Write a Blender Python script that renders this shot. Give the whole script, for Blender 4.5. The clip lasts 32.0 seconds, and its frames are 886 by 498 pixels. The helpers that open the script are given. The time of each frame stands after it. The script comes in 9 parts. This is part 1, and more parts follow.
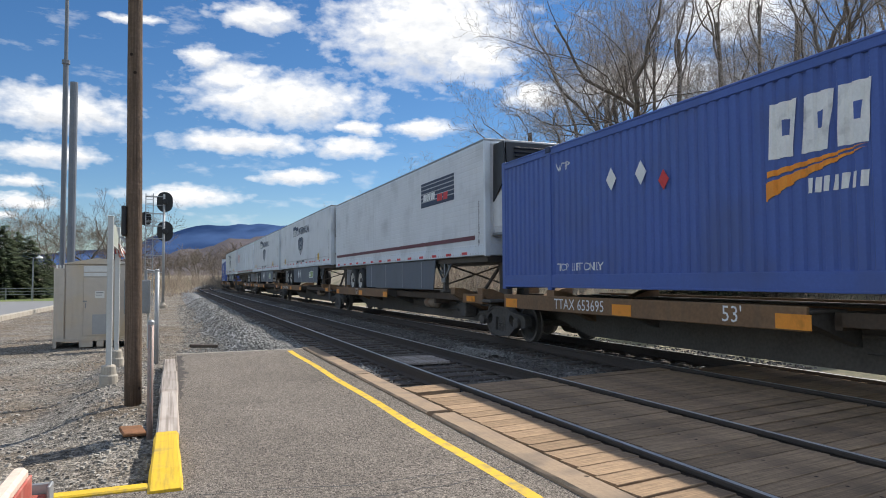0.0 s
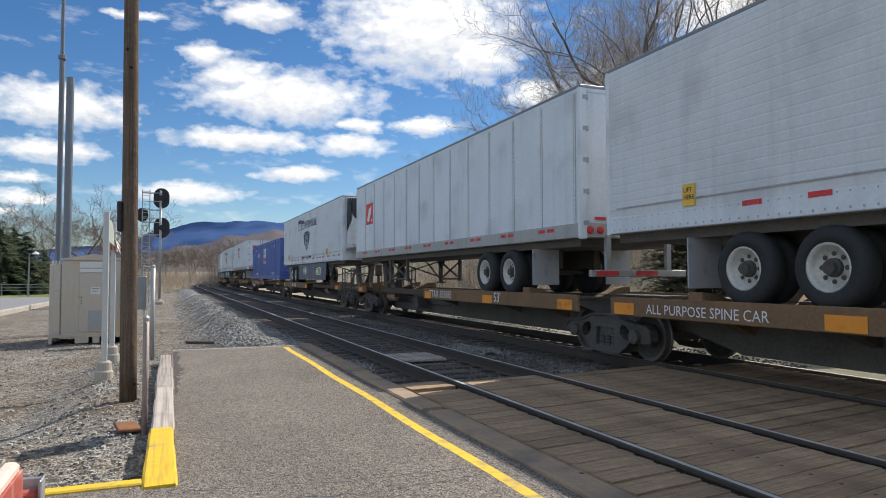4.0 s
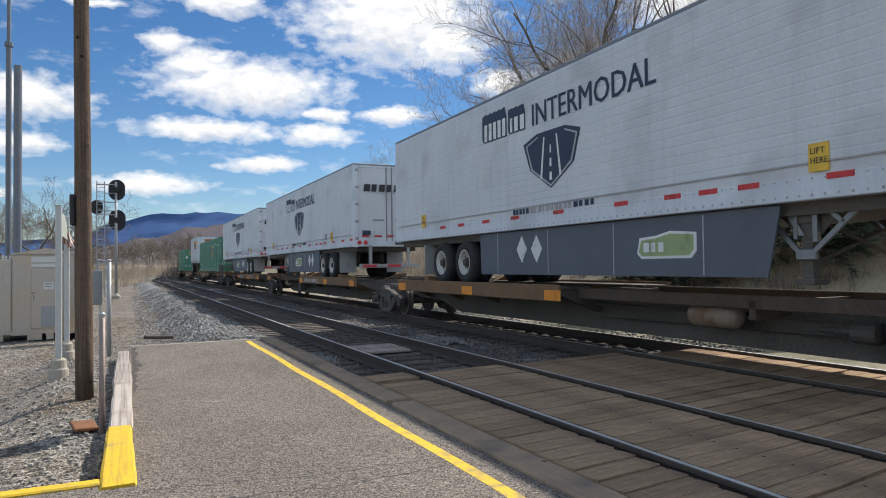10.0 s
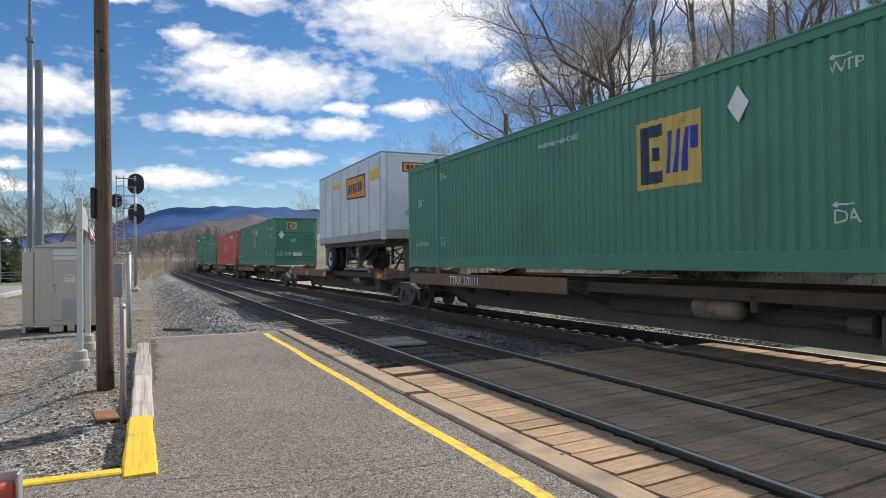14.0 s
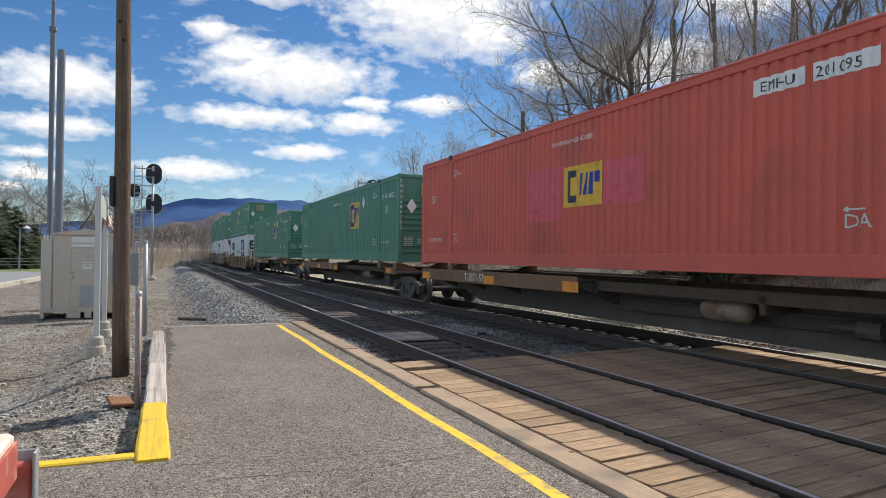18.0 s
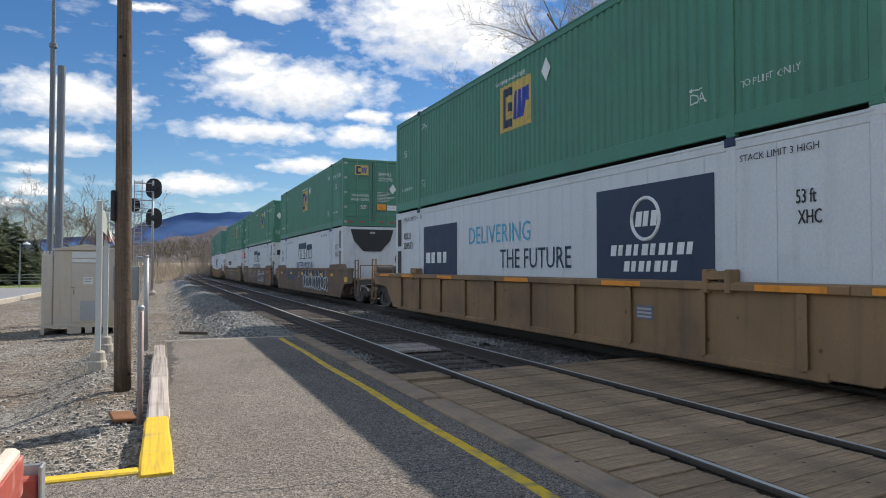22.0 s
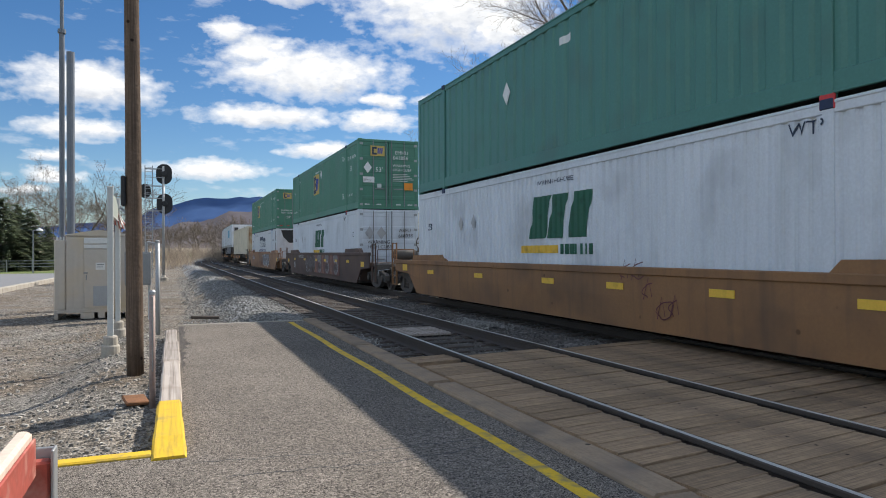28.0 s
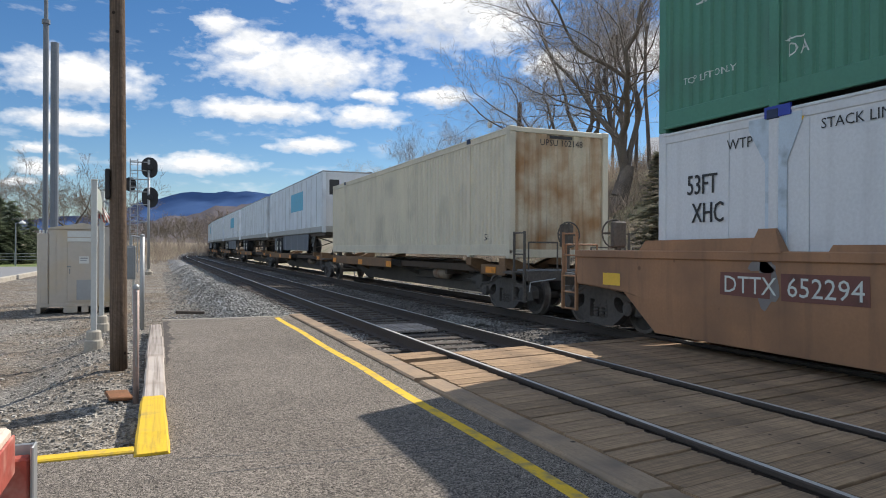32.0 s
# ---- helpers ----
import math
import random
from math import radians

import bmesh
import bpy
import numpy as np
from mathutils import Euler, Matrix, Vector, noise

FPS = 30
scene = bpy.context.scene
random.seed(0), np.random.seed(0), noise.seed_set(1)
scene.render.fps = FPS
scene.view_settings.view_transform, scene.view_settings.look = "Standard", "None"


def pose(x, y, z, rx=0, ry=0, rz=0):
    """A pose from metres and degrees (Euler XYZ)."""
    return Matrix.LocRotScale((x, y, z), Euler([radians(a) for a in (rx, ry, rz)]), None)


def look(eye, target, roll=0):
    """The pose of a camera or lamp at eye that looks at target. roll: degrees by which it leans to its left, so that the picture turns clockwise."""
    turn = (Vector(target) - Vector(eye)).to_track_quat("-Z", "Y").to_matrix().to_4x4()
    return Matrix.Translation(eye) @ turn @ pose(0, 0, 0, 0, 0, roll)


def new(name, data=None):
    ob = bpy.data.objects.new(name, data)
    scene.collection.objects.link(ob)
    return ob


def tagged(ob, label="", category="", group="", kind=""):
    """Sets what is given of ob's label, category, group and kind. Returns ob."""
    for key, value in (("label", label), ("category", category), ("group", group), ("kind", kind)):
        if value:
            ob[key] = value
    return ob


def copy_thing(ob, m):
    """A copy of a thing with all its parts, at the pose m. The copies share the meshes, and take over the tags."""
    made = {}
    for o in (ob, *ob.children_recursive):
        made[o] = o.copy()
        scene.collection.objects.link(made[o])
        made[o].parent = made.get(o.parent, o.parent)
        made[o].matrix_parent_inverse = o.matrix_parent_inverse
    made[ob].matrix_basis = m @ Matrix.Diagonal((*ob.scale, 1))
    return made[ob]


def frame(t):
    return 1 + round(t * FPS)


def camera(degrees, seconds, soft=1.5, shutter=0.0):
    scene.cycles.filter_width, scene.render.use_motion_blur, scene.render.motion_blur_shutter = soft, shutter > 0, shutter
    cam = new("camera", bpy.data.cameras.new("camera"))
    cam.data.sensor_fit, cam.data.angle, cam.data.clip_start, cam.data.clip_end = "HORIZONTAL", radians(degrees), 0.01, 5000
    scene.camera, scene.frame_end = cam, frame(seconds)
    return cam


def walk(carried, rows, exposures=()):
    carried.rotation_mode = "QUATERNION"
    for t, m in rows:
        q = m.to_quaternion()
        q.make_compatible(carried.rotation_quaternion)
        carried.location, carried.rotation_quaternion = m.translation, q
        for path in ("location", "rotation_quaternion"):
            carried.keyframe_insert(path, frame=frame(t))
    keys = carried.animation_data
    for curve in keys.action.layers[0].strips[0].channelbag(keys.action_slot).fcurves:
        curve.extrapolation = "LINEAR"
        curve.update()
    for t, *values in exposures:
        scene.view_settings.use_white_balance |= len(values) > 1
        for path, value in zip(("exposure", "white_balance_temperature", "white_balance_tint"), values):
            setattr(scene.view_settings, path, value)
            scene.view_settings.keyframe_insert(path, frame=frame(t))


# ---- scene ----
cam = camera(66.38, 32.0, soft=1.0)
PATH = [
    (0, pose(-0.023, -0.018, 1.448, 92.484, 0.324, -21.770)),
    (0.5, pose(-0.018, -0.014, 1.442, 92.418, 0.617, -21.849)),
    (1, pose(-0.018, -0.011, 1.448, 92.420, 0.597, -21.969)),
    (1.5, pose(-0.013, -0.017, 1.446, 92.422, 0.812, -22.031)),
    (2, pose(-0.014, 0.015, 1.440, 92.366, 0.400, -22.233)),
    (2.5, pose(-0.010, 0.002, 1.439, 92.389, 0.445, -22.313)),
    (4.5, pose(-0.011, -0.013, 1.438, 92.226, -0.042, -21.925)),
    (5, pose(-0.013, -0.004, 1.436, 92.185, -0.117, -21.925)),
    (5.5, pose(-0.011, -0.021, 1.439, 92.170, 0.038, -21.919)),
    (6, pose(-0.010, 0.014, 1.436, 92.195, 0.019, -21.988)),
    (6.5, pose(-0.012, 0.028, 1.430, 92.208, 0.070, -22.054)),
    (7, pose(-0.010, 0.054, 1.424, 92.171, 0.079, -22.538)),
    (7.5, pose(-0.007, 0.040, 1.426, 91.869, 0.165, -22.988)),
    (8, pose(-0.003, 0.054, 1.424, 91.339, 0.026, -23.982)),
    (8.5, pose(0.000, 0.023, 1.434, 91.005, -0.084, -25.597)),
    (9, pose(0.006, 0.010, 1.433, 91.024, -0.067, -25.604)),
    (9.5, pose(0.013, 0.008, 1.443, 90.985, -0.007, -25.351)),
    (10, pose(-0.002, -0.018, 1.457, 91.416, 0.742, -25.077)),
    (10.5, pose(-0.015, 0.011, 1.443, 91.157, 0.499, -25.042)),
    (11, pose(-0.012, -0.025, 1.451, 91.160, 0.629, -24.765)),
    (11.5, pose(-0.012, 0.008, 1.449, 91.179, 0.425, -24.339)),
    (12, pose(-0.007, -0.005, 1.454, 91.002, 0.442, -24.387)),
    (12.5, pose(-0.007, -0.001, 1.451, 91.121, 0.357, -24.145)),
    (13, pose(-0.016, -0.005, 1.446, 91.144, 0.442, -24.035)),
    (13.5, pose(-0.016, 0.001, 1.441, 91.057, 0.485, -23.953)),
    (14, pose(-0.014, -0.003, 1.446, 90.906, 0.644, -23.760)),
    (14.5, pose(-0.016, 0.004, 1.445, 90.831, 0.663, -23.631)),
    (16.5, pose(-0.011, -0.027, 1.449, 90.607, 0.750, -23.292)),
    (17, pose(-0.011, -0.002, 1.443, 90.547, 1.077, -23.244)),
    (17.5, pose(-0.016, -0.013, 1.423, 90.202, 0.574, -23.090)),
    (18, pose(-0.018, -0.013, 1.432, 90.616, -0.695, -22.598)),
    (18.5, pose(-0.013, 0.007, 1.436, 90.906, -0.387, -22.496)),
    (19, pose(-0.001, 0.003, 1.435, 91.513, 0.162, -22.365)),
    (19.5, pose(-0.005, 0.008, 1.448, 91.545, 0.799, -22.285)),
    (20, pose(-0.031, 0.034, 1.429, 91.370, 0.217, -22.421)),
    (20.5, pose(-0.039, 0.016, 1.440, 91.639, 0.023, -22.402)),
    (21, pose(-0.038, -0.018, 1.428, 91.764, 0.158, -22.747)),
    (21.5, pose(-0.040, 0.014, 1.423, 91.720, -0.008, -22.609)),
    (22, pose(-0.037, -0.003, 1.423, 91.569, -0.036, -22.592)),
    (22.5, pose(-0.038, -0.009, 1.425, 91.473, 0.124, -22.335)),
    (23, pose(-0.035, 0.014, 1.425, 91.346, 0.094, -22.380)),
    (23.5, pose(-0.031, -0.019, 1.428, 91.210, 0.070, -22.353)),
    (24, pose(-0.034, -0.018, 1.423, 91.091, 0.121, -22.266)),
    (24.5, pose(-0.028, -0.008, 1.419, 90.899, 0.235, -22.134)),
    (25, pose(-0.031, -0.031, 1.423, 90.761, 0.041, -22.007)),
    (25.5, pose(-0.028, -0.013, 1.423, 90.667, 0.046, -21.890)),
    (27.5, pose(-0.028, 0.013, 1.419, 90.328, 0.215, -21.752)),
    (28, pose(-0.026, 0.020, 1.417, 90.227, 0.236, -21.771)),
    (28.5, pose(-0.025, 0.013, 1.417, 90.043, 0.137, -21.895)),
    (29, pose(-0.031, 0.020, 1.416, 89.978, 0.106, -22.071)),
    (29.5, pose(-0.024, 0.009, 1.421, 89.794, 0.123, -22.159)),
    (30, pose(-0.025, 0.039, 1.414, 89.760, 0.126, -22.381)),
    (30.5, pose(-0.022, 0.041, 1.414, 89.816, -0.123, -22.648)),
    (31, pose(-0.029, 0.033, 1.407, 89.870, -0.214, -22.766)),
    (31.5, pose(-0.020, 0.009, 1.416, 89.846, -0.254, -22.792)),
    (32, pose(-0.021, 0.031, 1.419, 89.935, -0.260, -22.840)),
]
walk(cam, PATH)

# ---- light ----
SUN_AZ, SUN_EL = 66.0, 46.0      # degrees from +y towards +x, and above the horizon
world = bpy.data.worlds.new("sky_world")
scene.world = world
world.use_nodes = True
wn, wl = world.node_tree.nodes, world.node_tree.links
sky = wn.new("ShaderNodeTexSky")
sky.sky_type, sky.sun_disc = "NISHITA", False
sky.sun_elevation, sky.sun_rotation = radians(SUN_EL), radians(SUN_AZ)
sky.altitude, sky.air_density, sky.dust_density, sky.ozone_density = 300, 1.0, 0.1, 4.0
sat = wn.new("ShaderNodeHueSaturation")
sat.inputs["Hue"].default_value = 0.503
sat.inputs["Saturation"].default_value = 1.22
wl.new(sky.outputs[0], sat.inputs["Color"])
# sunlit cumulus added out of view, overhead and behind the camera, as fill light
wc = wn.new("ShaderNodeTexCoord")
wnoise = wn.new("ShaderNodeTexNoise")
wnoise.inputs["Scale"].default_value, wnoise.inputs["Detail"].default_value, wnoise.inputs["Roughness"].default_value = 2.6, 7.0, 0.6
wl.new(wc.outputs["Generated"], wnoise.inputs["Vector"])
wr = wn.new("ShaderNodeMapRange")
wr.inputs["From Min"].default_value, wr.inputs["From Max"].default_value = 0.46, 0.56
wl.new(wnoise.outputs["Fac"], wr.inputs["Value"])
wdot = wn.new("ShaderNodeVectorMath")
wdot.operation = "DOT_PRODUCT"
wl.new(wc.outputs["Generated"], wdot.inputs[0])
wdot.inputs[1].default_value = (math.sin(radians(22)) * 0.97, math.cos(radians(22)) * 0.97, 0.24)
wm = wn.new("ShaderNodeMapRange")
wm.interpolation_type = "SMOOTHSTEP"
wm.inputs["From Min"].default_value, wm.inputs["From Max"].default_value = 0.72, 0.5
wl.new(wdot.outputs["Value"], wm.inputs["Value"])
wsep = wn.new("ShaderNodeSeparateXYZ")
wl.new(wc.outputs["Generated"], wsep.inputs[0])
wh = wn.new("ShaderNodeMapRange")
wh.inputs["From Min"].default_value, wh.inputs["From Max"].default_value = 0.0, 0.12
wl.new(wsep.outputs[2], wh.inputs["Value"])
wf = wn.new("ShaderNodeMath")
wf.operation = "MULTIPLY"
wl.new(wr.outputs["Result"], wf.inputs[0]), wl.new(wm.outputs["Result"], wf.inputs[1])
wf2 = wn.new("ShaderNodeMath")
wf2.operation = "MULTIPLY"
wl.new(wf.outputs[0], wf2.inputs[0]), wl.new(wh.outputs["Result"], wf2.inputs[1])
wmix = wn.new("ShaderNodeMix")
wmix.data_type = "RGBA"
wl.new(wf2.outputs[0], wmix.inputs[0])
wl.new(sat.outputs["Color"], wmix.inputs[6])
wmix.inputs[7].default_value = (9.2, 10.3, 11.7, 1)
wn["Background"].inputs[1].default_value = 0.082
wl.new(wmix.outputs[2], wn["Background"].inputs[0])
sun_data = bpy.data.lights.new("sun", "SUN")
sun_data.energy, sun_data.angle, sun_data.color = 4.6, radians(0.53), (1.0, 0.94, 0.85)
sun = new("sun", sun_data)
_a, _e = radians(SUN_AZ), radians(SUN_EL)
sun.matrix_world = look((math.sin(_a) * math.cos(_e) * 50, math.cos(_a) * math.cos(_e) * 50, math.sin(_e) * 50), (0, 0, 0))
scene.view_settings.exposure = 0.34


# ---- materials ----
def mat(name, base, rough=0.7, metal=0.0, vary=0.25, fine=40.0, coarse=2.0, bump=0.0, bump_scale=None, island=0.0,
        tint=None, tint_amt=0.0, tint_scale=1.5, streak=0.0, streak_col=(0.12, 0.09, 0.06), spec=0.5, grain=None, spots=None, gloss_vary=0.15):
    """Painted, worn or natural surface: two scales of variation, an optional second tint in patches, vertical streaks, bump."""
    m = bpy.data.materials.new(name)
    m.use_nodes = True
    n, l = m.node_tree.nodes, m.node_tree.links
    bs = n["Principled BSDF"]
    bs.inputs["Roughness"].default_value, bs.inputs["Metallic"].default_value = rough, metal
    bs.inputs["Specular IOR Level"].default_value = spec
    co = n.new("ShaderNodeTexCoord").outputs["Object"]

    def noise_tex(scale, detail=4.0, vec=co):
        t = n.new("ShaderNodeTexNoise")
        t.inputs["Scale"].default_value, t.inputs["Detail"].default_value = scale, detail
        l.new(vec, t.inputs["Vector"])
        return t.outputs["Fac"]

    def ramp(v, lo, hi):
        r = n.new("ShaderNodeMapRange")
        r.inputs["From Min"].default_value, r.inputs["From Max"].default_value = lo, hi
        l.new(v, r.inputs["Value"])
        return r.outputs["Result"]

    def mix(fac, a, b, kind="MIX"):
        x = n.new("ShaderNodeMix")
        x.data_type, x.blend_type = "RGBA", kind
        for sock, val in (("Factor", fac), ("A", a), ("B", b)):
            s = [i for i in x.inputs if i.name == sock and i.type == ("VALUE" if sock == "Factor" else "RGBA")][0]
            if isinstance(val, (int, float)):
                s.default_value = val
            elif isinstance(val, tuple):
                s.default_value = (*val, 1)
            else:
                l.new(val, s)
        return [o for o in x.outputs if o.type == "RGBA"][0]

    nf, nc = noise_tex(fine), noise_tex(coarse, 5)
    dark = tuple(c * (1 - vary) for c in base)
    light = tuple(min(1, c * (1 + vary * 0.6)) for c in base)
    col = mix(ramp(nc, 0.3, 0.7), dark, light)
    col = mix(0.5, col, mix(ramp(nf, 0.3, 0.7), dark, light))
    if tint:
        col = mix(ramp(noise_tex(tint_scale, 6), 0.62 - tint_amt * 0.4, 0.78 - tint_amt * 0.2), col, tint)
    if streak:
        mp = n.new("ShaderNodeMapping")
        mp.inputs["Scale"].default_value = (5.0, 5.0, 0.35)
        l.new(co, mp.inputs["Vector"])
        f = ramp(noise_tex(1.0, 6, mp.outputs[0]), 0.52, 0.82)
        mul = n.new("ShaderNodeMath")
        mul.operation = "MULTIPLY"
        l.new(f, mul.inputs[0])
        mul.inputs[1].default_value = streak
        col = mix(mul.outputs[0], col, streak_col)
    if grain:
        mp = n.new("ShaderNodeMapping")
        mp.inputs["Scale"].default_value = grain[0]
        l.new(co, mp.inputs["Vector"])
        mul = n.new("ShaderNodeMath")
        mul.operation = "MULTIPLY"
        l.new(ramp(noise_tex(1.0, 2.5, mp.outputs[0]), 0.42, 0.72), mul.inputs[0])
        mul.inputs[1].default_value = grain[1]
        col = mix(mul.outputs[0], col, grain[2])
    if spots:
        v = n.new("ShaderNodeTexVoronoi")
        v.inputs["Scale"].default_value = spots[0]
        l.new(co, v.inputs["Vector"])
        col = mix(ramp(v.outputs["Distance"], spots[1], spots[1] * 0.6), col, spots[2])
    if island:
        oi = n.new("ShaderNodeObjectInfo").outputs["Random"]
        ri = n.new("ShaderNodeNewGeometry").outputs["Random Per Island"]
        ad = n.new("ShaderNodeMath")
        ad.operation = "ADD"
        l.new(oi, ad.inputs[0]), l.new(ri, ad.inputs[1])
        fr = n.new("ShaderNodeMath")
        fr.operation = "FRACT"
        l.new(ad.outputs[0], fr.inputs[0])
        hsv = n.new("ShaderNodeHueSaturation")
        mr = n.new("ShaderNodeMapRange")
        mr.inputs["To Min"].default_value, mr.inputs["To Max"].default_value = 1 - island, 1 + island
        l.new(fr.outputs[0], mr.inputs["Value"])
        l.new(mr.outputs["Result"], hsv.inputs["Value"])
        l.new(col, hsv.inputs["Color"])
        col = hsv.outputs["Color"]
    l.new(col, bs.inputs["Base Color"])
    if gloss_vary:
        r = n.new("ShaderNodeMapRange")
        r.inputs["To Min"].default_value, r.inputs["To Max"].default_value = max(0.02, rough - gloss_vary), min(1, rough + gloss_vary)
        l.new(nc, r.inputs["Value"])
        l.new(r.outputs["Result"], bs.inputs["Roughness"])
    if bump:
        b = n.new("ShaderNodeBump")
        b.inputs["Strength"].default_value, b.inputs["Distance"].default_value = min(1, bump * 20), bump
        l.new(noise_tex(bump_scale or fine, 6), b.inputs["Height"])
        l.new(b.outputs[0], bs.inputs["Normal"])
    return m


def gravel_mat(name, base, scale, tint=None, tint_amt=0.4, bump=0.02, spread=0.5, second=0.6):
    """Loose stones: cells of uneven brightness with rounded relief, and patches of dust or earth."""
    m = mat(name, base, 0.95, 0, 0.3, scale * 3, 0.6, tint=tint, tint_amt=tint_amt, tint_scale=0.7, spec=0.2, gloss_vary=0)
    n, l = m.node_tree.nodes, m.node_tree.links
    bs = n["Principled BSDF"]
    co = n.new("ShaderNodeTexCoord").outputs["Object"]
    old = bs.inputs["Base Color"].links[0].from_socket
    col = old
    heights = []
    for sc, amt in ((scale, spread), (scale * 0.42, spread * second)):
        v = n.new("ShaderNodeTexVoronoi")
        v.inputs["Scale"].default_value = sc
        l.new(co, v.inputs["Vector"])
        sep = n.new("ShaderNodeSeparateColor")
        l.new(v.outputs["Color"], sep.inputs[0])
        mr = n.new("ShaderNodeMapRange")
        mr.inputs["To Min"].default_value, mr.inputs["To Max"].default_value = 1 - amt, 1 + amt
        l.new(sep.outputs[0], mr.inputs["Value"])
        h = n.new("ShaderNodeHueSaturation")
        l.new(mr.outputs["Result"], h.inputs["Value"])
        l.new(col, h.inputs["Color"])
        col = h.outputs["Color"]
        heights.append(v.outputs["Distance"])
    l.new(col, bs.inputs["Base Color"])
    b = n.new("ShaderNodeBump")
    b.invert = True
    b.inputs["Strength"].default_value, b.inputs["Distance"].default_value = 0.9, bump
    l.new(heights[0], b.inputs["Height"])
    l.new(b.outputs[0], bs.inputs["Normal"])
    return m


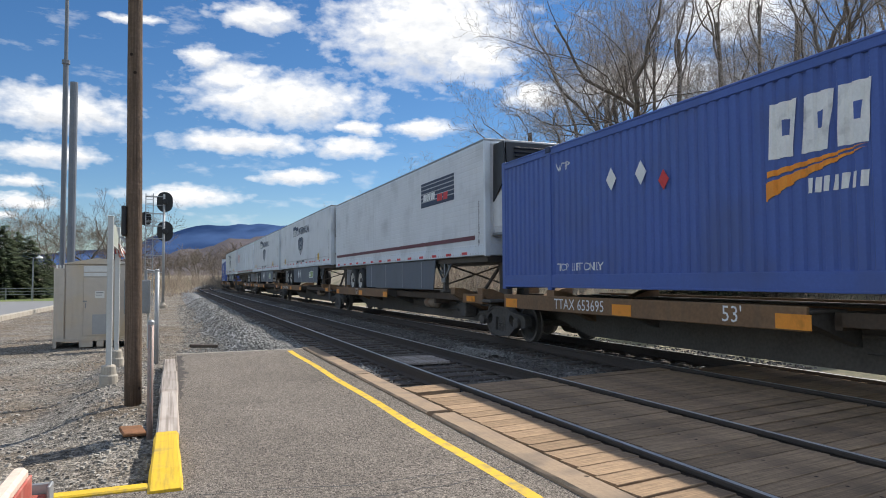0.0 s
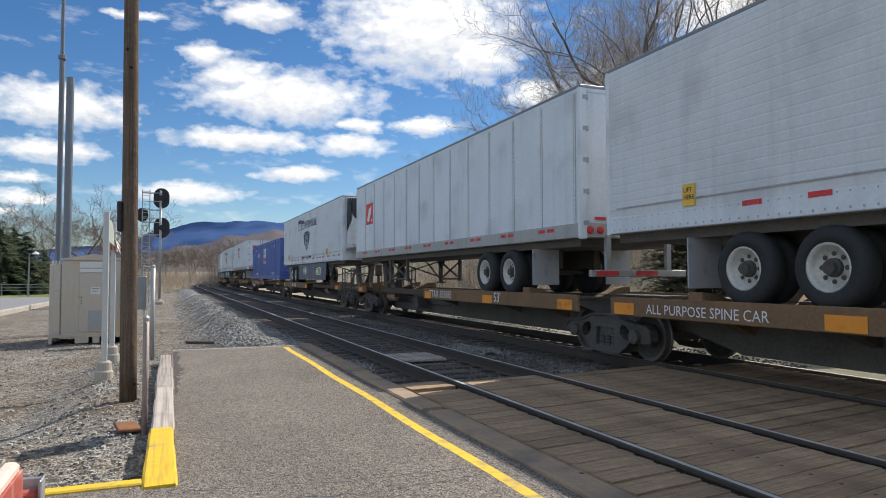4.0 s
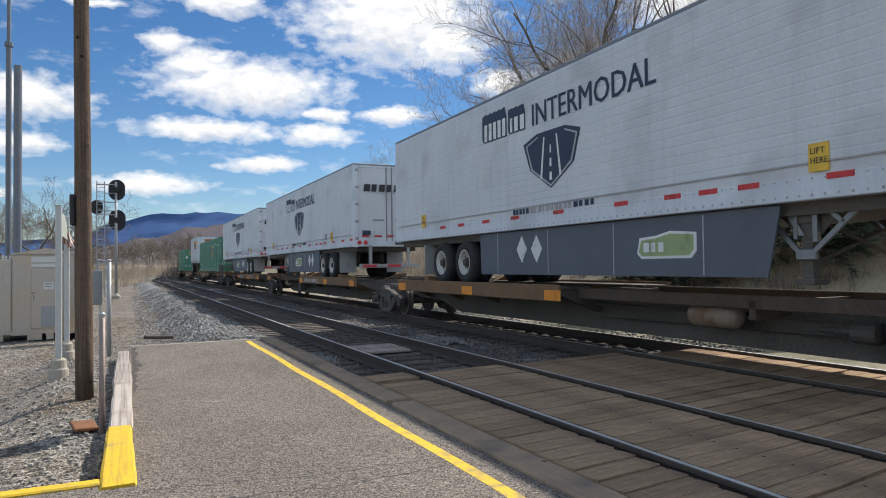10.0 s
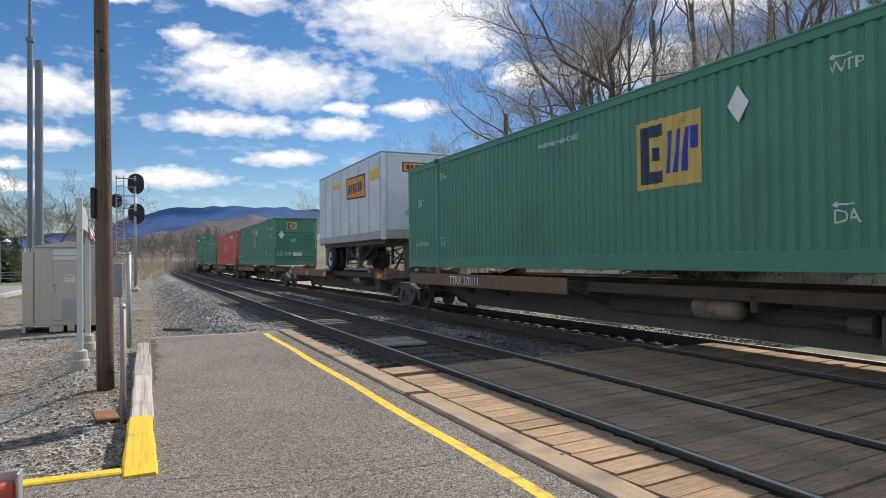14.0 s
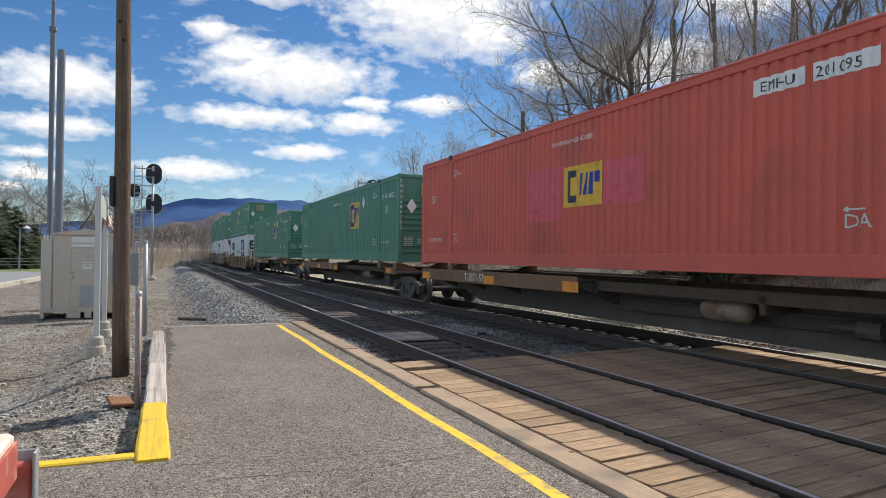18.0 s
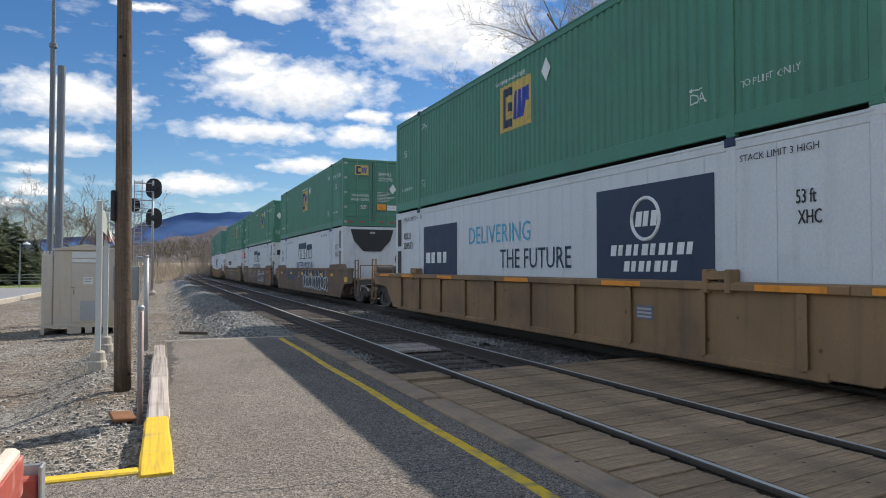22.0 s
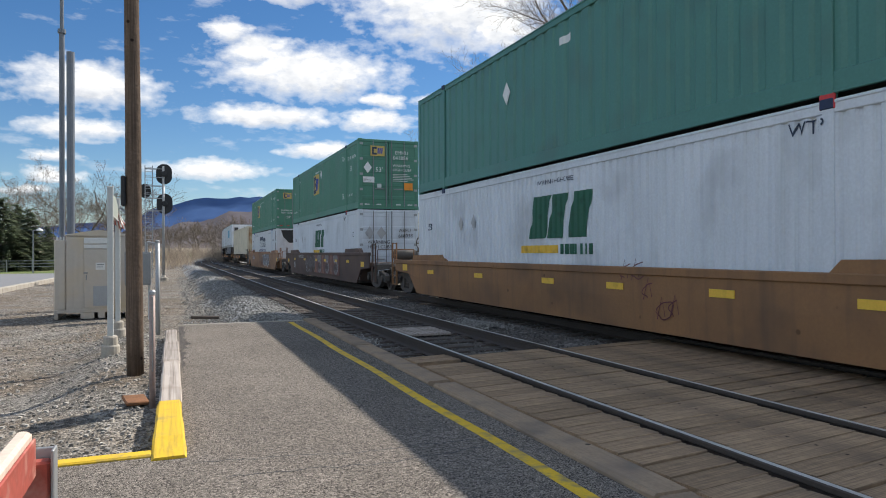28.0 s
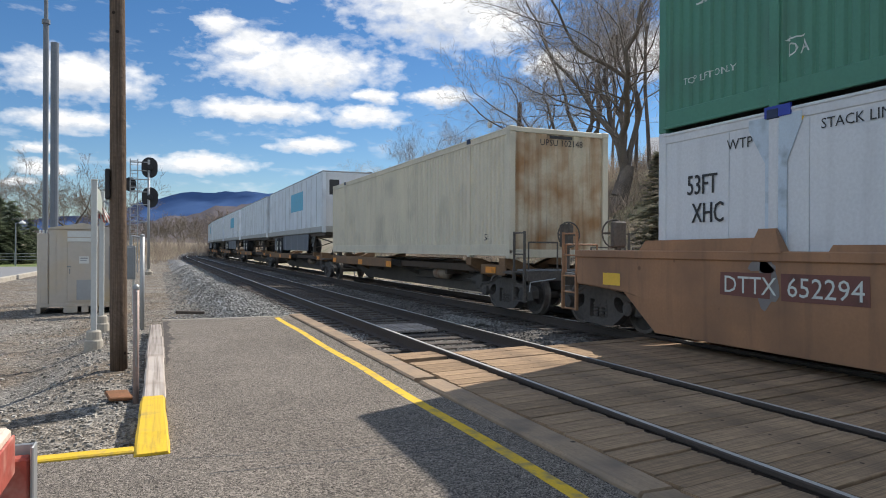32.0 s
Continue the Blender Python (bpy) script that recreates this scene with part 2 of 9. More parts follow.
M = dict(
    asphalt=gravel_mat("asphalt", (0.182, 0.158, 0.134), 125, tint=(0.20, 0.174, 0.148), tint_amt=0.4, bump=0.006, spread=0.9, second=0.3),
    yellow=mat("yellow_paint", (0.72, 0.46, 0.02), 0.75, 0, 0.2, 60, 4, 0.003, 120, tint=(0.32, 0.24, 0.09), tint_amt=0.3, tint_scale=9),
    yellow_wood=mat("worn_yellow_timber", (0.72, 0.46, 0.02), 0.75, 0, 0.12, 90, 2, 0.004, 60, tint=(0.42, 0.30, 0.08), tint_amt=0.12, tint_scale=5, grain=((40, 0.6, 40), 0.5, (0.28, 0.19, 0.05))),
    concrete=mat("concrete", (0.42, 0.38, 0.32), 0.9, 0, 0.2, 50, 3, 0.005, tint=(0.25, 0.22, 0.18), tint_amt=0.3),
    timber_grey=mat("weathered_timber", (0.42, 0.37, 0.33), 0.9, 0, 0.16, 90, 1.3, 0.006, 60, island=0.15, spec=0.2, grain=((34, 0.45, 34), 0.85, (0.15, 0.12, 0.10)), tint=(0.30, 0.25, 0.21), tint_amt=0.2, tint_scale=1.6),
    timber_tan=mat("edge_timber", (0.365, 0.27, 0.185), 0.95, 0, 0.25, 40, 2.5, 0.01, 40, island=0.15, tint=(0.20, 0.16, 0.125), tint_amt=0.5, tint_scale=2.5, spec=0.1, grain=((45, 1.4, 45), 0.3, (0.2, 0.14, 0.1)), spots=(3.0, 0.08, (0.06, 0.045, 0.035))),
    tie=mat("tie_timber", (0.085, 0.067, 0.055), 0.9, 0, 0.4, 25, 3, 0.01, 20, island=0.3),
    steel_rail=mat("rail_side_rust", (0.072, 0.056, 0.046), 0.8, 0.1, 0.3, 30, 3),
    steel_top=mat("polished_rail_head", (0.56, 0.55, 0.52), 0.36, 0.3, 0.15, 50, 2),
    pole=mat("pole_timber", (0.165, 0.12, 0.09), 0.95, 0, 0.3, 30, 4, 0.03, 14, streak=0.85, streak_col=(0.05, 0.036, 0.027), spec=0.1, grain=((70, 70, 1.4), 0.7, (0.055, 0.04, 0.03)), spots=(3.5, 0.1, (0.03, 0.022, 0.018))),
    galv=mat("galvanised_steel", (0.36, 0.37, 0.38), 0.5, 0.4, 0.15, 30, 3),
    galv_dark=mat("dull_steel", (0.28, 0.29, 0.30), 0.5, 0.7, 0.2, 30, 3),
    white_post=mat("pale_painted_post", (0.56, 0.57, 0.55), 0.6, 0.1, 0.1, 30, 4, streak=0.25),
    cabinet=mat("brushed_cabinet_metal", (0.50, 0.45, 0.40), 0.38, 0.6, 0.09, 7, 0.9, streak=0.3, streak_col=(0.36, 0.31, 0.26), tint=(0.52, 0.42, 0.29), tint_amt=0.35, tint_scale=0.9),
    sign_green=mat("pale_green_sign", (0.40, 0.43, 0.37), 0.6, 0, 0.15, 30, 3),
    cab_light=mat("pale_cabinet_panel", (0.66, 0.66, 0.64), 0.45, 0.4, 0.1, 20, 2),
    black=mat("flat_black_paint", (0.018, 0.018, 0.02), 0.6, 0, 0.2, 20, 3),
    lens=mat("dark_lens", (0.02, 0.02, 0.025), 0.15, 0, 0.1, 20, 3),
    red_paint=mat("faded_red_paint", (0.40, 0.085, 0.06), 0.65, 0, 0.3, 30, 6, 0.002, tint=(0.55, 0.3, 0.24), tint_amt=0.3, tint_scale=8),
    pink_wood=mat("pale_worn_board", (0.70, 0.56, 0.46), 0.8, 0, 0.2, 40, 5, 0.003),
    mast=mat("grey_mast_steel", (0.155, 0.175, 0.205), 0.6, 0.0, 0.2, 20, 2),
    post_rust=mat("rust_tinged_post", (0.34, 0.26, 0.235), 0.6, 0.2, 0.3, 30, 6, streak=0.6, streak_col=(0.2, 0.11, 0.08)),
    tar=gravel_mat("tar_stain", (0.095, 0.086, 0.078), 125, bump=0.005, spread=0.7, second=0.3),
    rust=mat("rusty_steel", (0.24, 0.11, 0.05), 0.85, 0.2, 0.4, 40, 5, 0.004),
    bark=mat("bark", (0.175, 0.145, 0.122), 0.95, 0, 0.35, 18, 3, 0.02, 15, tint=(0.2, 0.17, 0.145), tint_amt=0.35, tint_scale=1.0, spec=0.1),
    twig=mat("twigs", (0.40, 0.345, 0.305), 0.95, 0, 0.3, 5, 0.6, island=0.25),
    twig_far=mat("far_twigs", (0.21, 0.165, 0.135), 0.95, 0, 0.3, 3, 0.3, island=0.25),
    needles=mat("needles", (0.165, 0.20, 0.125), 0.8, 0, 0.4, 6, 0.8, island=0.4),
    needles_tan=mat("browned_needles", (0.31, 0.285, 0.19), 0.85, 0, 0.4, 6, 0.8, island=0.4),
    brush=mat("dry_brush", (0.31, 0.255, 0.205), 0.95, 0, 0.4, 5, 0.5, island=0.35),
    grass=mat("spring_lawn", (0.10, 0.15, 0.03), 0.95, 0, 0.35, 20, 0.5, 0.02, 30, tint=(0.22, 0.20, 0.09), tint_amt=0.4, tint_scale=0.4),
    dry_grass=mat("dry_verge", (0.33, 0.275, 0.19), 0.95, 0, 0.35, 15, 0.4, 0.03, 25, tint=(0.16, 0.155, 0.075), tint_amt=0.4, tint_scale=0.25),
    road=mat("road_asphalt", (0.20, 0.20, 0.205), 0.9, 0, 0.15, 60, 0.7, 0.004, 120),
    gravel=gravel_mat("lot_gravel", (0.225, 0.205, 0.178), 34, tint=(0.175, 0.14, 0.105), tint_amt=0.55, bump=0.03, spread=0.6, second=0.8),
    ballast=gravel_mat("ballast", (0.25, 0.25, 0.25), 15, tint=(0.15, 0.135, 0.12), tint_amt=0.35, bump=0.05, spread=0.6),
    ballast_dark=gravel_mat("oily_ballast", (0.165, 0.153, 0.14), 15, tint=(0.07, 0.062, 0.055), tint_amt=0.5, bump=0.05, spread=0.6),
    stone=mat("crushed_stone", (0.275, 0.268, 0.252), 0.9, 0, 0.3, 20, 2, 0.004, island=0.45),
    stone_yard=mat("yard_stone", (0.31, 0.285, 0.25), 0.9, 0, 0.3, 20, 2, 0.004, island=0.5),
    stone_dark=mat("dark_crushed_stone", (0.14, 0.13, 0.12), 0.9, 0, 0.3, 20, 2, 0.004, island=0.45),
    building=mat("far_pale_siding", (0.55, 0.56, 0.56), 0.8, 0, 0.1, 5, 0.5),
)


def translucent(m, share):
    """Thin leaves let a share of the light through."""
    n, l = m.node_tree.nodes, m.node_tree.links
    bs = n["Principled BSDF"]
    tr, mx = n.new("ShaderNodeBsdfTranslucent"), n.new("ShaderNodeMixShader")
    l.new(bs.inputs["Base Color"].links[0].from_socket, tr.inputs["Color"])
    mx.inputs[0].default_value = share
    l.new(bs.outputs[0], mx.inputs[1]), l.new(tr.outputs[0], mx.inputs[2])
    l.new(mx.outputs[0], n["Material Output"].inputs["Surface"])


for _k in ("needles", "needles_tan", "brush"):
    translucent(M[_k], 0.7)


# ---- mesh tools ----
class MB:
    """Collects faces for one mesh."""

    def __init__(self):
        self.v, self.f, self.mi = [], [], []

    def add(self, pts, faces, mi=0):
        o = len(self.v)
        self.v.extend(pts)
        self.f.extend(tuple(i + o for i in q) for q in faces)
        self.mi.extend([mi] * len(faces))
        return self

    def box(self, x0, x1, y0, y1, z0, z1, c=0.0, mi=0):
        """A box; c rounds its edges off by a chamfer."""
        if c <= 0:
            p = [(x, y, z) for z in (z0, z1) for y in (y0, y1) for x in (x0, x1)]
            return self.add(p, [(0, 2, 3, 1), (4, 5, 7, 6), (0, 1, 5, 4), (2, 6, 7, 3), (0, 4, 6, 2), (1, 3, 7, 5)], mi)
        c = min(c, (x1 - x0) * 0.45, (y1 - y0) * 0.45, (z1 - z0) * 0.45)
        rings = []
        for z, i in ((z0, c), (z0 + c, 0), (z1 - c, 0), (z1, c)):
            a, b, d, e = x0 + i, x1 - i, y0 + i, y1 - i
            k = c if i == 0 else c * 0.6
            rings.append([(a + k, d, z), (b - k, d, z), (b, d + k, z), (b, e - k, z), (b - k, e, z), (a + k, e, z), (a, e - k, z), (a, d + k, z)])
        return self.loft(rings, mi=mi)

    def loft(self, rings, mi=0, caps=True, closed=True):
        n = len(rings[0])
        pts = [p for r in rings for p in r]
        fs = []
        for j in range(len(rings) - 1):
            for i in range(n if closed else n - 1):
                a, b = j * n + i, j * n + (i + 1) % n
                fs.append((a, b, b + n, a + n))
        if caps and closed:
            fs.append(tuple(range(n - 1, -1, -1)))
            fs.append(tuple(range((len(rings) - 1) * n, len(rings) * n)))
        return self.add(pts, fs, mi)

    def tube(self, p, q, r0, r1=None, n=8, mi=0, caps=True):
        r1 = r0 if r1 is None else r1
        p, q = Vector(p), Vector(q)
        d = (q - p).normalized()
        a = d.orthogonal().normalized()
        b = d.cross(a)
        cs = [(math.cos(2 * math.pi * i / n), math.sin(2 * math.pi * i / n)) for i in range(n)]
        return self.loft([[tuple(p + r0 * (a * c + b * s)) for c, s in cs], [tuple(q + r1 * (a * c + b * s)) for c, s in cs]], mi, caps)

    def lathe(self, p, axis, prof, n=20, mi=0):
        """prof: (along, radius) rings about the axis through p."""
        p, d = Vector(p), Vector(axis).normalized()
        a = d.orthogonal().normalized()
        b = d.cross(a)
        cs = [(math.cos(2 * math.pi * i / n), math.sin(2 * math.pi * i / n)) for i in range(n)]
        return self.loft([[tuple(p + d * s + r * (a * c + b * q)) for c, q in cs] for s, r in prof], mi)

    def prism(self, pts, f, lo, hi, mi=0):
        """A closed outline (list of 2D points) drawn out from lo to hi; f(a, b, h) gives the place."""
        return self.loft([[f(a, b, lo) for a, b in pts], [f(a, b, hi) for a, b in pts]], mi)

    def ring(self, p, axis, big, small, n=20, k=6, mi=0):
        """A round bar bent into a ring."""
        p, d = Vector(p), Vector(axis).normalized()
        a = d.orthogonal().normalized()
        b = d.cross(a)
        pts, fs = [], []
        for i in range(n):
            u = a * math.cos(2 * math.pi * i / n) + b * math.sin(2 * math.pi * i / n)
            pts += [tuple(p + u * (big + small * math.cos(2 * math.pi * j / k)) + d * small * math.sin(2 * math.pi * j / k)) for j in range(k)]
            fs += [(i * k + j, i * k + (j + 1) % k, (i + 1) % n * k + (j + 1) % k, (i + 1) % n * k + j) for j in range(k)]
        return self.add(pts, fs, mi)

    def mesh(self, name, mats, smooth=False):
        me = bpy.data.meshes.new(name)
        me.from_pydata(self.v, [], self.f)
        for m in (mats if isinstance(mats, (list, tuple)) else [mats]):
            me.materials.append(m)
        if len(me.materials) > 1:
            me.polygons.foreach_set("material_index", self.mi)
        if smooth:
            me.polygons.foreach_set("use_smooth", [True] * len(me.polygons))
        bm = bmesh.new()
        bm.from_mesh(me)
        bmesh.ops.recalc_face_normals(bm, faces=bm.faces)
        bm.to_mesh(me)
        bm.free()
        me.update()
        return me


def part(name, mb, material, parent=None, label="", smooth=False):
    """Links what was collected as ONE mesh object under a thing or a part."""
    ob = new(name, mb.mesh(name, material, smooth) if isinstance(mb, MB) else mb)
    ob.parent = parent
    if label:
        tagged(ob, label)
    return ob


def thing(name, label, category, group="", kind="", m=None):
    """An Empty at the base of a thing."""
    ob = tagged(new(name), label, category, group, kind)
    ob.empty_display_size = 0.3
    if m is not None:
        ob.matrix_basis = m
    return ob

# ---- sky with drifting clouds ----
def cloud_layer():
    """A far shell of cumulus: azimuth and elevation in degrees are its texture plane."""
    a0, a1, e0, e1, r = -40.0, 80.0, -1.0, 33.0, 4600.0
    na, ne = 60, 20
    pts, uv, fs = [], [], []
    for j in range(ne + 1):
        for i in range(na + 1):
            a, e = a0 + (a1 - a0) * i / na, e0 + (e1 - e0) * j / ne
            ar, er = radians(a), radians(e)
            pts.append((r * math.sin(ar) * math.cos(er), r * math.cos(ar) * math.cos(er), r * math.sin(er)))
            uv.append((a, e))
    for j in range(ne):
        for i in range(na):
            k = j * (na + 1) + i
            fs.append((k, k + 1, k + na + 2, k + na + 1))
    me = bpy.data.meshes.new("cloud_layer")
    me.from_pydata(pts, [], fs)
    lay = me.uv_layers.new(name="sky")
    for lp in me.loops:
        lay.data[lp.index].uv = uv[lp.vertex_index]
    m = bpy.data.materials.new("cumulus")
    m.use_nodes = True
    n, l = m.node_tree.nodes, m.node_tree.links
    n.clear()

    def math_n(op, a, b=None, c=None, clamp=False):
        x = n.new("ShaderNodeMath")
        x.operation, x.use_clamp = op, clamp
        for i, v in enumerate((a, b, c)):
            if v is None:
                continue
            if isinstance(v, (int, float)):
                x.inputs[i].default_value = v
            else:
                l.new(v, x.inputs[i])
        return x.outputs[0]

    u = n.new("ShaderNodeUVMap")
    sep = n.new("ShaderNodeSeparateXYZ")

    def tex(scale, detail, sx=1.0, sy=2.2, off=0.0, rough=0.6):
        mp = n.new("ShaderNodeMapping")
        mp.inputs["Scale"].default_value, mp.inputs["Location"].default_value = (sx, sy, 1), (off, off * 0.7, 0)
        l.new(u.outputs[0], mp.inputs[0])
        t = n.new("ShaderNodeTexNoise")
        t.inputs["Scale"].default_value, t.inputs["Detail"].default_value, t.inputs["Roughness"].default_value = scale, detail, rough
        l.new(mp.outputs[0], t.inputs[0])
        return t

    warp = tex(0.35, 6.0)
    wv = n.new("ShaderNodeVectorMath")
    wv.operation = "MULTIPLY_ADD"
    l.new(warp.outputs["Color"], wv.inputs[0])
    wv.inputs[1].default_value, wv.inputs[2].default_value = (4.0, 1.5, 0), (-2.0, -0.75, 0)
    add = n.new("ShaderNodeVectorMath")
    l.new(u.outputs[0], add.inputs[0]), l.new(wv.outputs[0], add.inputs[1])
    l.new(add.outputs[0], sep.inputs[0])
    clouds = [(22.0, 20.6, 9.0, 4.6), (26.0, 18.4, 4.0, 2.6), (9.9, 14.6, 8.0, 2.3), (5.8, 15.9, 3.2, 1.6), (7.6, 20.8, 3.8, 1.2),
              (6.7, 11.0, 6.2, 0.95), (15.5, 10.9, 3.5, 0.95), (21.7, 12.6, 2.9, 0.7), (10.8, 8.4, 3.4, 0.7), (2.0, 6.6, 4.8, 0.85),
              (-6.4, 12.5, 5.5, 1.9), (-7.4, 9.2, 3.8, 0.95), (-9.0, 7.1, 2.0, 0.55), (-8.8, 5.7, 2.7, 0.5), (3.8, 17.4, 2.0, 1.0),
              (16.2, 12.5, 2.1, 0.6), (-1.4, 19.6, 2.6, 0.4), (-10.2, 4.7, 1.5, 0.4), (8.1, 4.0, 1.3, 0.3), (36.0, 27.0, 10.0, 2.6), (40.0, 15.5, 7.0, 2.2), (47.0, 20.0, 6.0, 2.4), (53.0, 13.5, 6.0, 1.8), (31.0, 15.0, 3.0, 1.2), (-3.0, 26.0, 9.0, 2.2)]
    cover, under = None, None
    for ca, ce, ra, re in clouds:
        dx = math_n("DIVIDE", math_n("SUBTRACT", sep.outputs[0], ca), ra)
        dy = math_n("DIVIDE", math_n("SUBTRACT", sep.outputs[1], ce), re)
        d = math_n("SUBTRACT", 1.0, math_n("SQRT", math_n("ADD", math_n("MULTIPLY", dx, dx), math_n("MULTIPLY", dy, dy))))
        if cover is None:
            cover, under = d, dy
        else:
            under = math_n("MULTIPLY_ADD", math_n("GREATER_THAN", d, cover), math_n("SUBTRACT", dy, under), under)
            cover = math_n("MAXIMUM", cover, d)
    billow = tex(0.7, 7.0, 1.0, 1.7, 3.0, 0.52)
    dens = math_n("ADD", cover, math_n("MULTIPLY", math_n("SUBTRACT", billow.outputs[0], 0.5), 1.25))
    wisps = tex(0.22, 9.0, 1.0, 3.0, 9.0, 0.6)
    thin = math_n("MULTIPLY", math_n("MULTIPLY", math_n("SUBTRACT", wisps.outputs[0], 0.56, clamp=True), 2.2), 1.0, clamp=True)
    alpha = math_n("MAXIMUM", math_n("MULTIPLY", math_n("ADD", dens, 0.12), 1.45, clamp=True), thin)
    fold = tex(0.55, 6.0, 1.0, 1.8, 5.0, 0.55)
    body = math_n("MULTIPLY", math_n("ADD", dens, -0.02), 2.2, clamp=True)
    base = math_n("MULTIPLY", math_n("SUBTRACT", 0.05, under), 1.0, clamp=True)
    folds = math_n("MULTIPLY", math_n("SUBTRACT", fold.outputs[0], 0.45, clamp=True), 2.0, clamp=True)
    shade = math_n("MULTIPLY", math_n("MULTIPLY_ADD", base, 0.75, folds, clamp=True), body, clamp=True)
    cm = n.new("ShaderNodeMix")
    cm.data_type = "RGBA"
    l.new(shade, cm.inputs[0])
    cm.inputs[6].default_value, cm.inputs[7].default_value = (1.0, 1.0, 1.0, 1), (0.58, 0.62, 0.69, 1)
    em, tr, mx, out = n.new("ShaderNodeEmission"), n.new("ShaderNodeBsdfTransparent"), n.new("ShaderNodeMixShader"), n.new("ShaderNodeOutputMaterial")
    em.inputs[1].default_value = 0.87
    l.new(cm.outputs[2], em.inputs[0])
    l.new(alpha, mx.inputs[0]), l.new(tr.outputs[0], mx.inputs[1]), l.new(em.outputs[0], mx.inputs[2]), l.new(mx.outputs[0], out.inputs[0])
    me.materials.append(m)
    return tagged(new("cloud_layer", me), "scattered white cumulus clouds drifting over a blue sky", "clouds", kind="structure")


CLOUDS = cloud_layer()

# ---- the lie of the land ----
Y_BEND, R_BEND, X_FAR, X_NEAR = 92.0, 500.0, 8.325, 4.42   # the tracks run along +y and bend to the right far ahead
RAIL_GAUGE = 1.505


def along(s, off=0.0):
    """Place and heading (degrees, clockwise from +y) at s metres along the far track's centre line, off metres to its right."""
    if s <= Y_BEND:
        return X_FAR + off, s, 0.0
    a = (s - Y_BEND) / R_BEND
    return X_FAR + R_BEND * (1 - math.cos(a)) + off * math.cos(a), Y_BEND + R_BEND * math.sin(a) - off * math.sin(a), math.degrees(a)


def ease(v, a, b):
    t = max(0.0, min(1.0, (v - a) / (b - a)))
    return t * t * (3 - 2 * t)


def ground_z(x, y):
    bend = 0.0 if y < Y_BEND else min((y - Y_BEND) ** 2 / (2 * R_BEND), 0.35 * (y - Y_BEND))
    u = x - bend
    z = -0.21
    if u < 2.7:
        beyond = ease(y, 15.0, 17.0)
        path = 0.42 * (1 - ease(u + 0.25 * noise.noise((0, y * 0.35, 2)), 0.7, 2.0)) * beyond
        hump = 0.16 * math.exp(-((u - 2.2) / 0.6) ** 2) * (0.6 + 0.4 * math.sin(y * 0.9)) * beyond
        left = 0.3 * ease(-u, 0.7, 1.9) * ease(y, 7.0, 9.5)
        z += -max(path, left) + hump
        z += 0.03 * noise.noise((x * 0.7, y * 0.7, 0)) * ease(-u, 0.2, 1.0)
    if u > 10.4:
        z += -0.35 * ease(u, 10.4, 12.0) + 7.4 * ease(u, 13.5, 31.0) + 5.0 * ease(u, 45.0, 110.0)
        z += 0.25 * noise.noise((x * 0.15, y * 0.15, 3)) * ease(u, 14.0, 20.0)
    if y > 130:
        z += 0.012 * (min(y, 900) - 130)
    return z


def steps(spans):
    """Coordinates from spans of (from, to, step)."""
    out = []
    for a, b, d in spans:
        k = max(1, round((b - a) / d))
        out.extend(a + (b - a) * i / k for i in range(k))
    out.append(spans[-1][1])
    return out


def ground():
    xs = steps([(-4500, -200, 1000), (-200, -40, 20), (-40, -12, 2.0), (-12, -3, 0.5), (-3, 3, 0.25), (3, 10.5, 0.75), (10.5, 18, 0.5), (18, 60, 2.5), (60, 200, 20), (200, 4500, 1000)])
    ys = steps([(-4500, -100, 1000), (-100, -10, 10), (-10, 0, 1), (0, 28, 0.25), (28, 60, 0.8), (60, 170, 4), (170, 600, 40), (600, 4500, 800)])
    mb = MB()
    mb.v = [(x, y, ground_z(x, y)) for y in ys for x in xs]
    nx = len(xs)
    for j in range(len(ys) - 1):
        for i in range(nx - 1):
            x, y = (xs[i] + xs[i + 1]) / 2, (ys[j] + ys[j + 1]) / 2
            bend = 0.0 if y < Y_BEND else min((y - Y_BEND) ** 2 / (2 * R_BEND), 0.35 * (y - Y_BEND))
            u = x - bend
            w = 0.5 * noise.noise((x * 0.4, y * 0.4, 7))
            if -40 < y < 300 and 2.7 + w * 0.5 < u < 9.3:
                k = 2
            elif 15 < y < 300 and 1.15 + w < u <= 2.7 + w * 0.5:
                k = 1
            elif u < -8.4 and 72 < y < 300:
                k = 4
            elif -12.5 < u <= 2.9 and -40 < y < 120 + w:
                k = 0
            elif 9.0 < u < 12.6 + w and -40 < y < 300:
                k = 1
            elif u > 10.5:
                k = 3
            elif -40 < u <= -12.5 and y < 56:
                k = 0
            else:
                k = 3 if y > 75 or u > 0 else 4
            mb.f.append((j * nx + i, j * nx + i + 1, (j + 1) * nx + i + 1, (j + 1) * nx + i))
            mb.mi.append(k)
    me = mb.mesh("ground", [M["gravel"], M["ballast"], M["ballast_dark"], M["dry_grass"], M["grass"]], smooth=True)
    return tagged(new("ground", me), "grey gravel yard, track ballast and dry verge", "ground", kind="structure")


ground()


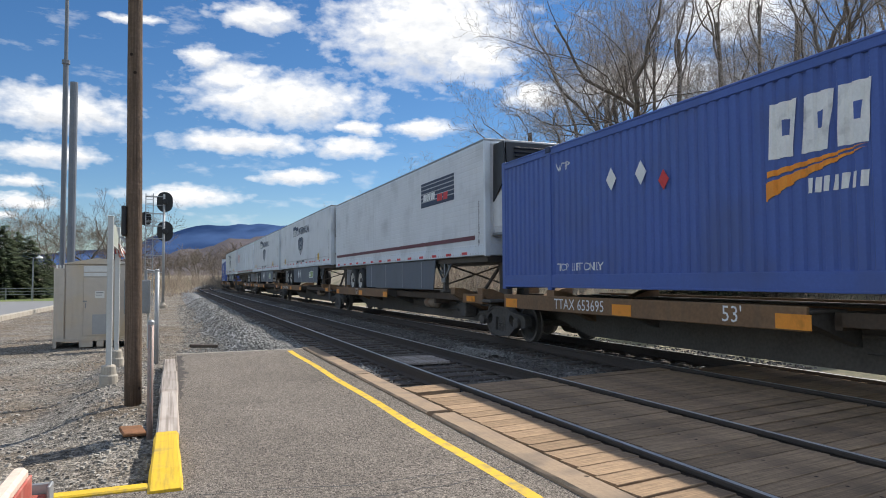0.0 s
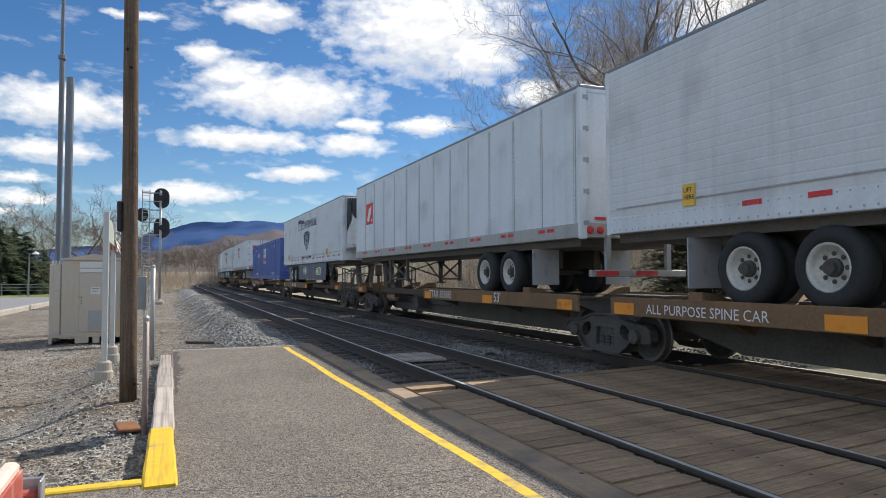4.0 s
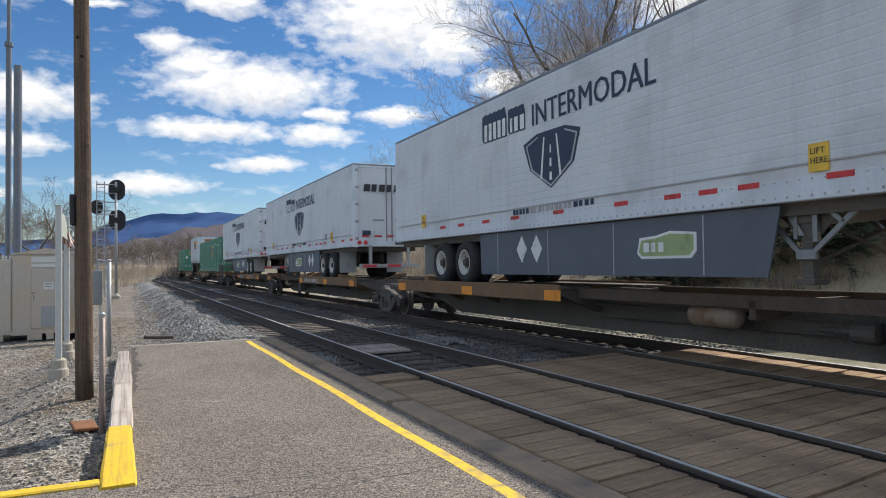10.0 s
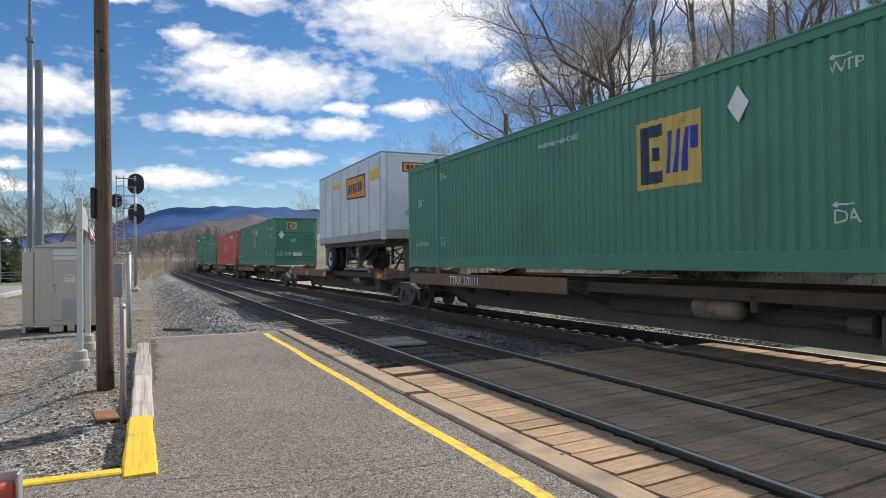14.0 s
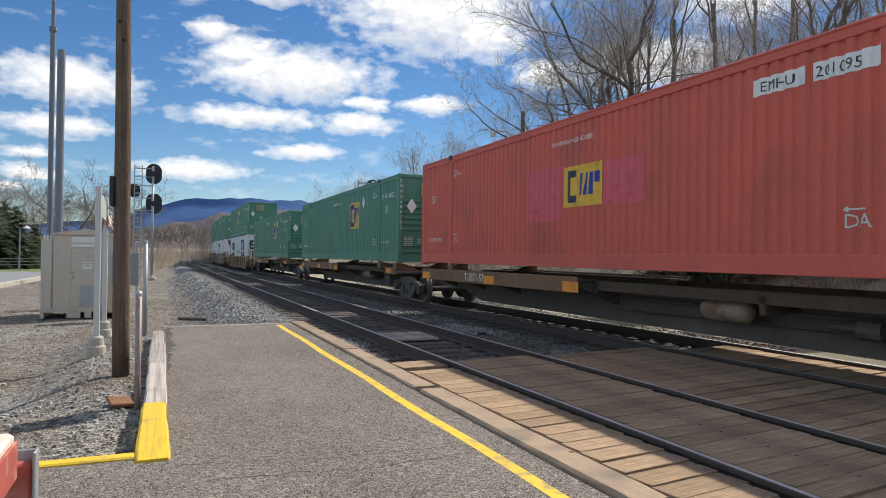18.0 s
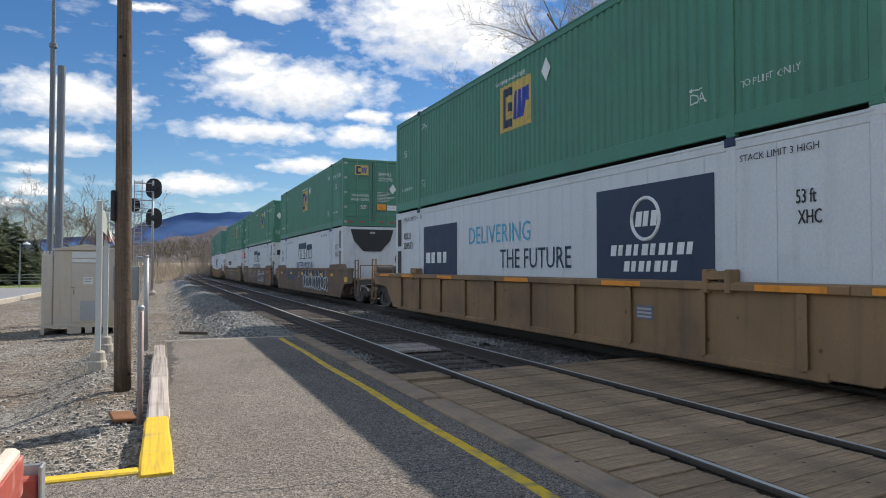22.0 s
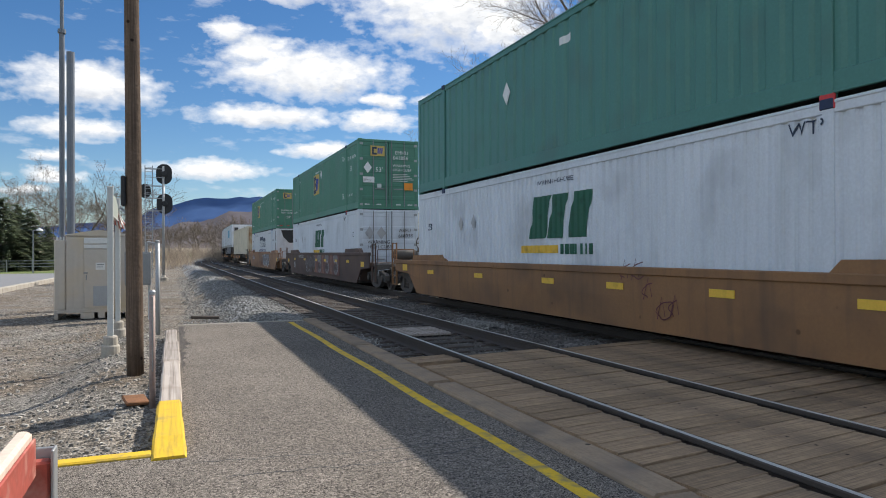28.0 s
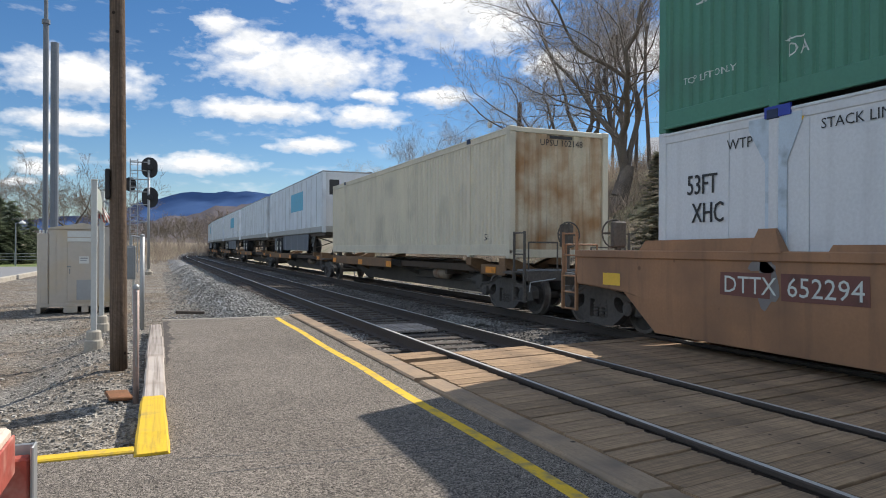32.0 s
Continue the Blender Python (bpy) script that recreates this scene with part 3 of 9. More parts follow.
def platform():
    """Asphalt platform with its yellow line and the timber kerbs on both sides."""
    mb = MB()
    mb.prism([(-7, -9), (2.645, -9), (2.645, 14.93), (0.055, 14.93), (0.055, 5.42), (-7, 5.42)], lambda x, y, z: (x, y, z), -0.5, -0.08)
    ob = tagged(part("platform", mb, M["asphalt"]), "worn grey asphalt station platform", "platform", kind="structure")
    mb = MB()
    rnd = random.Random(5)
    ys = steps([(-4, 14.75, 0.35)])
    for i, y in enumerate(ys[:-1]):
        a0, a1 = 2.33 + 0.012 * math.sin(y * 1.7), 2.33 + 0.012 * math.sin(ys[i + 1] * 1.7)
        mb.add([(a0 - 0.055, y, -0.0785), (a0 + 0.055, y, -0.0785), (a1 + 0.055, ys[i + 1], -0.0785), (a1 - 0.055, ys[i + 1], -0.0785)], [(0, 1, 2, 3)])
    part("yellow_line", mb, M["yellow"], ob, "yellow painted safety line")
    mb = MB().box(-4.5, -0.165, 5.43, 5.56, -0.4, -0.06, 0.012)
    part("kerb_strip", mb, M["yellow"], ob, "yellow painted kerb")
    # fine cracks across the asphalt
    mb = MB()
    for y0, x0, x1, sd in ((5.15, 0.1, 2.5, 1), (4.75, 0.3, 2.2, 2)):
        rnd = random.Random(sd)
        x, y, w = x0, y0, 0.006
        while x < x1:
            nx_, ny_ = x + rnd.uniform(0.03, 0.09), y + rnd.uniform(-0.03, 0.03) - 0.004
            mb.add([(x, y - w, -0.0788), (nx_, ny_ - w, -0.0788), (nx_, ny_ + w, -0.0788), (x, y + w, -0.0788)], [(0, 1, 2, 3)])
            x, y = nx_, ny_
    part("crack", mb, M["black"], ob, "thin dark cracks")
    mb = MB()
    ys = [9.4 + i * 0.09 for i in range(60)]
    ws = [max(0.012, (0.03 + 0.1 * ease(y, 9.6, 11.5)) * (0.75 + 1.1 * noise.noise((3.0, y * 2.3, 0)) + 0.7 * noise.noise((8.0, y * 9.0, 0)))) for y in ys]
    for y0, y1, w0, w1 in zip(ys, ys[1:], ws, ws[1:]):
        mb.add([(0.082, y0, -0.0792), (0.082 + w0, y0, -0.0792), (0.082 + w1, y1, -0.0792), (0.082, y1, -0.0792)], [(0, 1, 2, 3)])
    part("tar_stain", mb, M["tar"], ob, "dark ragged stain along the kerb")
    mb = MB().box(0.06, 2.64, 14.93, 15.0, -0.4, -0.065, 0.012)
    part("end_kerb", mb, M["concrete"], ob)
    return ob


def beam(x0, x1, y0, y1, z0, z1, seed, rough=0.012, n=8):
    """A long timber with uneven, worn edges along y."""
    rnd = random.Random(seed)
    rings = []
    for i in range(n + 1):
        y = y0 + (y1 - y0) * i / n
        j = [rnd.uniform(-rough, rough) for _ in range(6)]
        c = 0.02
        rings.append([(x0 + j[0] * 0.5, y, z0), (x1 + j[1] * 0.5, y, z0), (x1 + j[1] * 0.5, y, z1 - c + j[2]), (x1 - c, y, z1 + j[3] * 0.6), (x0 + c, y, z1 + j[4] * 0.6), (x0 + j[0] * 0.5, y, z1 - c + j[5])])
    return MB().loft(rings)


platform()
LEFT_KERB = [(5.32, 7.03, "yellow_wood", "yellow painted timber kerb end"), (7.05, 9.68, "timber_grey", ""), (9.7, 11.88, "timber_grey", ""), (11.9, 13.85, "timber_grey", "")]
kerb = thing("timber_kerb", "weathered grey timber kerb with a yellow end", "kerb", kind="structure")
for i, (a, b, k, lab) in enumerate(LEFT_KERB):
    tb = beam(-0.165 + 0.012 * (i % 2), 0.05 + 0.01 * (i % 3), a, b, -0.5, 0.0 - 0.012 * i, 30 + i, 0.007)
    if i == 0:
        tb.v = [(x + (0.02 if x > -0.05 else -0.01) * (1 - ease(y, 5.3, 6.6)), y, z - (0.062 if z > -0.2 else 0) * (1 - ease(y, 5.2, 6.0))) for x, y, z in tb.v]
    part("timber", tb, M[k], kerb, lab)
edge = thing("platform_edge", "worn tan timber platform edge", "kerb", kind="structure")
for i, (a, b) in enumerate(((-5, -0.4), (-0.37, 3.3), (3.33, 7.02), (7.2, 10.4), (10.43, 13.2), (13.24, 15.1))):
    part("timber", beam(2.648, 2.925, a, b, -0.4, -0.04 - 0.006 * (i % 2), 60 + i, 0.005, 14), M["timber_tan"], edge)
part("broken_timber", beam(2.75, 2.91, 7.03, 7.19, -0.4, -0.08, 77, 0.02, 3), M["timber_tan"], edge)


# ---- tracks ----
def rail_mesh(off):
    """Rail section drawn along the track; the head's top is polished."""
    prof = [(-0.07, -0.178), (0.07, -0.178), (0.07, -0.168), (0.012, -0.145), (0.012, -0.05), (0.036, -0.038), (0.037, -0.008), (0.031, -0.001), (0.023, 0.0), (-0.023, 0.0), (-0.031, -0.001), (-0.037, -0.008), (-0.036, -0.038), (-0.012, -0.05), (-0.012, -0.145), (-0.07, -0.168)]
    mb = MB()
    ss = steps([(-30, Y_BEND, 10), (Y_BEND, 260, 5)])
    n = len(prof)
    for s in ss:
        x, y, h = along(s, off)
        c, si = math.cos(radians(h)), math.sin(radians(h))
        mb.v.extend((x + p * c, y - p * si, z) for p, z in prof)
    for j in range(len(ss) - 1):
        for i in range(n):
            mb.f.append((j * n + i, j * n + (i + 1) % n, (j + 1) * n + (i + 1) % n, (j + 1) * n + i))
            mb.mi.append(1 if i == 8 else 0)
    return mb.mesh("rail", [M["steel_rail"], M["steel_top"]])


def track(name, centre, label):
    ob = thing(name, label, "railway track", kind="structure")
    for k in (-0.5, 0.5):
        part("rail", rail_mesh(centre - X_FAR + k * RAIL_GAUGE), None, ob, "steel rail with a polished head")
    tie_meshes = []
    for k in range(4):
        mb = MB()
        rnd = random.Random(90 + k)
        mb.loft([[(x, -0.115, -0.36), (x, 0.115, -0.36), (x, 0.112, -0.19 + rnd.uniform(-0.006, 0.004)), (x, 0.1, -0.178 + rnd.uniform(-0.006, 0)), (x, -0.1, -0.178 + rnd.uniform(-0.006, 0)), (x, -0.112, -0.19)] for x in (-1.3, -0.6, 0.0, 0.6, 1.3)])
        for sx in (-0.7525, 0.7525):
            mb.box(sx - 0.16, sx + 0.16, -0.09, 0.09, -0.178, -0.165, 0.004, 1)
        tie_meshes.append(mb.mesh("tie", [M["tie"], M["steel_rail"]]))
    rnd = random.Random(centre)
    s = 8.0
    while s < 150:
        x, y, h = along(s, centre - X_FAR)
        t = part("tie", tie_meshes[rnd.randrange(4)], None, ob)
        t.matrix_basis = pose(x + rnd.uniform(-0.04, 0.04), y, rnd.uniform(-0.006, 0.004), 0, 0, -h + rnd.uniform(-1, 1))
        s += 0.53
    return ob


track("track_near", X_NEAR, "empty main track on dark timber ties")
track("track_far", X_FAR, "main track under the train on dark timber ties")


# ---- things beside the platform ----
def utility_pole(x, y, h, r, lean=0.0):
    ob = thing("utility_pole", "tall weathered brown timber utility pole beside the platform kerb", "pole", m=pose(x, y, -0.3, 0, lean, 0))
    mb = MB()
    rings = []
    rnd = random.Random(8)
    for j in range(14):
        z = h * j / 13
        rr = r * (1 - 0.28 * j / 13)
        rings.append([(rr * math.cos(a) * (1 + rnd.uniform(-0.02, 0.02)), rr * math.sin(a) * (1 + rnd.uniform(-0.02, 0.02)), z) for a in [2 * math.pi * i / 14 for i in range(14)]])
    mb.loft(rings)
    part("trunk", mb, M["pole"], ob, smooth=True)
    part("switch_box", MB().box(-0.15, -0.09, -0.1, 0.1, 2.34, 2.74, 0.015), M["black"], ob, "narrow black box strapped to the pole")
    mb = MB()
    mb.tube((0, 0, 6.0), (0.6, -0.2, 5.8), 0.03, n=8)
    part("lamp_arm", mb, M["galv"], ob)
    part("lamp_head", MB().lathe((0.74, -0.25, 5.66), (0, 0, 1), [(-0.05, 0.02), (-0.04, 0.13), (0.03, 0.14), (0.09, 0.06), (0.1, 0.01)], 14), M["galv"], ob, "grey lamp head")
    return ob


def station_sign(x, y, z, h, length):
    """Two square pale posts on stepped concrete feet with a name board between them, which faces the tracks."""
    ob = thing("station_sign", "pale two-post sign on stepped concrete feet beside the gravel", "sign", m=pose(x, y, z, 0, 0, 1.5))
    for yy in (0.0, length):
        part("post", MB().box(-0.045, 0.045, yy - 0.045, yy + 0.045, 0.3, h, 0.008), M["white_post"], ob)
        part("concrete_foot", MB().lathe((0, yy, 0), (0, 0, 1), [(-0.15, 0.145), (0.19, 0.14), (0.21, 0.13), (0.215, 0.115), (0.34, 0.11), (0.365, 0.09), (0.366, 0.0)], 16), M["concrete"], ob, "stepped round concrete foot")
        part("post_cap", MB().box(-0.05, 0.05, yy - 0.05, yy + 0.05, h, h + 0.02, 0.006), M["white_post"], ob)
    arch = [(0.05, h - 0.42)] + [(0.05 + (length - 0.1) * i / 10, h - 0.2 + 0.16 * math.sin(math.pi * i / 10)) for i in range(11)] + [(length - 0.05, h - 0.42)]
    board = part("sign_board", MB().loft([[(xx, yy, zz) for yy, zz in arch] for xx in (-0.012, 0.012)]), M["sign_green"], ob, "pale green arched sign board seen edge on")
    part("board_rail", MB().box(-0.02, 0.02, 0.046, length - 0.046, h - 0.445, h - 0.42, 0.004), M["white_post"], board)
    return ob


def equipment_shelter(x, y, z):
    ob = thing("equipment_shelter", "beige brushed-metal signal equipment shelter with a door", "equipment shelter", m=pose(x, y, z, 0, 0, 2))
    x0, w, d, h = 0.31, 2.10, 2.4, 2.5
    part("body", MB().box(x0, w, 0, d, 0.16, h, 0.015), M["cabinet"], ob)
    mb = MB()
    mb.loft([[(x0 - 0.03, yy, h), (w + 0.04, yy, h), (w + 0.04, yy, h + 0.03), ((x0 + w) / 2, yy, h + 0.19), (x0 - 0.03, yy, h + 0.03)] for yy in (-0.06, d + 0.06)])
    part("roof", mb, M["cabinet"], ob, "low-pitched metal roof")
    lk = part("side_locker", MB().box(0, x0 - 0.004, 0.0, d - 0.1, 0.16, h - 0.13, 0.015), M["cabinet"], ob, "narrow locker on the side of the shelter")
    part("locker_door", MB().box(0.1, x0 - 0.03, -0.02, -0.001, 0.26, h - 0.95, 0.005).box(0.1, x0 - 0.03, -0.014, -0.001, h - 0.93, h - 0.16, 0.004), M["cabinet"], lk)
    for xx in (0.07, 0.16, 0.25):
        part("gland", MB().tube((xx, 0.1, h - 0.13), (xx, 0.1, h - 0.03), 0.025, n=8), M["cab_light"], lk)
    dr = part("door", MB().box(0.80, 1.62, -0.035, -0.002, 0.3, h - 0.42, 0.008), M["cabinet"], ob, "flush metal door")
    part("handle", MB().box(0.85, 0.88, -0.07, -0.03, 1.14, 1.3, 0.008), M["galv_dark"], dr)
    part("hasp", MB().box(0.79, 0.9, -0.045, -0.03, 1.34, 1.38, 0.004), M["galv_dark"], dr)
    part("notice", MB().box(1.12, 1.38, -0.041, -0.036, 1.45, 1.67), M["cab_light"], dr, "small pale notice plate")
    part("notice_text", MB().box(1.15, 1.35, -0.044, -0.0412, 1.6, 1.63).box(1.15, 1.32, -0.044, -0.0412, 1.53, 1.55), M["galv_dark"], dr)
    part("repair_patch", MB().box(1.05, 1.56, -0.039, -0.034, 0.34, 0.95, 0.003), M["galv"], dr, "square of bare grey metal")
    for a, b in ((h - 0.24, h - 0.06), (h - 0.38, h - 0.27)):
        part("vent_panel", MB().box(0.80, 1.62, -0.03, -0.002, a, b, 0.006), M["cab_light"], ob, "pale panel above the door")
    for xx in (0.5, 0.77, 1.65, 1.9):
        part("seam", MB().box(xx - 0.01, xx + 0.01, -0.012, -0.001, 0.18, h - 0.02), M["cabinet"], ob)
    for a, b in ((0.0, 0.1), (0.7, 1.08), (1.18, 1.38), (1.46, 1.64), (1.95, 2.1)):
        part("skid", MB().box(a, b, -0.02, d, -0.05, 0.16, 0.01), M["cabinet"], ob)
    part("base_rail", MB().box(-0.01, w + 0.01, -0.03, 0.0, 0.14, 0.24, 0.006), M["cabinet"], ob)
    return ob


def radio_mast(x, y, z, h, r, label, top=0.62):
    ob = thing("radio_mast", label, "mast", "radio masts", m=pose(x, y, z))
    mb = MB()
    cut = 0.597 if top < 0.8 else 1.0
    mb.tube((0, 0, 0), (0, 0, h * cut), r, r, 12)
    if cut < 1:
        mb.tube((0, 0, h * cut), (0, 0, h), r * 0.72, r * top, 12)
    part("tube", mb, M["mast"], ob)
    if top < 0.8:
        part("collar", MB().lathe((0, 0, h * cut), (0, 0, 1), [(-0.1, r), (-0.08, r * 1.5), (0.06, r * 1.5), (0.08, r * 0.8)], 12), M["mast"], ob)
    part("foot_plate", MB().box(-0.2, 0.2, -0.2, 0.2, 0, 0.03, 0.005), M["mast"], ob)
    return ob


def signal_head(ob, x, y, z, yaw, h=1.35, w=0.98):
    """A tall black oval target with lenses under hoods, seen from behind or in front."""
    pts = []
    r = w / 2
    for i in range(13):
        a = math.pi * i / 12
        pts.append((r * math.cos(a), h / 2 - r + r * math.sin(a)))
    for i in range(13):
        a = math.pi + math.pi * i / 12
        pts.append((r * math.cos(a), -(h / 2 - r) + r * math.sin(a)))
    m = pose(x, y, z, 0, 0, yaw)

    def f(a, b, t):
        return tuple(m @ Vector((a, t, b)))
    tg = part("target", MB().prism(pts, f, -0.012, 0.012), M["black"], ob, "black oval signal target")
    mb = MB().lathe(m @ Vector((0, 0.01, 0)), m.to_3x3() @ Vector((0, 1, 0)), [(0, 0.2), (0.22, 0.2), (0.24, 0.12)], 16)
    part("housing", mb, M["black"], tg)
    for dz in (-0.32, 0.0, 0.32):
        part("hood", MB().tube(m @ Vector((0, -0.01, dz)), m @ Vector((0, -0.28, dz)), 0.12, 0.11, 12), M["black"], tg)


def signal_mast(x, y, z, label, h, heads, ladder):
    ob = thing("railway_signal", label, "railway signal", "railway signals", m=pose(x, y, z))
    part("mast", MB().tube((0, 0, 0), (0, 0, h), 0.1, 0.085, 12), M["galv"], ob, smooth=True)
    part("base", MB().lathe((0, 0, 0), (0, 0, 1), [(-0.1, 0.3), (0.12, 0.3), (0.14, 0.2), (0.3, 0.12)], 14), M["concrete"], ob)
    for dx, dz, yaw, hh, ww in heads:
        signal_head(ob, dx, 0.0 if dx > -0.5 else 0.3, dz, yaw, hh, ww)
    if ladder:
        lx = ladder
        for k in (-0.24, 0.24):
            part("ladder_rail", MB().box(lx + k - 0.03, lx + k + 0.03, -0.05, 0.05, 0.1, h + 0.02), M["galv"], ob)
        zz = 0.4
        while zz < h:
            part("rung", MB().tube((lx - 0.24, 0, zz), (lx + 0.24, 0, zz), 0.016, n=6), M["galv"], ob)
            zz += 0.3
        for f in (0.3, 0.45, 0.6, 0.71, 0.82, 0.97):
            zz = h * f
            part("platform_bracket", MB().box(lx - 0.26, 0.08, -0.3, -0.26, zz, zz + 0.05).box(lx - 0.26, 0.08, 0.06, 0.1, zz, zz + 0.05).box(lx - 0.26, lx - 0.21, -0.3, 0.1, zz, zz + 0.05), M["galv"], ob)
        for f in (0.71, 0.86):
            part("guard_bar", MB().tube((lx - 0.26, -0.3, h * f + 0.3), (0.1, -0.3, h * f + 0.3), 0.025, n=6), M["galv"], ob)
    return ob


utility_pole(-0.49, 9.95, 9.6, 0.108, -0.4)
station_sign(-0.972, 12.35, -0.30, 2.79, 2.62)
for nm, xx, yy, z0, z1, r in (("thin_post", -0.225, 7.75, -0.4, 0.98, 0.03), ("tall_post", -0.30, 14.6, -0.4, 1.62, 0.042)):
    t = thing(nm, "thin rust-tinged steel post by the timber kerb" if nm == "thin_post" else "thin galvanised steel post by the timber kerb", "post", "steel posts", m=pose(xx, yy, 0))
    part("tube", MB().tube((0, 0, z0), (0, 0, z1), r, r, 10), M["post_rust" if nm == "thin_post" else "galv"], t, smooth=True)
    part("cap", MB().lathe((0, 0, z1), (0, 0, 1), [(0, r * 1.1), (0.03, r * 1.1), (0.05, r * 0.5)], 10), M["galv"], t)
    if nm == "thin_post":
        part("sign_panel", MB().box(-0.006, 0.006, -0.2, 0.24, 0.2, 0.97, 0.003), M["galv_dark"], t, "thin sign panel seen edge on").matrix_basis = pose(0, 0, 0, 0, 0, 2.0)
t = thing("rusty_plate", "rust-brown steel plate lying beside the kerb", "plate", m=pose(-0.42, 8.0, -0.17, 4, 3, 12))
part("plate", MB().box(-0.1, 0.13, -0.2, 0.12, 0, 0.04, 0.01), M["rust"], t)
equipment_shelter(-3.35, 23.4, -0.55)
radio_mast(-3.68, 27.5, -0.5, 16.5, 0.09, "tall slim steel radio mast behind the shelter")
radio_mast(-3.37, 27.2, -0.5, 9.05, 0.13, "shorter steel mast tube behind the shelter", 0.87)
signal_mast(-0.62, 52.0, -0.45, "galvanised railway signal mast with ladder and three black signal heads", 8.0, [(0.05, 7.45, 180, 1.45, 1.05), (0.08, 5.35, 180, 1.45, 1.05), (-1.2, 6.25, 180, 1.0, 0.75)], -0.95)
signal_mast(12.2, 41.0, -0.5, "railway signal mast beyond the train with a black head", 6.6, [(0.0, 6.1, 180, 1.2, 0.9)], -0.7)

# small cabinet behind the pole, fence, kerb and lamp across the yard
t = thing("junction_cabinet", "small grey metal cabinet on thin pale legs", "cabinet", m=pose(-1.35, 22.2, -0.5))
part("body", MB().box(0, 0.72, 0, 0.5, 0.95, 1.95, 0.015), M["galv_dark"], t)
part("door", MB().box(0.05, 0.67, -0.02, -0.002, 1.0, 1.9, 0.006), M["galv_dark"], t)
for xx in (0.06, 0.66):
    part("leg", MB().box(xx - 0.03, xx + 0.03, 0.2, 0.26, -0.1, 0.95), M["white_post"], t)
part("conduit", MB().tube((0.6, 0.2, 1.95), (0.6, 0.2, 2.25), 0.03, n=8).tube((0.6, 0.2, 2.25), (0.9, 0.2, 2.2), 0.03, n=8), M["galv"], t)
t = thing("road_kerb", "pale concrete kerb along the far road", "kerb", kind="structure")
for i in range(7):
    part("kerb_stone", MB().box(-0.15, 0.15, 0.02, 2.96, -0.2, 0.16, 0.03), M["concrete"], t).matrix_basis = pose(-8.4 + i * 0.06, 38.0 + i * 3.0, -0.52, 0, 0, -1.2)
road = MB()
for k in range(14):
    y = 24 + k * 3.5
    road.add([(-60, y, -0.47), (-8.62, y, -0.47), (-8.62, y + 3.5, -0.47), (-60, y + 3.5, -0.47)], [(0, 1, 2, 3)])
tagged(part("road", road, M["road"]), "pale grey asphalt road beyond the yard", "road", kind="structure")
t = thing("fence", "dark three-rail fence along the lawn", "fence", m=pose(-18.0, 86, -0.45, 0, 0, -82))
for i in range(8):
    part("post", MB().box(-0.05, 0.05, -0.05, 0.05, -0.3, 1.15, 0.01), M["galv_dark"], t).matrix_basis = pose(0, i * 2.4 - 6, 0)
for z in (0.4, 0.72, 1.05):
    part("rail", MB().box(-0.02, 0.02, -6, 10.9, z - 0.03, z + 0.03, 0.006), M["galv_dark"], t)
t = thing("street_lamp", "dark lamp post with a pale shade by the lawn", "street lamp", m=pose(-12.7, 76.5, -0.5))
part("pole", MB().tube((0, 0, 0), (0, 0, 4.2), 0.07, 0.05, 8), M["galv_dark"], t)
part("arm", MB().tube((0, 0, 4.1), (0.5, 0, 4.3), 0.03, n=6), M["galv_dark"], t)
part("shade", MB().lathe((0.55, 0, 4.15), (0, 0, 1), [(0, 0.32), (0.1, 0.28), (0.22, 0.08), (0.28, 0.03)], 12), M["cab_light"], t, "pale lamp shade")
t = thing("street_lamp", "curved-arm street lamp on a timber pole beyond the train", "street lamp", m=pose(24.3, 43.5, 0.5))
part("pole", MB().tube((0, 0, -0.5), (0, 0, 11.6), 0.2, 0.15, 10), M["pole"], t)
pts = [(0, 0, 9.0), (-0.7, -0.1, 9.7), (-1.6, -0.2, 10.0), (-2.4, -0.3, 9.95)]
arm = MB()
for q, r in zip(pts, pts[1:]):
    arm.tube(q, r, 0.05, n=8)
part("arm", arm, M["galv"], t)
part("lamp_head", MB().lathe((-2.55, -0.3, 9.8), (0, 0, 1), [(-0.32, 0.05), (-0.25, 0.17), (0.0, 0.2), (0.12, 0.17), (0.2, 0.05)], 12), M["cab_light"], t, "pale lamp head")
t = thing("scrap_board", "weathered boards lying between the ties", "board", m=pose(4.42, 12.0, -0.17))
for i in range(6):
    part("slat", MB().box(-0.55, 0.5, i * 0.2, i * 0.2 + 0.12, 0, 0.05, 0.008), M["timber_grey"], t)
t = thing("tie_scrap", "dark piece of old tie lying on the gravel", "scrap", m=pose(0.75, 18.6, -0.3, 0, 4, 14))
part("piece", MB().box(-0.35, 0.35, -0.06, 0.06, 0, 0.08, 0.015), M["tie"], t)

# flag on the second post
t = thing("flag", "small drooping red and white striped flag on a post", "flag", m=pose(-1.12, 14.88, 2.28))
for k in range(8):
    rings = []
    for j in range(6):
        f, zz = j / 5, -j * (0.062 + 0.004 * (k % 3)) - 0.012 * k
        a, b = 0.02 + k * 0.012 + f * (0.015 + k * 0.024), 0.02 + (k + 1) * 0.012 + f * (0.015 + (k + 1) * 0.024)
        yy = -0.05 + 0.03 * math.sin(j * 1.1 + k * 1.3)
        rings.append([(a, yy, zz), (b, yy + 0.02, zz - 0.012), (b, yy + 0.026, zz - 0.012), (a, yy + 0.006, zz)])
    part("stripe", MB().loft(rings), M["red_paint"] if k % 2 == 0 else M["white_post"], t)
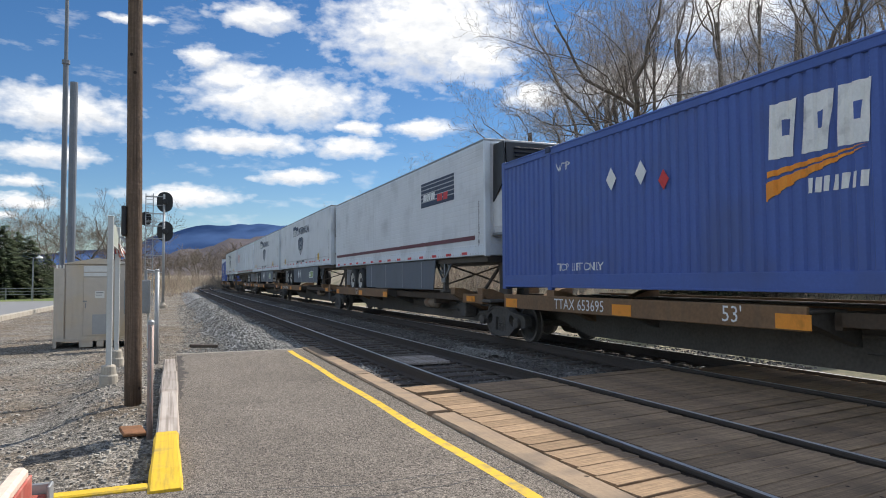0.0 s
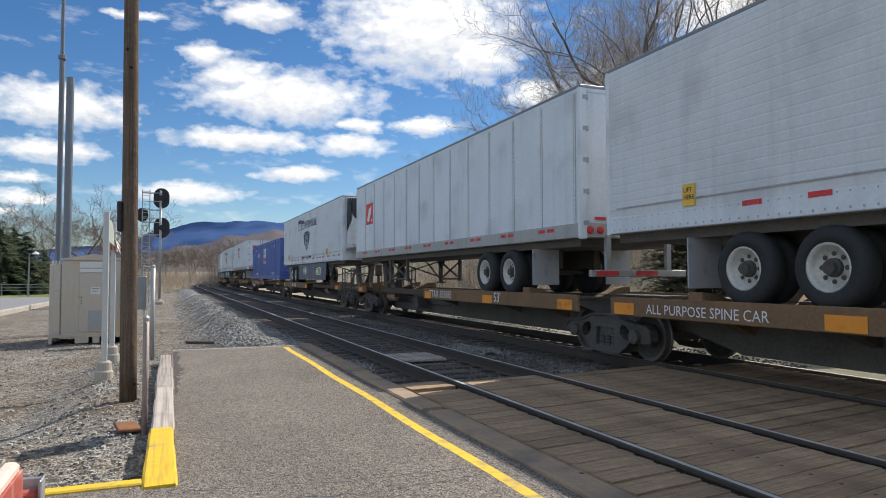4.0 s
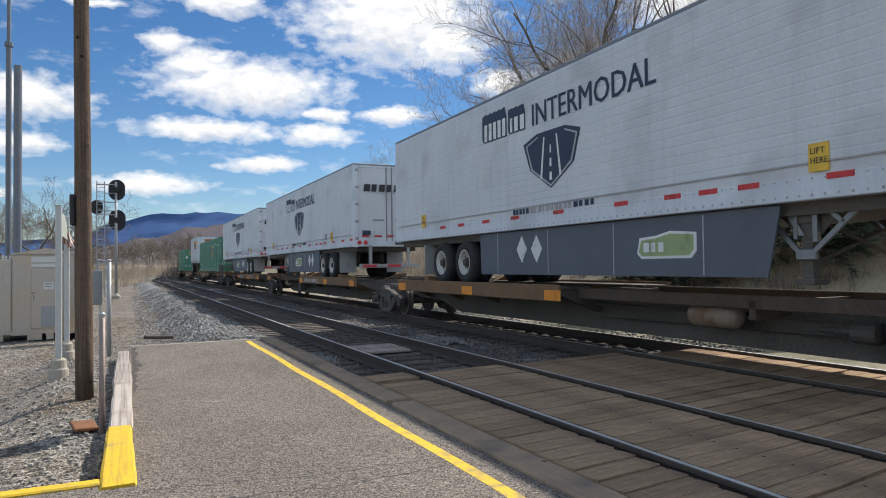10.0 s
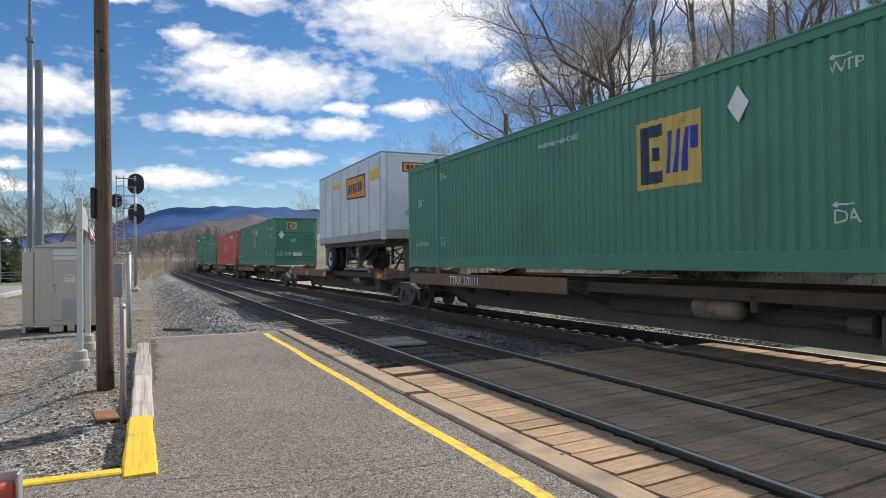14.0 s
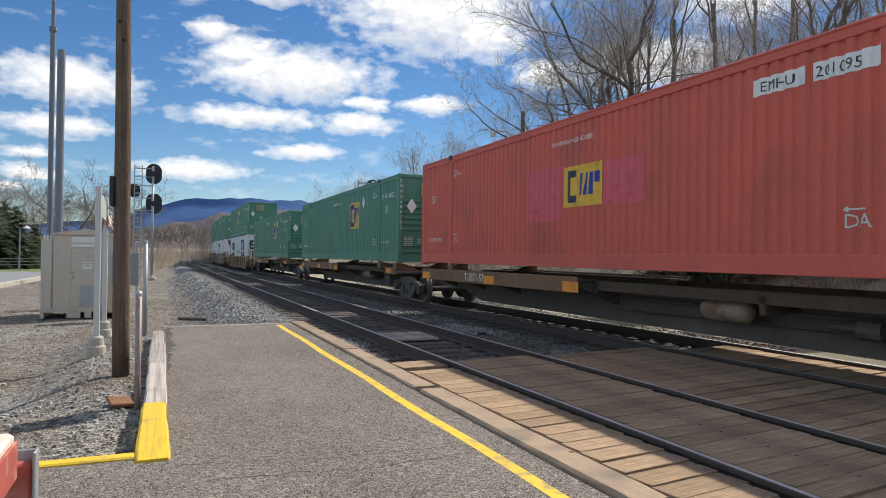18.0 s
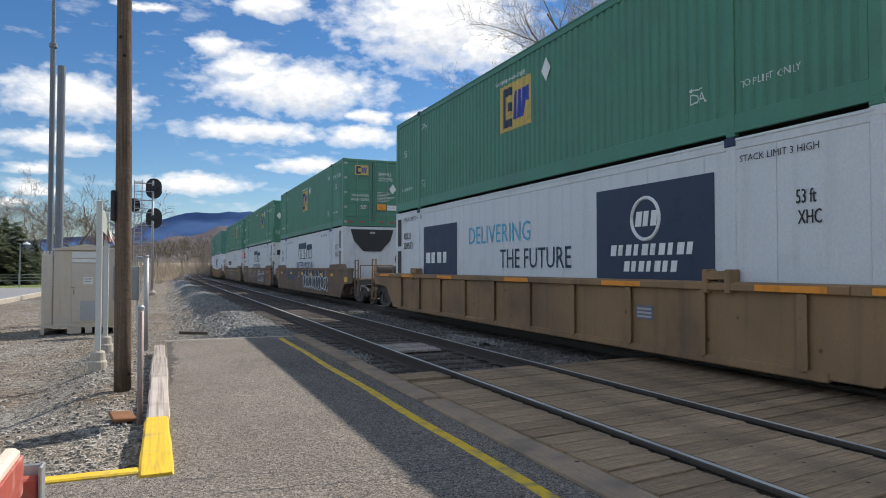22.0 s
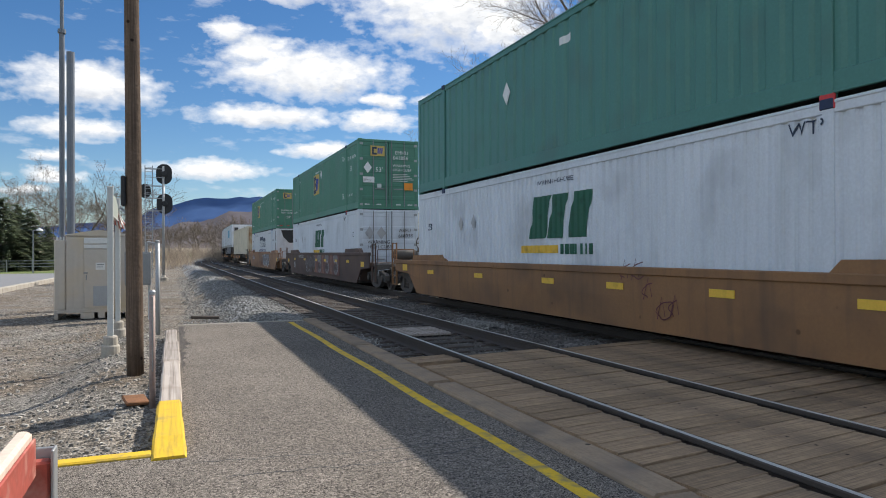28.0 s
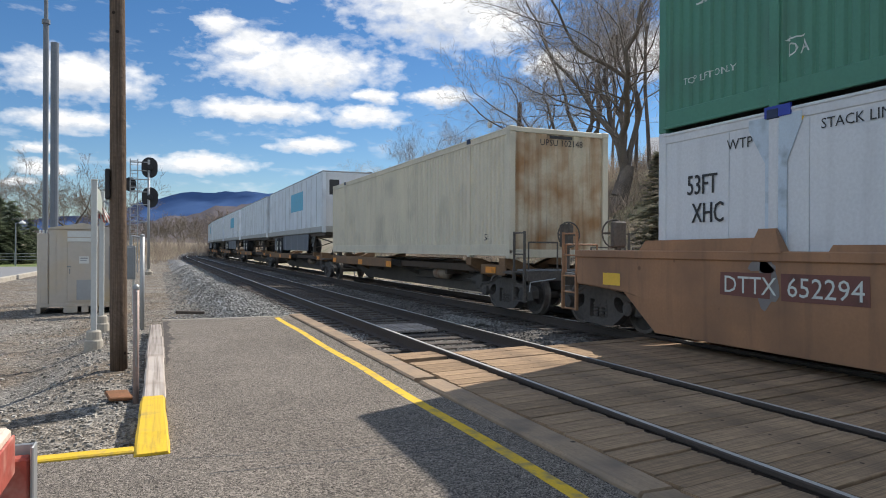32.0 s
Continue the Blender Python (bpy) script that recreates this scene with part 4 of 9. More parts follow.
part("canton", MB().loft([[(0.11 + f * 0.1, -0.06 - 0.02 * f, 0.04 - f * 0.13), (0.19 + f * 0.12, -0.05, 0.02 - f * 0.15), (0.19 + f * 0.12, -0.044, 0.02 - f * 0.15), (0.11 + f * 0.1, -0.054 - 0.02 * f, 0.04 - f * 0.13)] for f in (0, 0.5, 1)]), M["mast"], t, "grey-blue corner of the flag")
part("staff", MB().tube((-0.03, 0.03, -0.12), (0.16, -0.05, 0.05), 0.01, n=6), M["galv"], t)

# red post and worn rail board close to the camera
t = thing("handrail", "faded red steel handrail post with a pale worn board", "handrail", m=pose(-0.462, 2.72, 0))
part("post", MB().box(-0.045, 0.042, -0.03, 0.03, -0.08, 0.70, 0.008), M["red_paint"], t)
part("flange", MB().box(0.045, 0.056, -0.035, 0.04, -0.08, 0.74, 0.004).box(-0.06, 0.056, 0.033, 0.045, -0.08, 0.735, 0.004), M["galv"], t, "grey steel angle")
part("board", MB().box(-0.06, -0.008, -1.9, -0.036, 0.65, 0.815, 0.012), M["pink_wood"], t, "pale worn timber board")
part("board_face", MB().box(-0.006, 0.004, -1.88, -0.05, 0.66, 0.79, 0.003), M["red_paint"], t)


# ---- trees ----
def grow(seed, h, trunk_r=0.35, fork=0.18, limbs=5, kids=(8, 7, 5, 2), lean=0.6, crook=0.3, fine_r=0.0068, reach=0.5):
    """A bare deciduous tree of height h: tapered trunk, crooked limbs, branches and many fine twigs. Returns wood and twig collections."""
    rnd = random.Random(seed)
    wood, fine = MB(), MB()

    def off(k):
        return Vector((rnd.gauss(0, k), rnd.gauss(0, k), rnd.gauss(0, k * 0.7)))

    def limb(p, d, length, r, lev):
        n = (5, 11, 7, 4, 2, 1)[lev]
        end = max(fine_r * 0.5, r * (0.62 if lev == 0 else 0.28))
        pts, q, way = [(p.copy(), r)], p.copy(), d.copy()
        for i in range(n):
            way = (way + off(crook * (0.3 if lev == 0 else 1.0)) + Vector((0, 0, (0.2, 0.1, 0.07, 0.1, 0.1, 0.1)[lev]))).normalized()
            q = q + way * (length / n)
            pts.append((q.copy(), r + (end - r) * (i + 1) / n))
        mb, sides = (wood if lev < 3 else fine), (9, 7, 5, 3, 3, 3)[lev]
        for i, ((a, ra), (b, rb)) in enumerate(zip(pts, pts[1:])):
            if lev > 3 and i == n - 1:
                u = (b - a).normalized().orthogonal().normalized() * ra
                w = u.cross((b - a).normalized())
                mb.add([tuple(a + u), tuple(a - u * 0.5 + w * 0.87), tuple(a - u * 0.5 - w * 0.87), tuple(b)], [(0, 1, 3), (1, 2, 3), (2, 0, 3)])
            else:
                mb.tube(a, b, ra, rb, sides, caps=False)
        if lev == 5 or (lev == 4 and not kids[3]):
            return
        m = limbs if lev == 0 else kids[lev - 1]
        turn = rnd.uniform(0, 6.28)
        for k in range(m):
            f = (0.75 + 0.25 * k / m) if lev == 0 else 0.22 + 0.78 * (k + rnd.random() * 0.9) / m
            x = min(n - 1e-4, f * n)
            i = int(x)
            b = pts[i][0].lerp(pts[i + 1][0], x - i)
            rb = pts[i][1] + (pts[i + 1][1] - pts[i][1]) * (x - i)
            axis = (pts[i + 1][0] - pts[i][0]).normalized()
            turn += 2.4 + rnd.uniform(-0.5, 0.5)
            u = axis.orthogonal().normalized()
            side = u * math.cos(turn) + axis.cross(u) * math.sin(turn)
            nd = (axis + side * (lean if lev == 0 else 0.85) * rnd.uniform(0.7, 1.35)).normalized()
            ln = h * reach * rnd.uniform(0.75, 1.15) if lev == 0 else length * (0.62 - 0.3 * f) * rnd.uniform(0.8, 1.3)
            limb(b, nd, ln, max(fine_r, rb * (rnd.uniform(0.4, 0.6) if lev == 0 else rnd.uniform(0.3, 0.48))), lev + 1)

    limb(Vector((0, 0, -0.4)), Vector((rnd.gauss(0, 0.08), rnd.gauss(0, 0.08), 1)), h * fork, trunk_r, 0)
    top = max(v[2] for v in fine.v)
    for mb in (wood, fine):
        mb.v = [(x * h / top, y * h / top, z * h / top) for x, y, z in mb.v]
    return wood, fine


def tree_kind(seed, h, label, group, twigs="twig", **kw):
    ob = thing("bare_tree", label, "tree", group)
    wood, fine = grow(seed, h, **kw)
    part("trunk", wood, M["bark"], ob, smooth=True)
    part("crown", fine, M[twigs], ob, "bare twigs")
    return ob


LAB, TREES = "tall leafless deciduous tree on the bank beyond the tracks", "bare trees beyond the tracks"
big = [tree_kind(11, 18, LAB, TREES, trunk_r=0.36, fork=0.2, limbs=5),
       tree_kind(12, 17, LAB, TREES, trunk_r=0.27, fork=0.24, limbs=5, lean=0.5, kids=(8, 6, 6, 3)),
       tree_kind(13, 16, LAB, TREES, trunk_r=0.2, fork=0.3, limbs=4, lean=0.38, reach=0.45, kids=(8, 6, 6, 3)),
       tree_kind(15, 19, "old leafless tree with heavy crooked limbs on the bank", TREES, trunk_r=0.5, fork=0.13, limbs=6, lean=0.5, crook=0.3, kids=(11, 8, 5, 3)),
       tree_kind(19, 19, "old leafless tree with heavy crooked limbs on the bank", TREES, trunk_r=0.42, fork=0.3, limbs=5, lean=0.8, crook=0.3, kids=(9, 7, 5, 3))]


def plant(kinds, k, x, y, s=1.0, turn=0.0, used=set()):
    m = pose(x, y, ground_z(x, y) - 0.1, 0, 0, turn)
    src = kinds[k]
    if id(src) not in used:
        used.add(id(src))
        src.matrix_basis = m @ Matrix.Scale(s, 4)
        return src
    src_scale = src.scale.copy()
    src.scale = (s, s, s)
    ob = copy_thing(src, m)
    src.scale = src_scale
    return ob


def polar(az, dist):
    return dist * math.sin(radians(az)), dist * math.cos(radians(az))


def by_top(kinds, heights, rows):
    """Plants things by azimuth, distance and the elevation of their top, all in degrees and metres."""
    for k, az, d, el, turn in rows:
        x, y = polar(az, d)
        plant(kinds, k, x, y, (1.43 + d * math.tan(radians(el)) - ground_z(x, y)) / heights[k], turn)


rnd = random.Random(21)
by_top(big, (18, 17, 16, 19, 19), ((3, 37.4, 38, 27.0, 20), (0, 34.2, 44, 23.0, 60), (1, 31.0, 48, 17.5, 10), (0, 29.0, 58, 12.6, 80), (2, 41.4, 50, 21.0, 50), (2, 44.6, 43, 22.0, 0),
                               (4, 51.4, 27, 28.0, 130), (4, 57.8, 29, 26.5, 250), (2, 28.6, 66, 12.0, 140), (2, 47.8, 52, 20.0, 220), (1, 49.0, 46, 21.0, 300),
                               (2, 54.2, 40, 23.0, 77), (1, 61.5, 38, 22.0, 11), (1, 23.8, 64, 11.6, 290), (2, 22.0, 75, 10.6, 40), (1, 20.0, 90, 10.2, 120), (0, 17.8, 112, 7.6, 15),
                               (1, 16.0, 128, 7.2, 100), (0, 14.2, 138, 6.6, 210), (2, 12.6, 150, 6.4, 260)))
slim = [tree_kind(16, 15, "slim leafless young tree on the wooded bank", "slim trees on the bank", trunk_r=0.12, fork=0.45, limbs=4, lean=0.3, reach=0.32, kids=(6, 5, 4, 0), crook=0.2),
        tree_kind(18, 14, "slim leafless young tree on the wooded bank", "slim trees on the bank", trunk_r=0.09, fork=0.5, limbs=4, lean=0.28, reach=0.3, kids=(6, 5, 4, 0), crook=0.22)]
for i in range(20):
    x, y = polar(35 + 28 * (i + rnd.random()) / 20, rnd.uniform(38, 66))
    plant(slim, i % 2, x, y, rnd.uniform(0.8, 1.15), rnd.uniform(0, 360))


def bank_house():
    """Pale house behind the trees at the top of the bank."""
    x, y = polar(42.6, 66)
    ob = thing("house", "pale house behind bare trees on the bank", "house")
    g = ground_z(x, y) - 0.3
    part("wall", MB().box(-3.4, 3.4, 0, 6, g, 10.3), M["building"], ob)
    part("roof", MB().loft([[(a, -0.4, 10.25), (a, 3.0, 12.3), (a, 6.4, 10.25), (a, 6.4, 10.1), (a, 3.0, 12.1), (a, -0.4, 10.1)] for a in (-3.7, 3.7)]), M["roofing"], ob)
    for a in (-2.0, 0.0, 2.0):
        w = part("window", MB().box(a - 0.45, a + 0.45, -0.04, 0.02, 8.0, 9.4, 0.01), M["white_post"], ob)
        part("pane", MB().box(a - 0.36, a + 0.36, -0.06, -0.035, 8.1, 9.3), M["lens"], w)
    ob.matrix_basis = pose(x, y, 0, 0, 0, -42.6)


M["roofing"] = mat("weathered_grey_roofing", (0.42, 0.42, 0.43), 0.85, 0, 0.15, 8, 1)
bank_house()
away = [tree_kind(23, 17, "leafless tree beyond the road", "bare trees beyond the road", twigs="twig_far", trunk_r=0.3, fork=0.14, limbs=6, lean=0.55, kids=(8, 6, 5, 2), fine_r=0.011),
        tree_kind(24, 16, "leafless tree beyond the road", "bare trees beyond the road", twigs="twig_far", trunk_r=0.26, fork=0.18, limbs=5, lean=0.5, kids=(8, 6, 5, 2), fine_r=0.011)]
by_top(away, (17, 16), ((0, -5.5, 112, 7.4, 30), (1, -8.9, 104, 6.0, 130), (1, -7.3, 126, 5.4, 60), (0, -3.9, 124, 5.2, 200), (1, -11.6, 115, 6.2, 80)))

far_kind = []
for i, sd in enumerate((31, 32)):
    ob = thing("far_tree", "brown leafless tree in the far wood", "tree", "far wood")
    wood, fine = grow(sd, 10, trunk_r=0.16, fork=0.25, limbs=4, lean=0.4, kids=(6, 4, 3, 0), fine_r=0.024, reach=0.45)
    part("trunk", wood, M["bark"], ob)
    part("crown", fine, M["twig_far"], ob, "bare twigs")
    far_kind.append(ob)
for i in range(46):
    az, d = rnd.uniform(-3.5, 9.5), rnd.uniform(150, 330)
    x, y = polar(az, d)
    plant(far_kind, i % 2, x, y, rnd.uniform(0.75, 1.15) * (0.75 + d / 700), rnd.uniform(0, 360))


def conifer(seed, h, label, group, needles="needles", wide=0.4, dense=1.0):
    """A spruce: tapered trunk and drooping boughs set with tufts of needles, open gaps between the tiers."""
    rnd = random.Random(seed)
    ob = thing("spruce", label, "tree", group)
    part("trunk", MB().tube((0, 0, -0.2), (0, 0, h * 0.97), h * 0.022, 0.01, 8), M["bark"], ob)
    mb = MB()
    z = h * 0.06
    while z < h * 0.97:
        reach = min((h - z) * wide, h * wide * 0.72) * rnd.uniform(0.8, 1.12) + 0.12
        for k in range(int(rnd.randrange(7, 10) * dense)):
            a = rnd.uniform(0, 6.283)
            ln = reach * rnd.uniform(0.55, 1.12)
            dz, rise = rnd.uniform(-0.32, 0.32), rnd.uniform(-0.15, 0.5)
            ca, sa = math.cos(a), math.sin(a)
            m = max(4, int(ln / 0.16))
            for j in range(m):
                f = (j + 0.6) / m
                r = ln * f
                zz = z + dz + ln * f * (rise * (1 - f) - 0.26 * f) + rnd.uniform(-0.08, 0.08)
                w = 0.12 + 0.26 * (1 - f) * min(1, ln)
                for q in range(int(8 * dense)):
                    da = rnd.uniform(-1.2, 1.2)
                    cx, cy = ca * math.cos(da) - sa * math.sin(da), sa * math.cos(da) + ca * math.sin(da)
                    b = Vector((ca * r + rnd.uniform(-w, w) * 0.3, sa * r + rnd.uniform(-w, w) * 0.3, zz))
                    t = b + Vector((cx * (w + 0.14), cy * (w + 0.14), rnd.uniform(-0.12, 0.1)))
                    sd = Vector((-cy, cx, rnd.uniform(-0.4, 0.4))) * 0.042
                    mb.add([tuple(b - sd), tuple(b + sd), tuple(t)], [(0, 1, 2)])
        z += 0.17 + 0.018 * h * rnd.uniform(0.5, 1)
    part("crown", mb, M[needles], ob, "drooping needle boughs")
    return ob


spruces = [conifer(41, 6.0, "dark green spruce on the bank beyond the tracks", "spruces", wide=0.46, dense=1.25), conifer(42, 5.0, "browned spruce on the bank beyond the tracks", "spruces", "needles_tan", 0.46),
           conifer(43, 6.5, "dense dark evergreen tree across the road", "evergreens across the road", wide=0.62, dense=1.35)]
by_top(spruces, (6.0, 5.0, 6.5), ((0, 54.6, 24, 14.6, 0), (1, 59.2, 25, 13.5, 50), (1, 40.6, 25, 8.0, 200), (0, 43.2, 25.5, 8.7, 40), (0, 48.5, 25, 11.0, 310),
                                  (1, 45.2, 28, 8.0, 77), (0, 62.5, 27, 13.0, 90)))
for az, d, s, turn in ((-9.6, 94, 1.35, 30), (-11.2, 92, 1.55, 90), (-8.5, 97, 1.0, 10), (-13.0, 95, 1.6, 200), (-10.4, 100, 1.5, 300)):
    x, y = polar(az, d)
    tagged(plant(spruces, 2, x, y, s * 0.86, turn), "dense dark evergreen tree across the road", group="evergreens across the road")


def brush():
    """Dry undergrowth along the bank and the far track."""
    rnd = random.Random(3)
    mb = MB()

    def clump(x, y, h, n):
        z = ground_z(x, y) - 0.05
        for k in range(n):
            a, t = rnd.uniform(0, 6.283), rnd.uniform(0.1, 0.9)
            b = Vector((x + rnd.gauss(0, h * 0.35), y + rnd.gauss(0, h * 0.35), z))
            e = b + Vector((math.cos(a) * t, math.sin(a) * t, rnd.uniform(0.5, 1.2))) * h
            s = Vector((-math.sin(a), math.cos(a), 0)) * rnd.uniform(0.003, 0.009) * (1 if y < 70 else 2)
            mid = (b + e) / 2 + Vector((rnd.gauss(0, 0.1), rnd.gauss(0, 0.1), 0.1)) * h
            mb.add([tuple(b - s), tuple(b + s), tuple(mid + s), tuple(mid - s), tuple(e)], [(0, 1, 2, 3), (3, 2, 4)])
    for i in range(620):
        az, d = rnd.uniform(14, 66), rnd.uniform(22, 52)
        x, y = polar(az, d)
        if x > 15.5:
            clump(x, y, rnd.uniform(0.4, 1.5), 38)
    for i in range(900):
        az, d = rnd.uniform(24, 66), rnd.uniform(18, 40)
        x, y = polar(az, d)
        if x > 14.2:
            clump(x, y, rnd.uniform(0.18, 0.6), 22)
    for i in range(1700):
        az, d = rnd.uniform(12, 66), rnd.uniform(36, 64)
        x, y = polar(az, d)
        if x > 17:
            clump(x, y, rnd.uniform(0.8, 1.9 + (d - 36) * 0.02), 20)
    for i in range(460):
        az = rnd.uniform(-4, 11)
        x, y = polar(az, rnd.uniform(122, 215))
        clump(x, y, rnd.uniform(1.0, 4.6), 26)
    for i in range(60):
        az = rnd.uniform(-3, 4)
        x, y = polar(az, rnd.uniform(85, 118))
        if x < 3:
            clump(x, y, rnd.uniform(0.5, 1.2), 20)
    return tagged(part("brush", mb, M["brush"]), "dry brown undergrowth on the bank", "undergrowth", kind="stuff")


brush()


def stones():
    """Loose crushed stone on the shoulder, between the ties and over the yard."""
    rnd = random.Random(17)
    light, dark, yard = MB(), MB(), MB()

    def rock(mb, x, y, z, r):
        p = []
        for i, zz in ((0, -0.5), (1, 0.55)):
            for k in range(4):
                a = k * 1.571 + i * 0.6 + rnd.uniform(-0.3, 0.3)
                q = r * rnd.uniform(0.7, 1.1) * (1.0 if i == 0 else 0.65)
                p.append((x + q * math.cos(a), y + q * math.sin(a), z + zz * r * rnd.uniform(0.7, 1.1)))
        mb.add(p, [(0, 1, 5, 4), (1, 2, 6, 5), (2, 3, 7, 6), (3, 0, 4, 7), (4, 5, 6, 7)])
    for i in range(15000):
        y = 15.05 + 45 * rnd.random() ** 2.2
        x = 2.9 - 2.5 * rnd.random() ** 1.5 + 0.12 * rnd.gauss(0, 1)
        rock(light, x, y, ground_z(x, y), rnd.uniform(0.02, 0.055))
    for i in range(9000):
        y = 8.9 + 30 * rnd.random() ** 1.7
        x = rnd.uniform(2.98, 10.8)
        if min(abs(x - c) for c in (3.667, 5.172, 7.572, 9.077)) > 0.09:
            rock(dark, x, y, -0.2, rnd.uniform(0.018, 0.04))
    for i in range(900):
        x, y = rnd.gauss(6.25, 0.22), rnd.gauss(13.6, 0.45)
        rock(light, x, y, -0.19 + 0.05 * math.exp(-((x - 6.25) / 0.2) ** 2), rnd.uniform(0.02, 0.04))
    for i in range(350):
        x, y = rnd.gauss(3.2, 0.1), rnd.gauss(12.0, 0.35)
        rock(light, x, y, -0.19, rnd.uniform(0.018, 0.035))
    for i in range(9000):
        y = 5.7 + 22 * rnd.random() ** 1.6
        x = -0.2 - 6.5 * rnd.random() ** 1.3
        rock(yard, x, y, ground_z(x, y), 0.008 + 0.04 * rnd.random() ** 2.5)
    for i in range(4200):
        y = 15.05 + 16 * rnd.random() ** 1.6
        x = rnd.uniform(-2.4, 1.6)
        rock(yard, x, y, ground_z(x, y), rnd.uniform(0.01, 0.03))
    tagged(part("pale_stones", light, M["stone"]), "pale crushed stone ballast", "stones", kind="stuff")
    tagged(part("yard_stones", yard, M["stone_yard"]), "brown-grey loose stones over the yard", "stones", kind="stuff")
    tagged(part("dark_stones", dark, M["stone_dark"]), "oil-darkened crushed stone between the ties", "stones", kind="stuff")


stones()


# ---- far ridge ----
def ridge(name, label, dist, prof, material, seed, rough):
    """A long wooded ridge: prof gives azimuth and crest elevation in degrees."""
    mb = MB()
    rows = 9
    azs = [prof[0][0] + (prof[-1][0] - prof[0][0]) * i / 160 for i in range(161)]
    for az in azs:
        for (a0, e0), (a1, e1) in zip(prof, prof[1:]):
            if a0 <= az <= a1:
                e = e0 + (e1 - e0) * ease(az, a0, a1)
                break
        for j in range(rows):
            f = j / (rows - 1)
            d = dist * (1 + 0.22 * f)
            z = d * math.tan(radians(e)) * (f ** 0.8) + rough * noise.fractal((az * 0.8, f * 4, seed), 1.0, 2.0, 5) * (0.2 + f * 0.5) - (1 - f) * 20
            x, y = polar(az, d)
            mb.v.append((x, y, z))
    for i in range(160):
        for j in range(rows - 1):
            k = i * rows + j
            mb.f.append((k, k + rows, k + rows + 1, k + 1))
            mb.mi.append(0)
    ob = part(name, mb, material, smooth=True)
    return tagged(ob, label, "mountain", kind="structure")


# distance haze is put into both base colours, strongly blue for the ridge
M["ridge_hazed"] = mat("hazed_far_ridge", (0.058, 0.106, 0.232), 1.0, 0, 0.12, 0.02, 0.004, spec=0.0)
M["ridge_brown"] = mat("near_wooded_hill", (0.14, 0.124, 0.132), 1.0, 0, 0.3, 0.05, 0.01, spec=0.0)
ridge("ridge", "long wooded mountain ridge with blue haze in its colour", 3300, [(-60, 2.0), (-30, 2.6), (-12, 1.8), (-4, 2.4), (0, 3.75), (2.2, 4.4), (6, 4.55), (10, 4.4), (18, 4.0), (35, 3.2), (70, 2.0)], M["ridge_hazed"], 4, 30)
ridge("hill", "brown leafless wooded hillside below the ridge", 900, [(-25, 0.9), (-8, 1.3), (-2, 1.8), (1.5, 2.5), (5, 3.4), (8, 3.8), (12, 3.7), (20, 2.8), (40, 1.8)], M["ridge_brown"], 9, 7)


# ---- train: paints ----
for _n, _c, _r in (("green", (0.074, 0.232, 0.158), 0.5), ("teal", (0.075, 0.225, 0.19), 0.5), ("blue", (0.062, 0.115, 0.37), 0.45), ("red", (0.62, 0.125, 0.085), 0.6), ("beige", (0.66, 0.60, 0.47), 0.6),
                   ("white", (0.65, 0.67, 0.70), 0.5), ("white_b", (0.67, 0.715, 0.77), 0.5), ("car_tan", (0.30, 0.18, 0.088), 0.7), ("car_brown", (0.205, 0.128, 0.082), 0.75),
                   ("car_orange", (0.295, 0.15, 0.064), 0.7), ("car_rust", (0.36, 0.19, 0.10), 0.7), ("car_dark", (0.125, 0.078, 0.06), 0.75), ("skirt", (0.11, 0.125, 0.155), 0.55)):
    M[_n] = mat(_n + "_paint", _c, _r, 0, 0.14, 25, 0.8, streak=0.5 if _n.startswith("car") else 0.28, streak_col=(0.07, 0.055, 0.045) if _n.startswith("car") else tuple(c * 0.45 + 0.03 for c in _c),
                tint=tuple(c * 0.58 + 0.015 for c in _c) if _n.startswith("car") else tuple(c * 0.7 + 0.02 for c in _c), tint_amt=0.5 if _n.startswith("car") else 0.25, tint_scale=0.9,
                spots=(2.4, 0.10, tuple(c * 0.42 for c in _c)) if _n.startswith("car") else None)
M["beige_rust"] = mat("rust_stained_beige", (0.62, 0.54, 0.40), 0.7, 0, 0.15, 25, 1, streak=0.95, streak_col=(0.27, 0.12, 0.04), tint=(0.36, 0.2, 0.09), tint_amt=0.6, tint_scale=1.3)
for _n, _c in (("mk_white", (0.78, 0.79, 0.78)), ("mk_navy", (0.028, 0.045, 0.085)), ("mk_black", (0.03, 0.03, 0.032)), ("mk_yellow", (0.80, 0.50, 0.06)), ("mk_orange", (0.82, 0.30, 0.03)),
               ("mk_red", (0.62, 0.05, 0.05)), ("mk_green", (0.02, 0.12, 0.072)), ("mk_purple", (0.05, 0.045, 0.17)), ("mk_gold", (0.60, 0.43, 0.12)), ("mk_maroon", (0.155, 0.062, 0.05)), ("mk_ember", (0.27, 0.11, 0.055)), ("mk_murk", (0.075, 0.05, 0.048)), ("mk_haze", (0.22, 0.20, 0.19)), ("mk_lime", (0.33, 0.42, 0.20)), ("mk_cyan", (0.12, 0.42, 0.60)), ("mk_grey", (0.42, 0.42, 0.43)), ("mk_blue", (0.03, 0.06, 0.36)), ("mk_plum", (0.13, 0.035, 0.045)), ("mk_dust", (0.20, 0.185, 0.18)), ("mk_pale", (0.50, 0.59, 0.68)), ("mk_faded", (0.66, 0.125, 0.15)), ("mk_spray", (0.045, 0.05, 0.07)), ("mk_slate", (0.16, 0.16, 0.18)), ("mk_stencil", (0.60, 0.65, 0.62))):
    M[_n] = mat(_n[3:] + "_marking", _c, 0.6, 0, 0.12, 40, 3, tint=tuple(c * 0.6 for c in _c), tint_amt=0.15, tint_scale=4)
